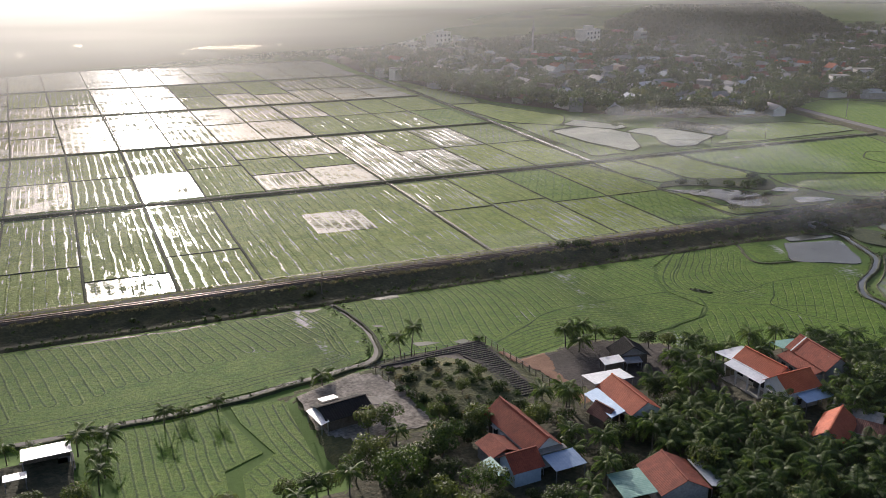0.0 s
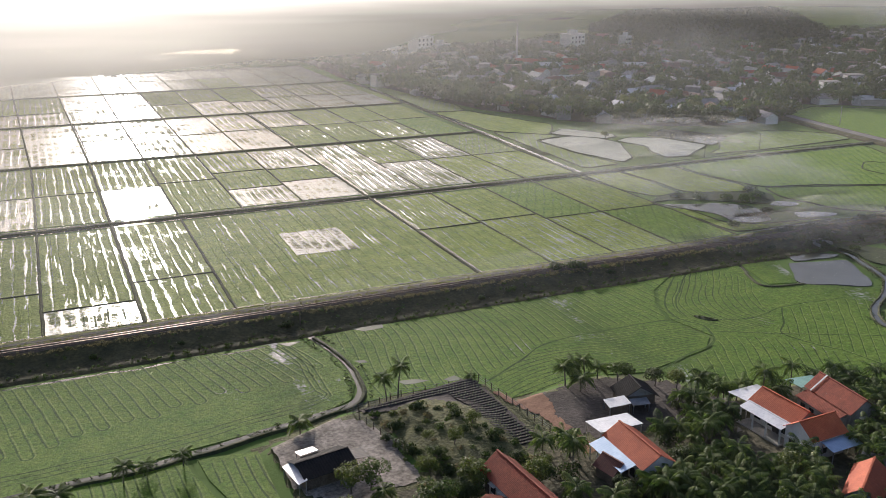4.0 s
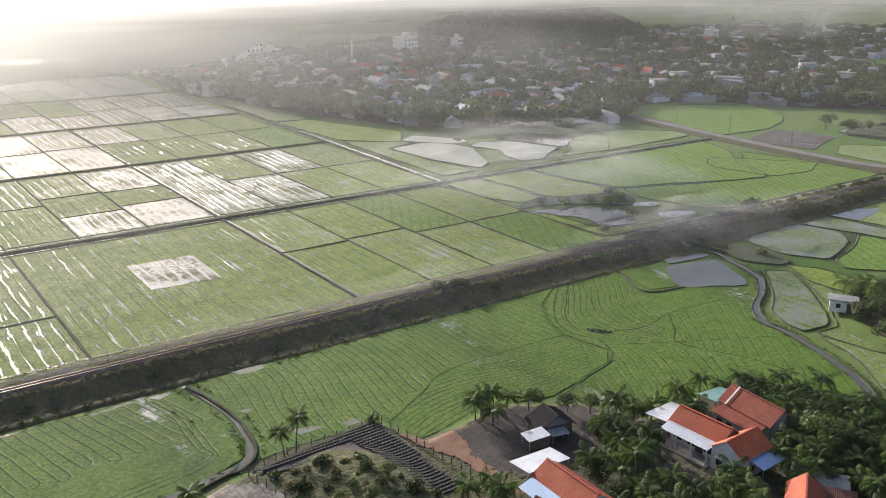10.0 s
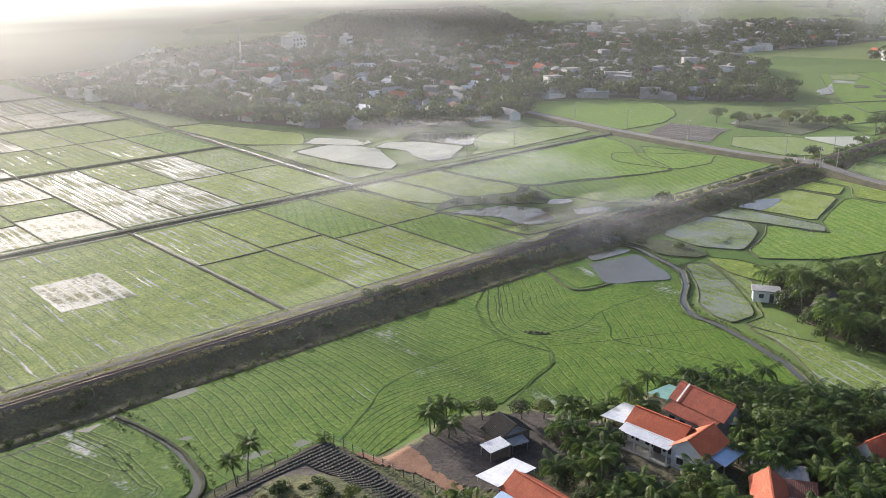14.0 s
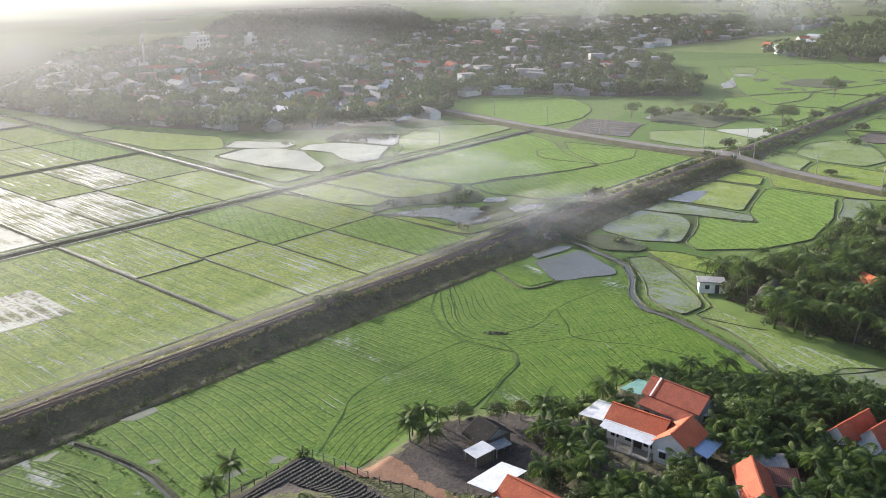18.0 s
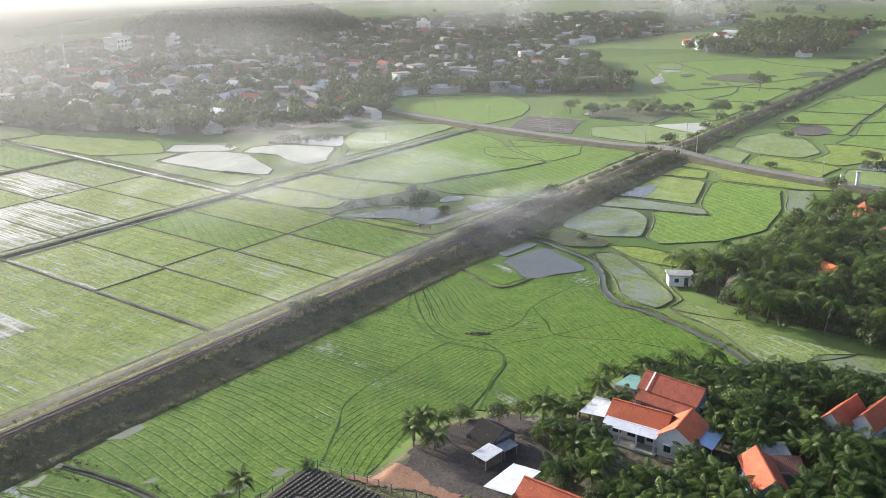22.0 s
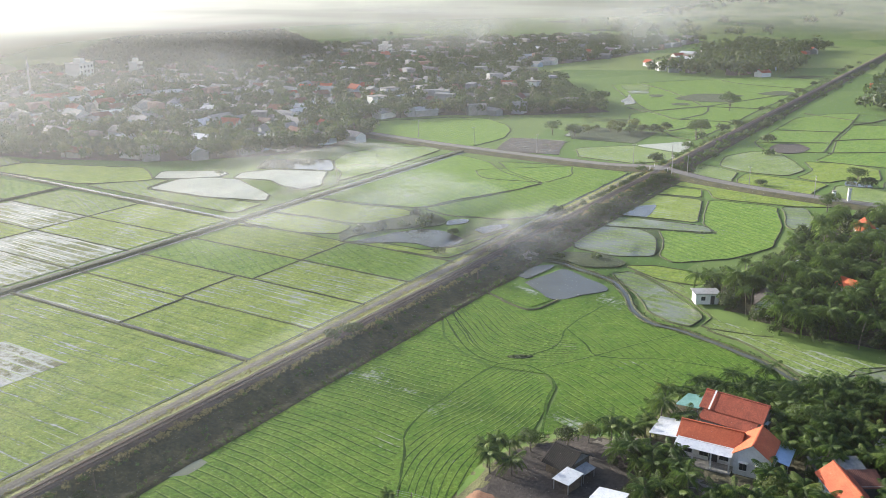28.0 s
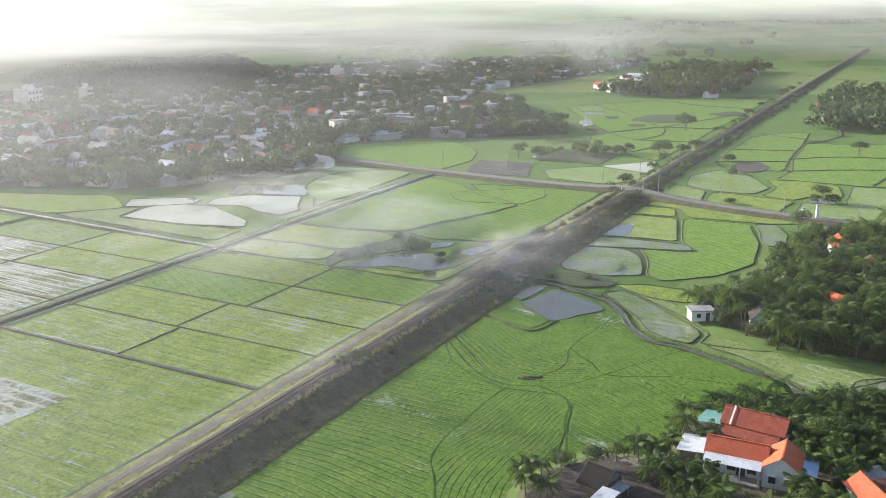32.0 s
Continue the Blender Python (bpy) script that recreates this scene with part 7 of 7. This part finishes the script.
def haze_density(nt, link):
    """Distance haze put in: clear over the hamlet, thicker outward, thickest to the north."""
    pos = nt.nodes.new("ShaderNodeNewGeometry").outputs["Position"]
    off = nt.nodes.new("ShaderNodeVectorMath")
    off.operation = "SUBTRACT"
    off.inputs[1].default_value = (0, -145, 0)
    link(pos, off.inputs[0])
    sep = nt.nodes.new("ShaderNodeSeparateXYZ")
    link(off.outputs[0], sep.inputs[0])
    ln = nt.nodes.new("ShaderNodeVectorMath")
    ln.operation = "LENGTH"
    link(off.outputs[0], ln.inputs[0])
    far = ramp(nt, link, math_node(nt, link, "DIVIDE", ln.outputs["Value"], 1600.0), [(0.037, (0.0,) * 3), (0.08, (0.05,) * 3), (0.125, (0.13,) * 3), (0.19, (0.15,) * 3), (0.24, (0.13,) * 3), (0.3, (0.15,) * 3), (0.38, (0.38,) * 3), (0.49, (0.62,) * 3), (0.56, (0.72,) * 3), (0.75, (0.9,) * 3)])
    # extra density to the north stands for the sun's glare
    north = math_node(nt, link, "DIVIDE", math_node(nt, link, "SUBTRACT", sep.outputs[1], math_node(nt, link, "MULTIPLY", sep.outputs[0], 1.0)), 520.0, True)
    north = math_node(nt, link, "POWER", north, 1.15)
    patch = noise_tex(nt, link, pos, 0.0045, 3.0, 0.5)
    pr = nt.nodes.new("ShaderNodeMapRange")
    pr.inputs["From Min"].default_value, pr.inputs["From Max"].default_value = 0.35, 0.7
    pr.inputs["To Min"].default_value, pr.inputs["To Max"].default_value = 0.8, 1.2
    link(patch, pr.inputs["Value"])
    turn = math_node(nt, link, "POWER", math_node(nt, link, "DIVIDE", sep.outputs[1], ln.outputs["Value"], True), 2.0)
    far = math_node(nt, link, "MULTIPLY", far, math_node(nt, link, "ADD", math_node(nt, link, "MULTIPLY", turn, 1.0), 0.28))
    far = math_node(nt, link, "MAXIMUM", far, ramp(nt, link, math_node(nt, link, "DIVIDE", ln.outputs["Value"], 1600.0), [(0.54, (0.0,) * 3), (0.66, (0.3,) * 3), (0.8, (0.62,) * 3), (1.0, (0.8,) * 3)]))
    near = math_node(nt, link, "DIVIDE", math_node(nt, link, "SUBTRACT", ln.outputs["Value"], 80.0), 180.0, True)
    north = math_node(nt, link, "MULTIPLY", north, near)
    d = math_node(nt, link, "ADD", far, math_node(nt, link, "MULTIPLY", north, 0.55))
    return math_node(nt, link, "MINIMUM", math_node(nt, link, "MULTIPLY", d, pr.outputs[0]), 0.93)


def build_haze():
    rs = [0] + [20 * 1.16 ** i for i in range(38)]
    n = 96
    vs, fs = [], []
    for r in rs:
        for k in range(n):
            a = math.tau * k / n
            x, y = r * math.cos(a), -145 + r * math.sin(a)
            # the rim rises so that the shell also whitens the horizon sky
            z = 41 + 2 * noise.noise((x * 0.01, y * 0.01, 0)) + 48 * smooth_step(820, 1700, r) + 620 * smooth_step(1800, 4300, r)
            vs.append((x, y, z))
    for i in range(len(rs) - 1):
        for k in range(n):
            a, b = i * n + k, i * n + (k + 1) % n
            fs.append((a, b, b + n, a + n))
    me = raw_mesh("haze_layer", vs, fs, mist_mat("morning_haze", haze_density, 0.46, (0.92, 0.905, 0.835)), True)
    tagged(new("haze_layer", me), "thin shell that stands for morning haze, whiter with distance", "haze", "", "stuff")


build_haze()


def wisp_density(amount, scale, seed, thin):
    def build(nt, link):
        tc = nt.nodes.new("ShaderNodeTexCoord").outputs["Object"]
        pos = nt.nodes.new("ShaderNodeNewGeometry").outputs["Position"]
        ln = nt.nodes.new("ShaderNodeVectorMath")
        ln.operation = "LENGTH"
        link(tc, ln.inputs[0])
        fall = math_node(nt, link, "SUBTRACT", 1.0, ln.outputs["Value"], True)
        fall = math_node(nt, link, "POWER", fall, 1.1)
        sh = nt.nodes.new("ShaderNodeVectorMath")
        sh.inputs[1].default_value = (seed * 37.0, seed * 91.0, 0)
        link(pos, sh.inputs[0])
        f = noise_tex(nt, link, sh.outputs[0], scale, 6.0, 0.62)
        r = nt.nodes.new("ShaderNodeMapRange")
        r.inputs["From Min"].default_value, r.inputs["From Max"].default_value = thin, thin + 0.3
        link(f, r.inputs["Value"])
        return math_node(nt, link, "MULTIPLY", math_node(nt, link, "MULTIPLY", fall, r.outputs[0]), amount)
    return build


def wisp(x, y, z, rx, ry, rz, turn, amount, scale, seed, label="drifting wisp of white morning mist", thin=0.4):
    """A low dome of vapour that thins out to its rim."""
    vs, fs, n, m = [], [], 40, 12
    for i in range(m + 1):
        r = i / m
        for k in range(n):
            a = math.tau * k / n
            vs.append((r * math.cos(a), r * math.sin(a), (1 - r * r) * 0.5 + 0.12 * noise.noise((r * math.cos(a) * 3, r * math.sin(a) * 3, seed))))
    for i in range(m):
        for k in range(n):
            a, b = i * n + k, i * n + (k + 1) % n
            fs.append((a, b, b + n, a + n))
    ob = new("mist_wisp", raw_mesh("mist_wisp", vs, fs, mist_mat("mist_wisp", wisp_density(amount, scale, seed, thin)), True))
    ob.matrix_basis = pose(x, y, z, 0, 0, turn) @ Matrix.Diagonal((rx, ry, rz, 1))
    return tagged(ob, label, "mist", "", "stuff")


wisp(208, 54.4, 5, 75, 52, 16, 20, 0.8, 0.035, 1, "wisp of mist drifting over the marsh and rice")
wisp(187.2, 70.5, 9, 90, 40, 12, 40, 0.7, 0.03, 2, "wisp of mist drifting over the rice plots")
wisp(166.7, -11.6, 4, 80, 14, 9, 0, 0.22, 0.05, 3, "faint mist along the railway bank")
wisp(224.9, -28.1, 4, 55, 32, 10, 0, 0.3, 0.045, 4, "faint mist over the flooded plots")
wisp(5.5, 284.3, 12, 130, 170, 30, 0, 1.0, 0.014, 5, "bank of mist at the edge of the flooded fields")


def plume(x, y, wide, high, turn, amount, scale, seed, label, lean=0.4):
    """Rising vapour: bowed upright veils that cross one another and thin out to their rims."""
    vs, fs, n, m = [], [], 22, 14
    for k in range(2):
        o, a = len(vs), 0.5 * k - 0.25
        for j in range(m + 1):
            for i in range(n + 1):
                u, v = 2 * i / n - 1, j / m
                w = u * (0.55 + 0.45 * v)
                b = 0.4 * (k - 0.5) + 0.2 * u * u + 0.06 * noise.noise((u, v, seed + k))
                vs.append((w * math.cos(a) - b * math.sin(a) + lean * v * v, w * math.sin(a) + b * math.cos(a), 2 * v - 1))
        fs += [(o + j * (n + 1) + i, o + j * (n + 1) + i + 1, o + (j + 1) * (n + 1) + i + 1, o + (j + 1) * (n + 1) + i) for j in range(m) for i in range(n)]
    ob = new("smoke_plume", raw_mesh("smoke_plume", vs, fs, mist_mat("smoke_plume", wisp_density(amount, scale, seed, 0.38), 0.0), True))
    ob.matrix_basis = pose(x, y, high * 0.42, 0, 0, turn) @ Matrix.Diagonal((wide, wide, high / 2, 1))
    return tagged(ob, label, "mist", "", "stuff")


plume(668, 350, 70, 58, -55, 0.6, 0.016, 6, "white smoke rising over the far side of the town")
plume(742, 318, 60, 50, -55, 0.5, 0.018, 7, "white smoke rising from the town", 0.6)
plume(800, 158, 70, 62, -65, 0.6, 0.015, 8, "white smoke over the far hamlet")
plume(905, 240, 90, 56, -60, 0.45, 0.012, 10.5, "pale smoke rising beyond the town")
plume(452, 345, 60, 34, -55, 0.28, 0.02, 14.5, "thin mist drifting over the roofs of the town", -0.5)
for k in range(2):
    wisp(206 + 8 * k, 40 + 20 * k, 5 + 9 * k, 60 - 15 * k, 42 - 10 * k, 9, 30 * k, 0.8, 0.045, 12 + k, "mist rising from the marsh beside the railway", 0.38)
for k in range(2):
    wisp(200 + 6 * k, -10, 3 + 4 * k, 42 - 8 * k, 17 - 3 * k, 7, 5 * k, 0.5, 0.05, 17 + k, "mist drifting across the railway bank", 0.36)
wisp(100.3, -13.6, 4, 75, 13, 7, 0, 0.14, 0.045, 21, "faint mist lying along the railway bank", 0.3)
wisp(61.5, 27.9, 9, 50, 34, 12, 30, 0.22, 0.035, 22, "thin wisp of mist over the rice", 0.36)
wisp(288.3, 258.9, 14, 150, 120, 22, 20, 0.3, 0.02, 10, "thin mist between the trees of the town")
# added veil: its white brightens the pale fields behind the town
wisp(300, 740, 16, 330, 150, 40, -25, 1.0, 0.006, 31, "added veil of mist that brightens the far fields", 0.2)
wisp(-12, 60, 8, 60, 70, 20, 20, 0.5, 0.03, 33, "mist drifting in over the flooded plots", 0.34)
wisp(40.8, -6, 10, 40, 32, 12, 20, 0.15, 0.04, 11, "thin wisp of mist near the railway")
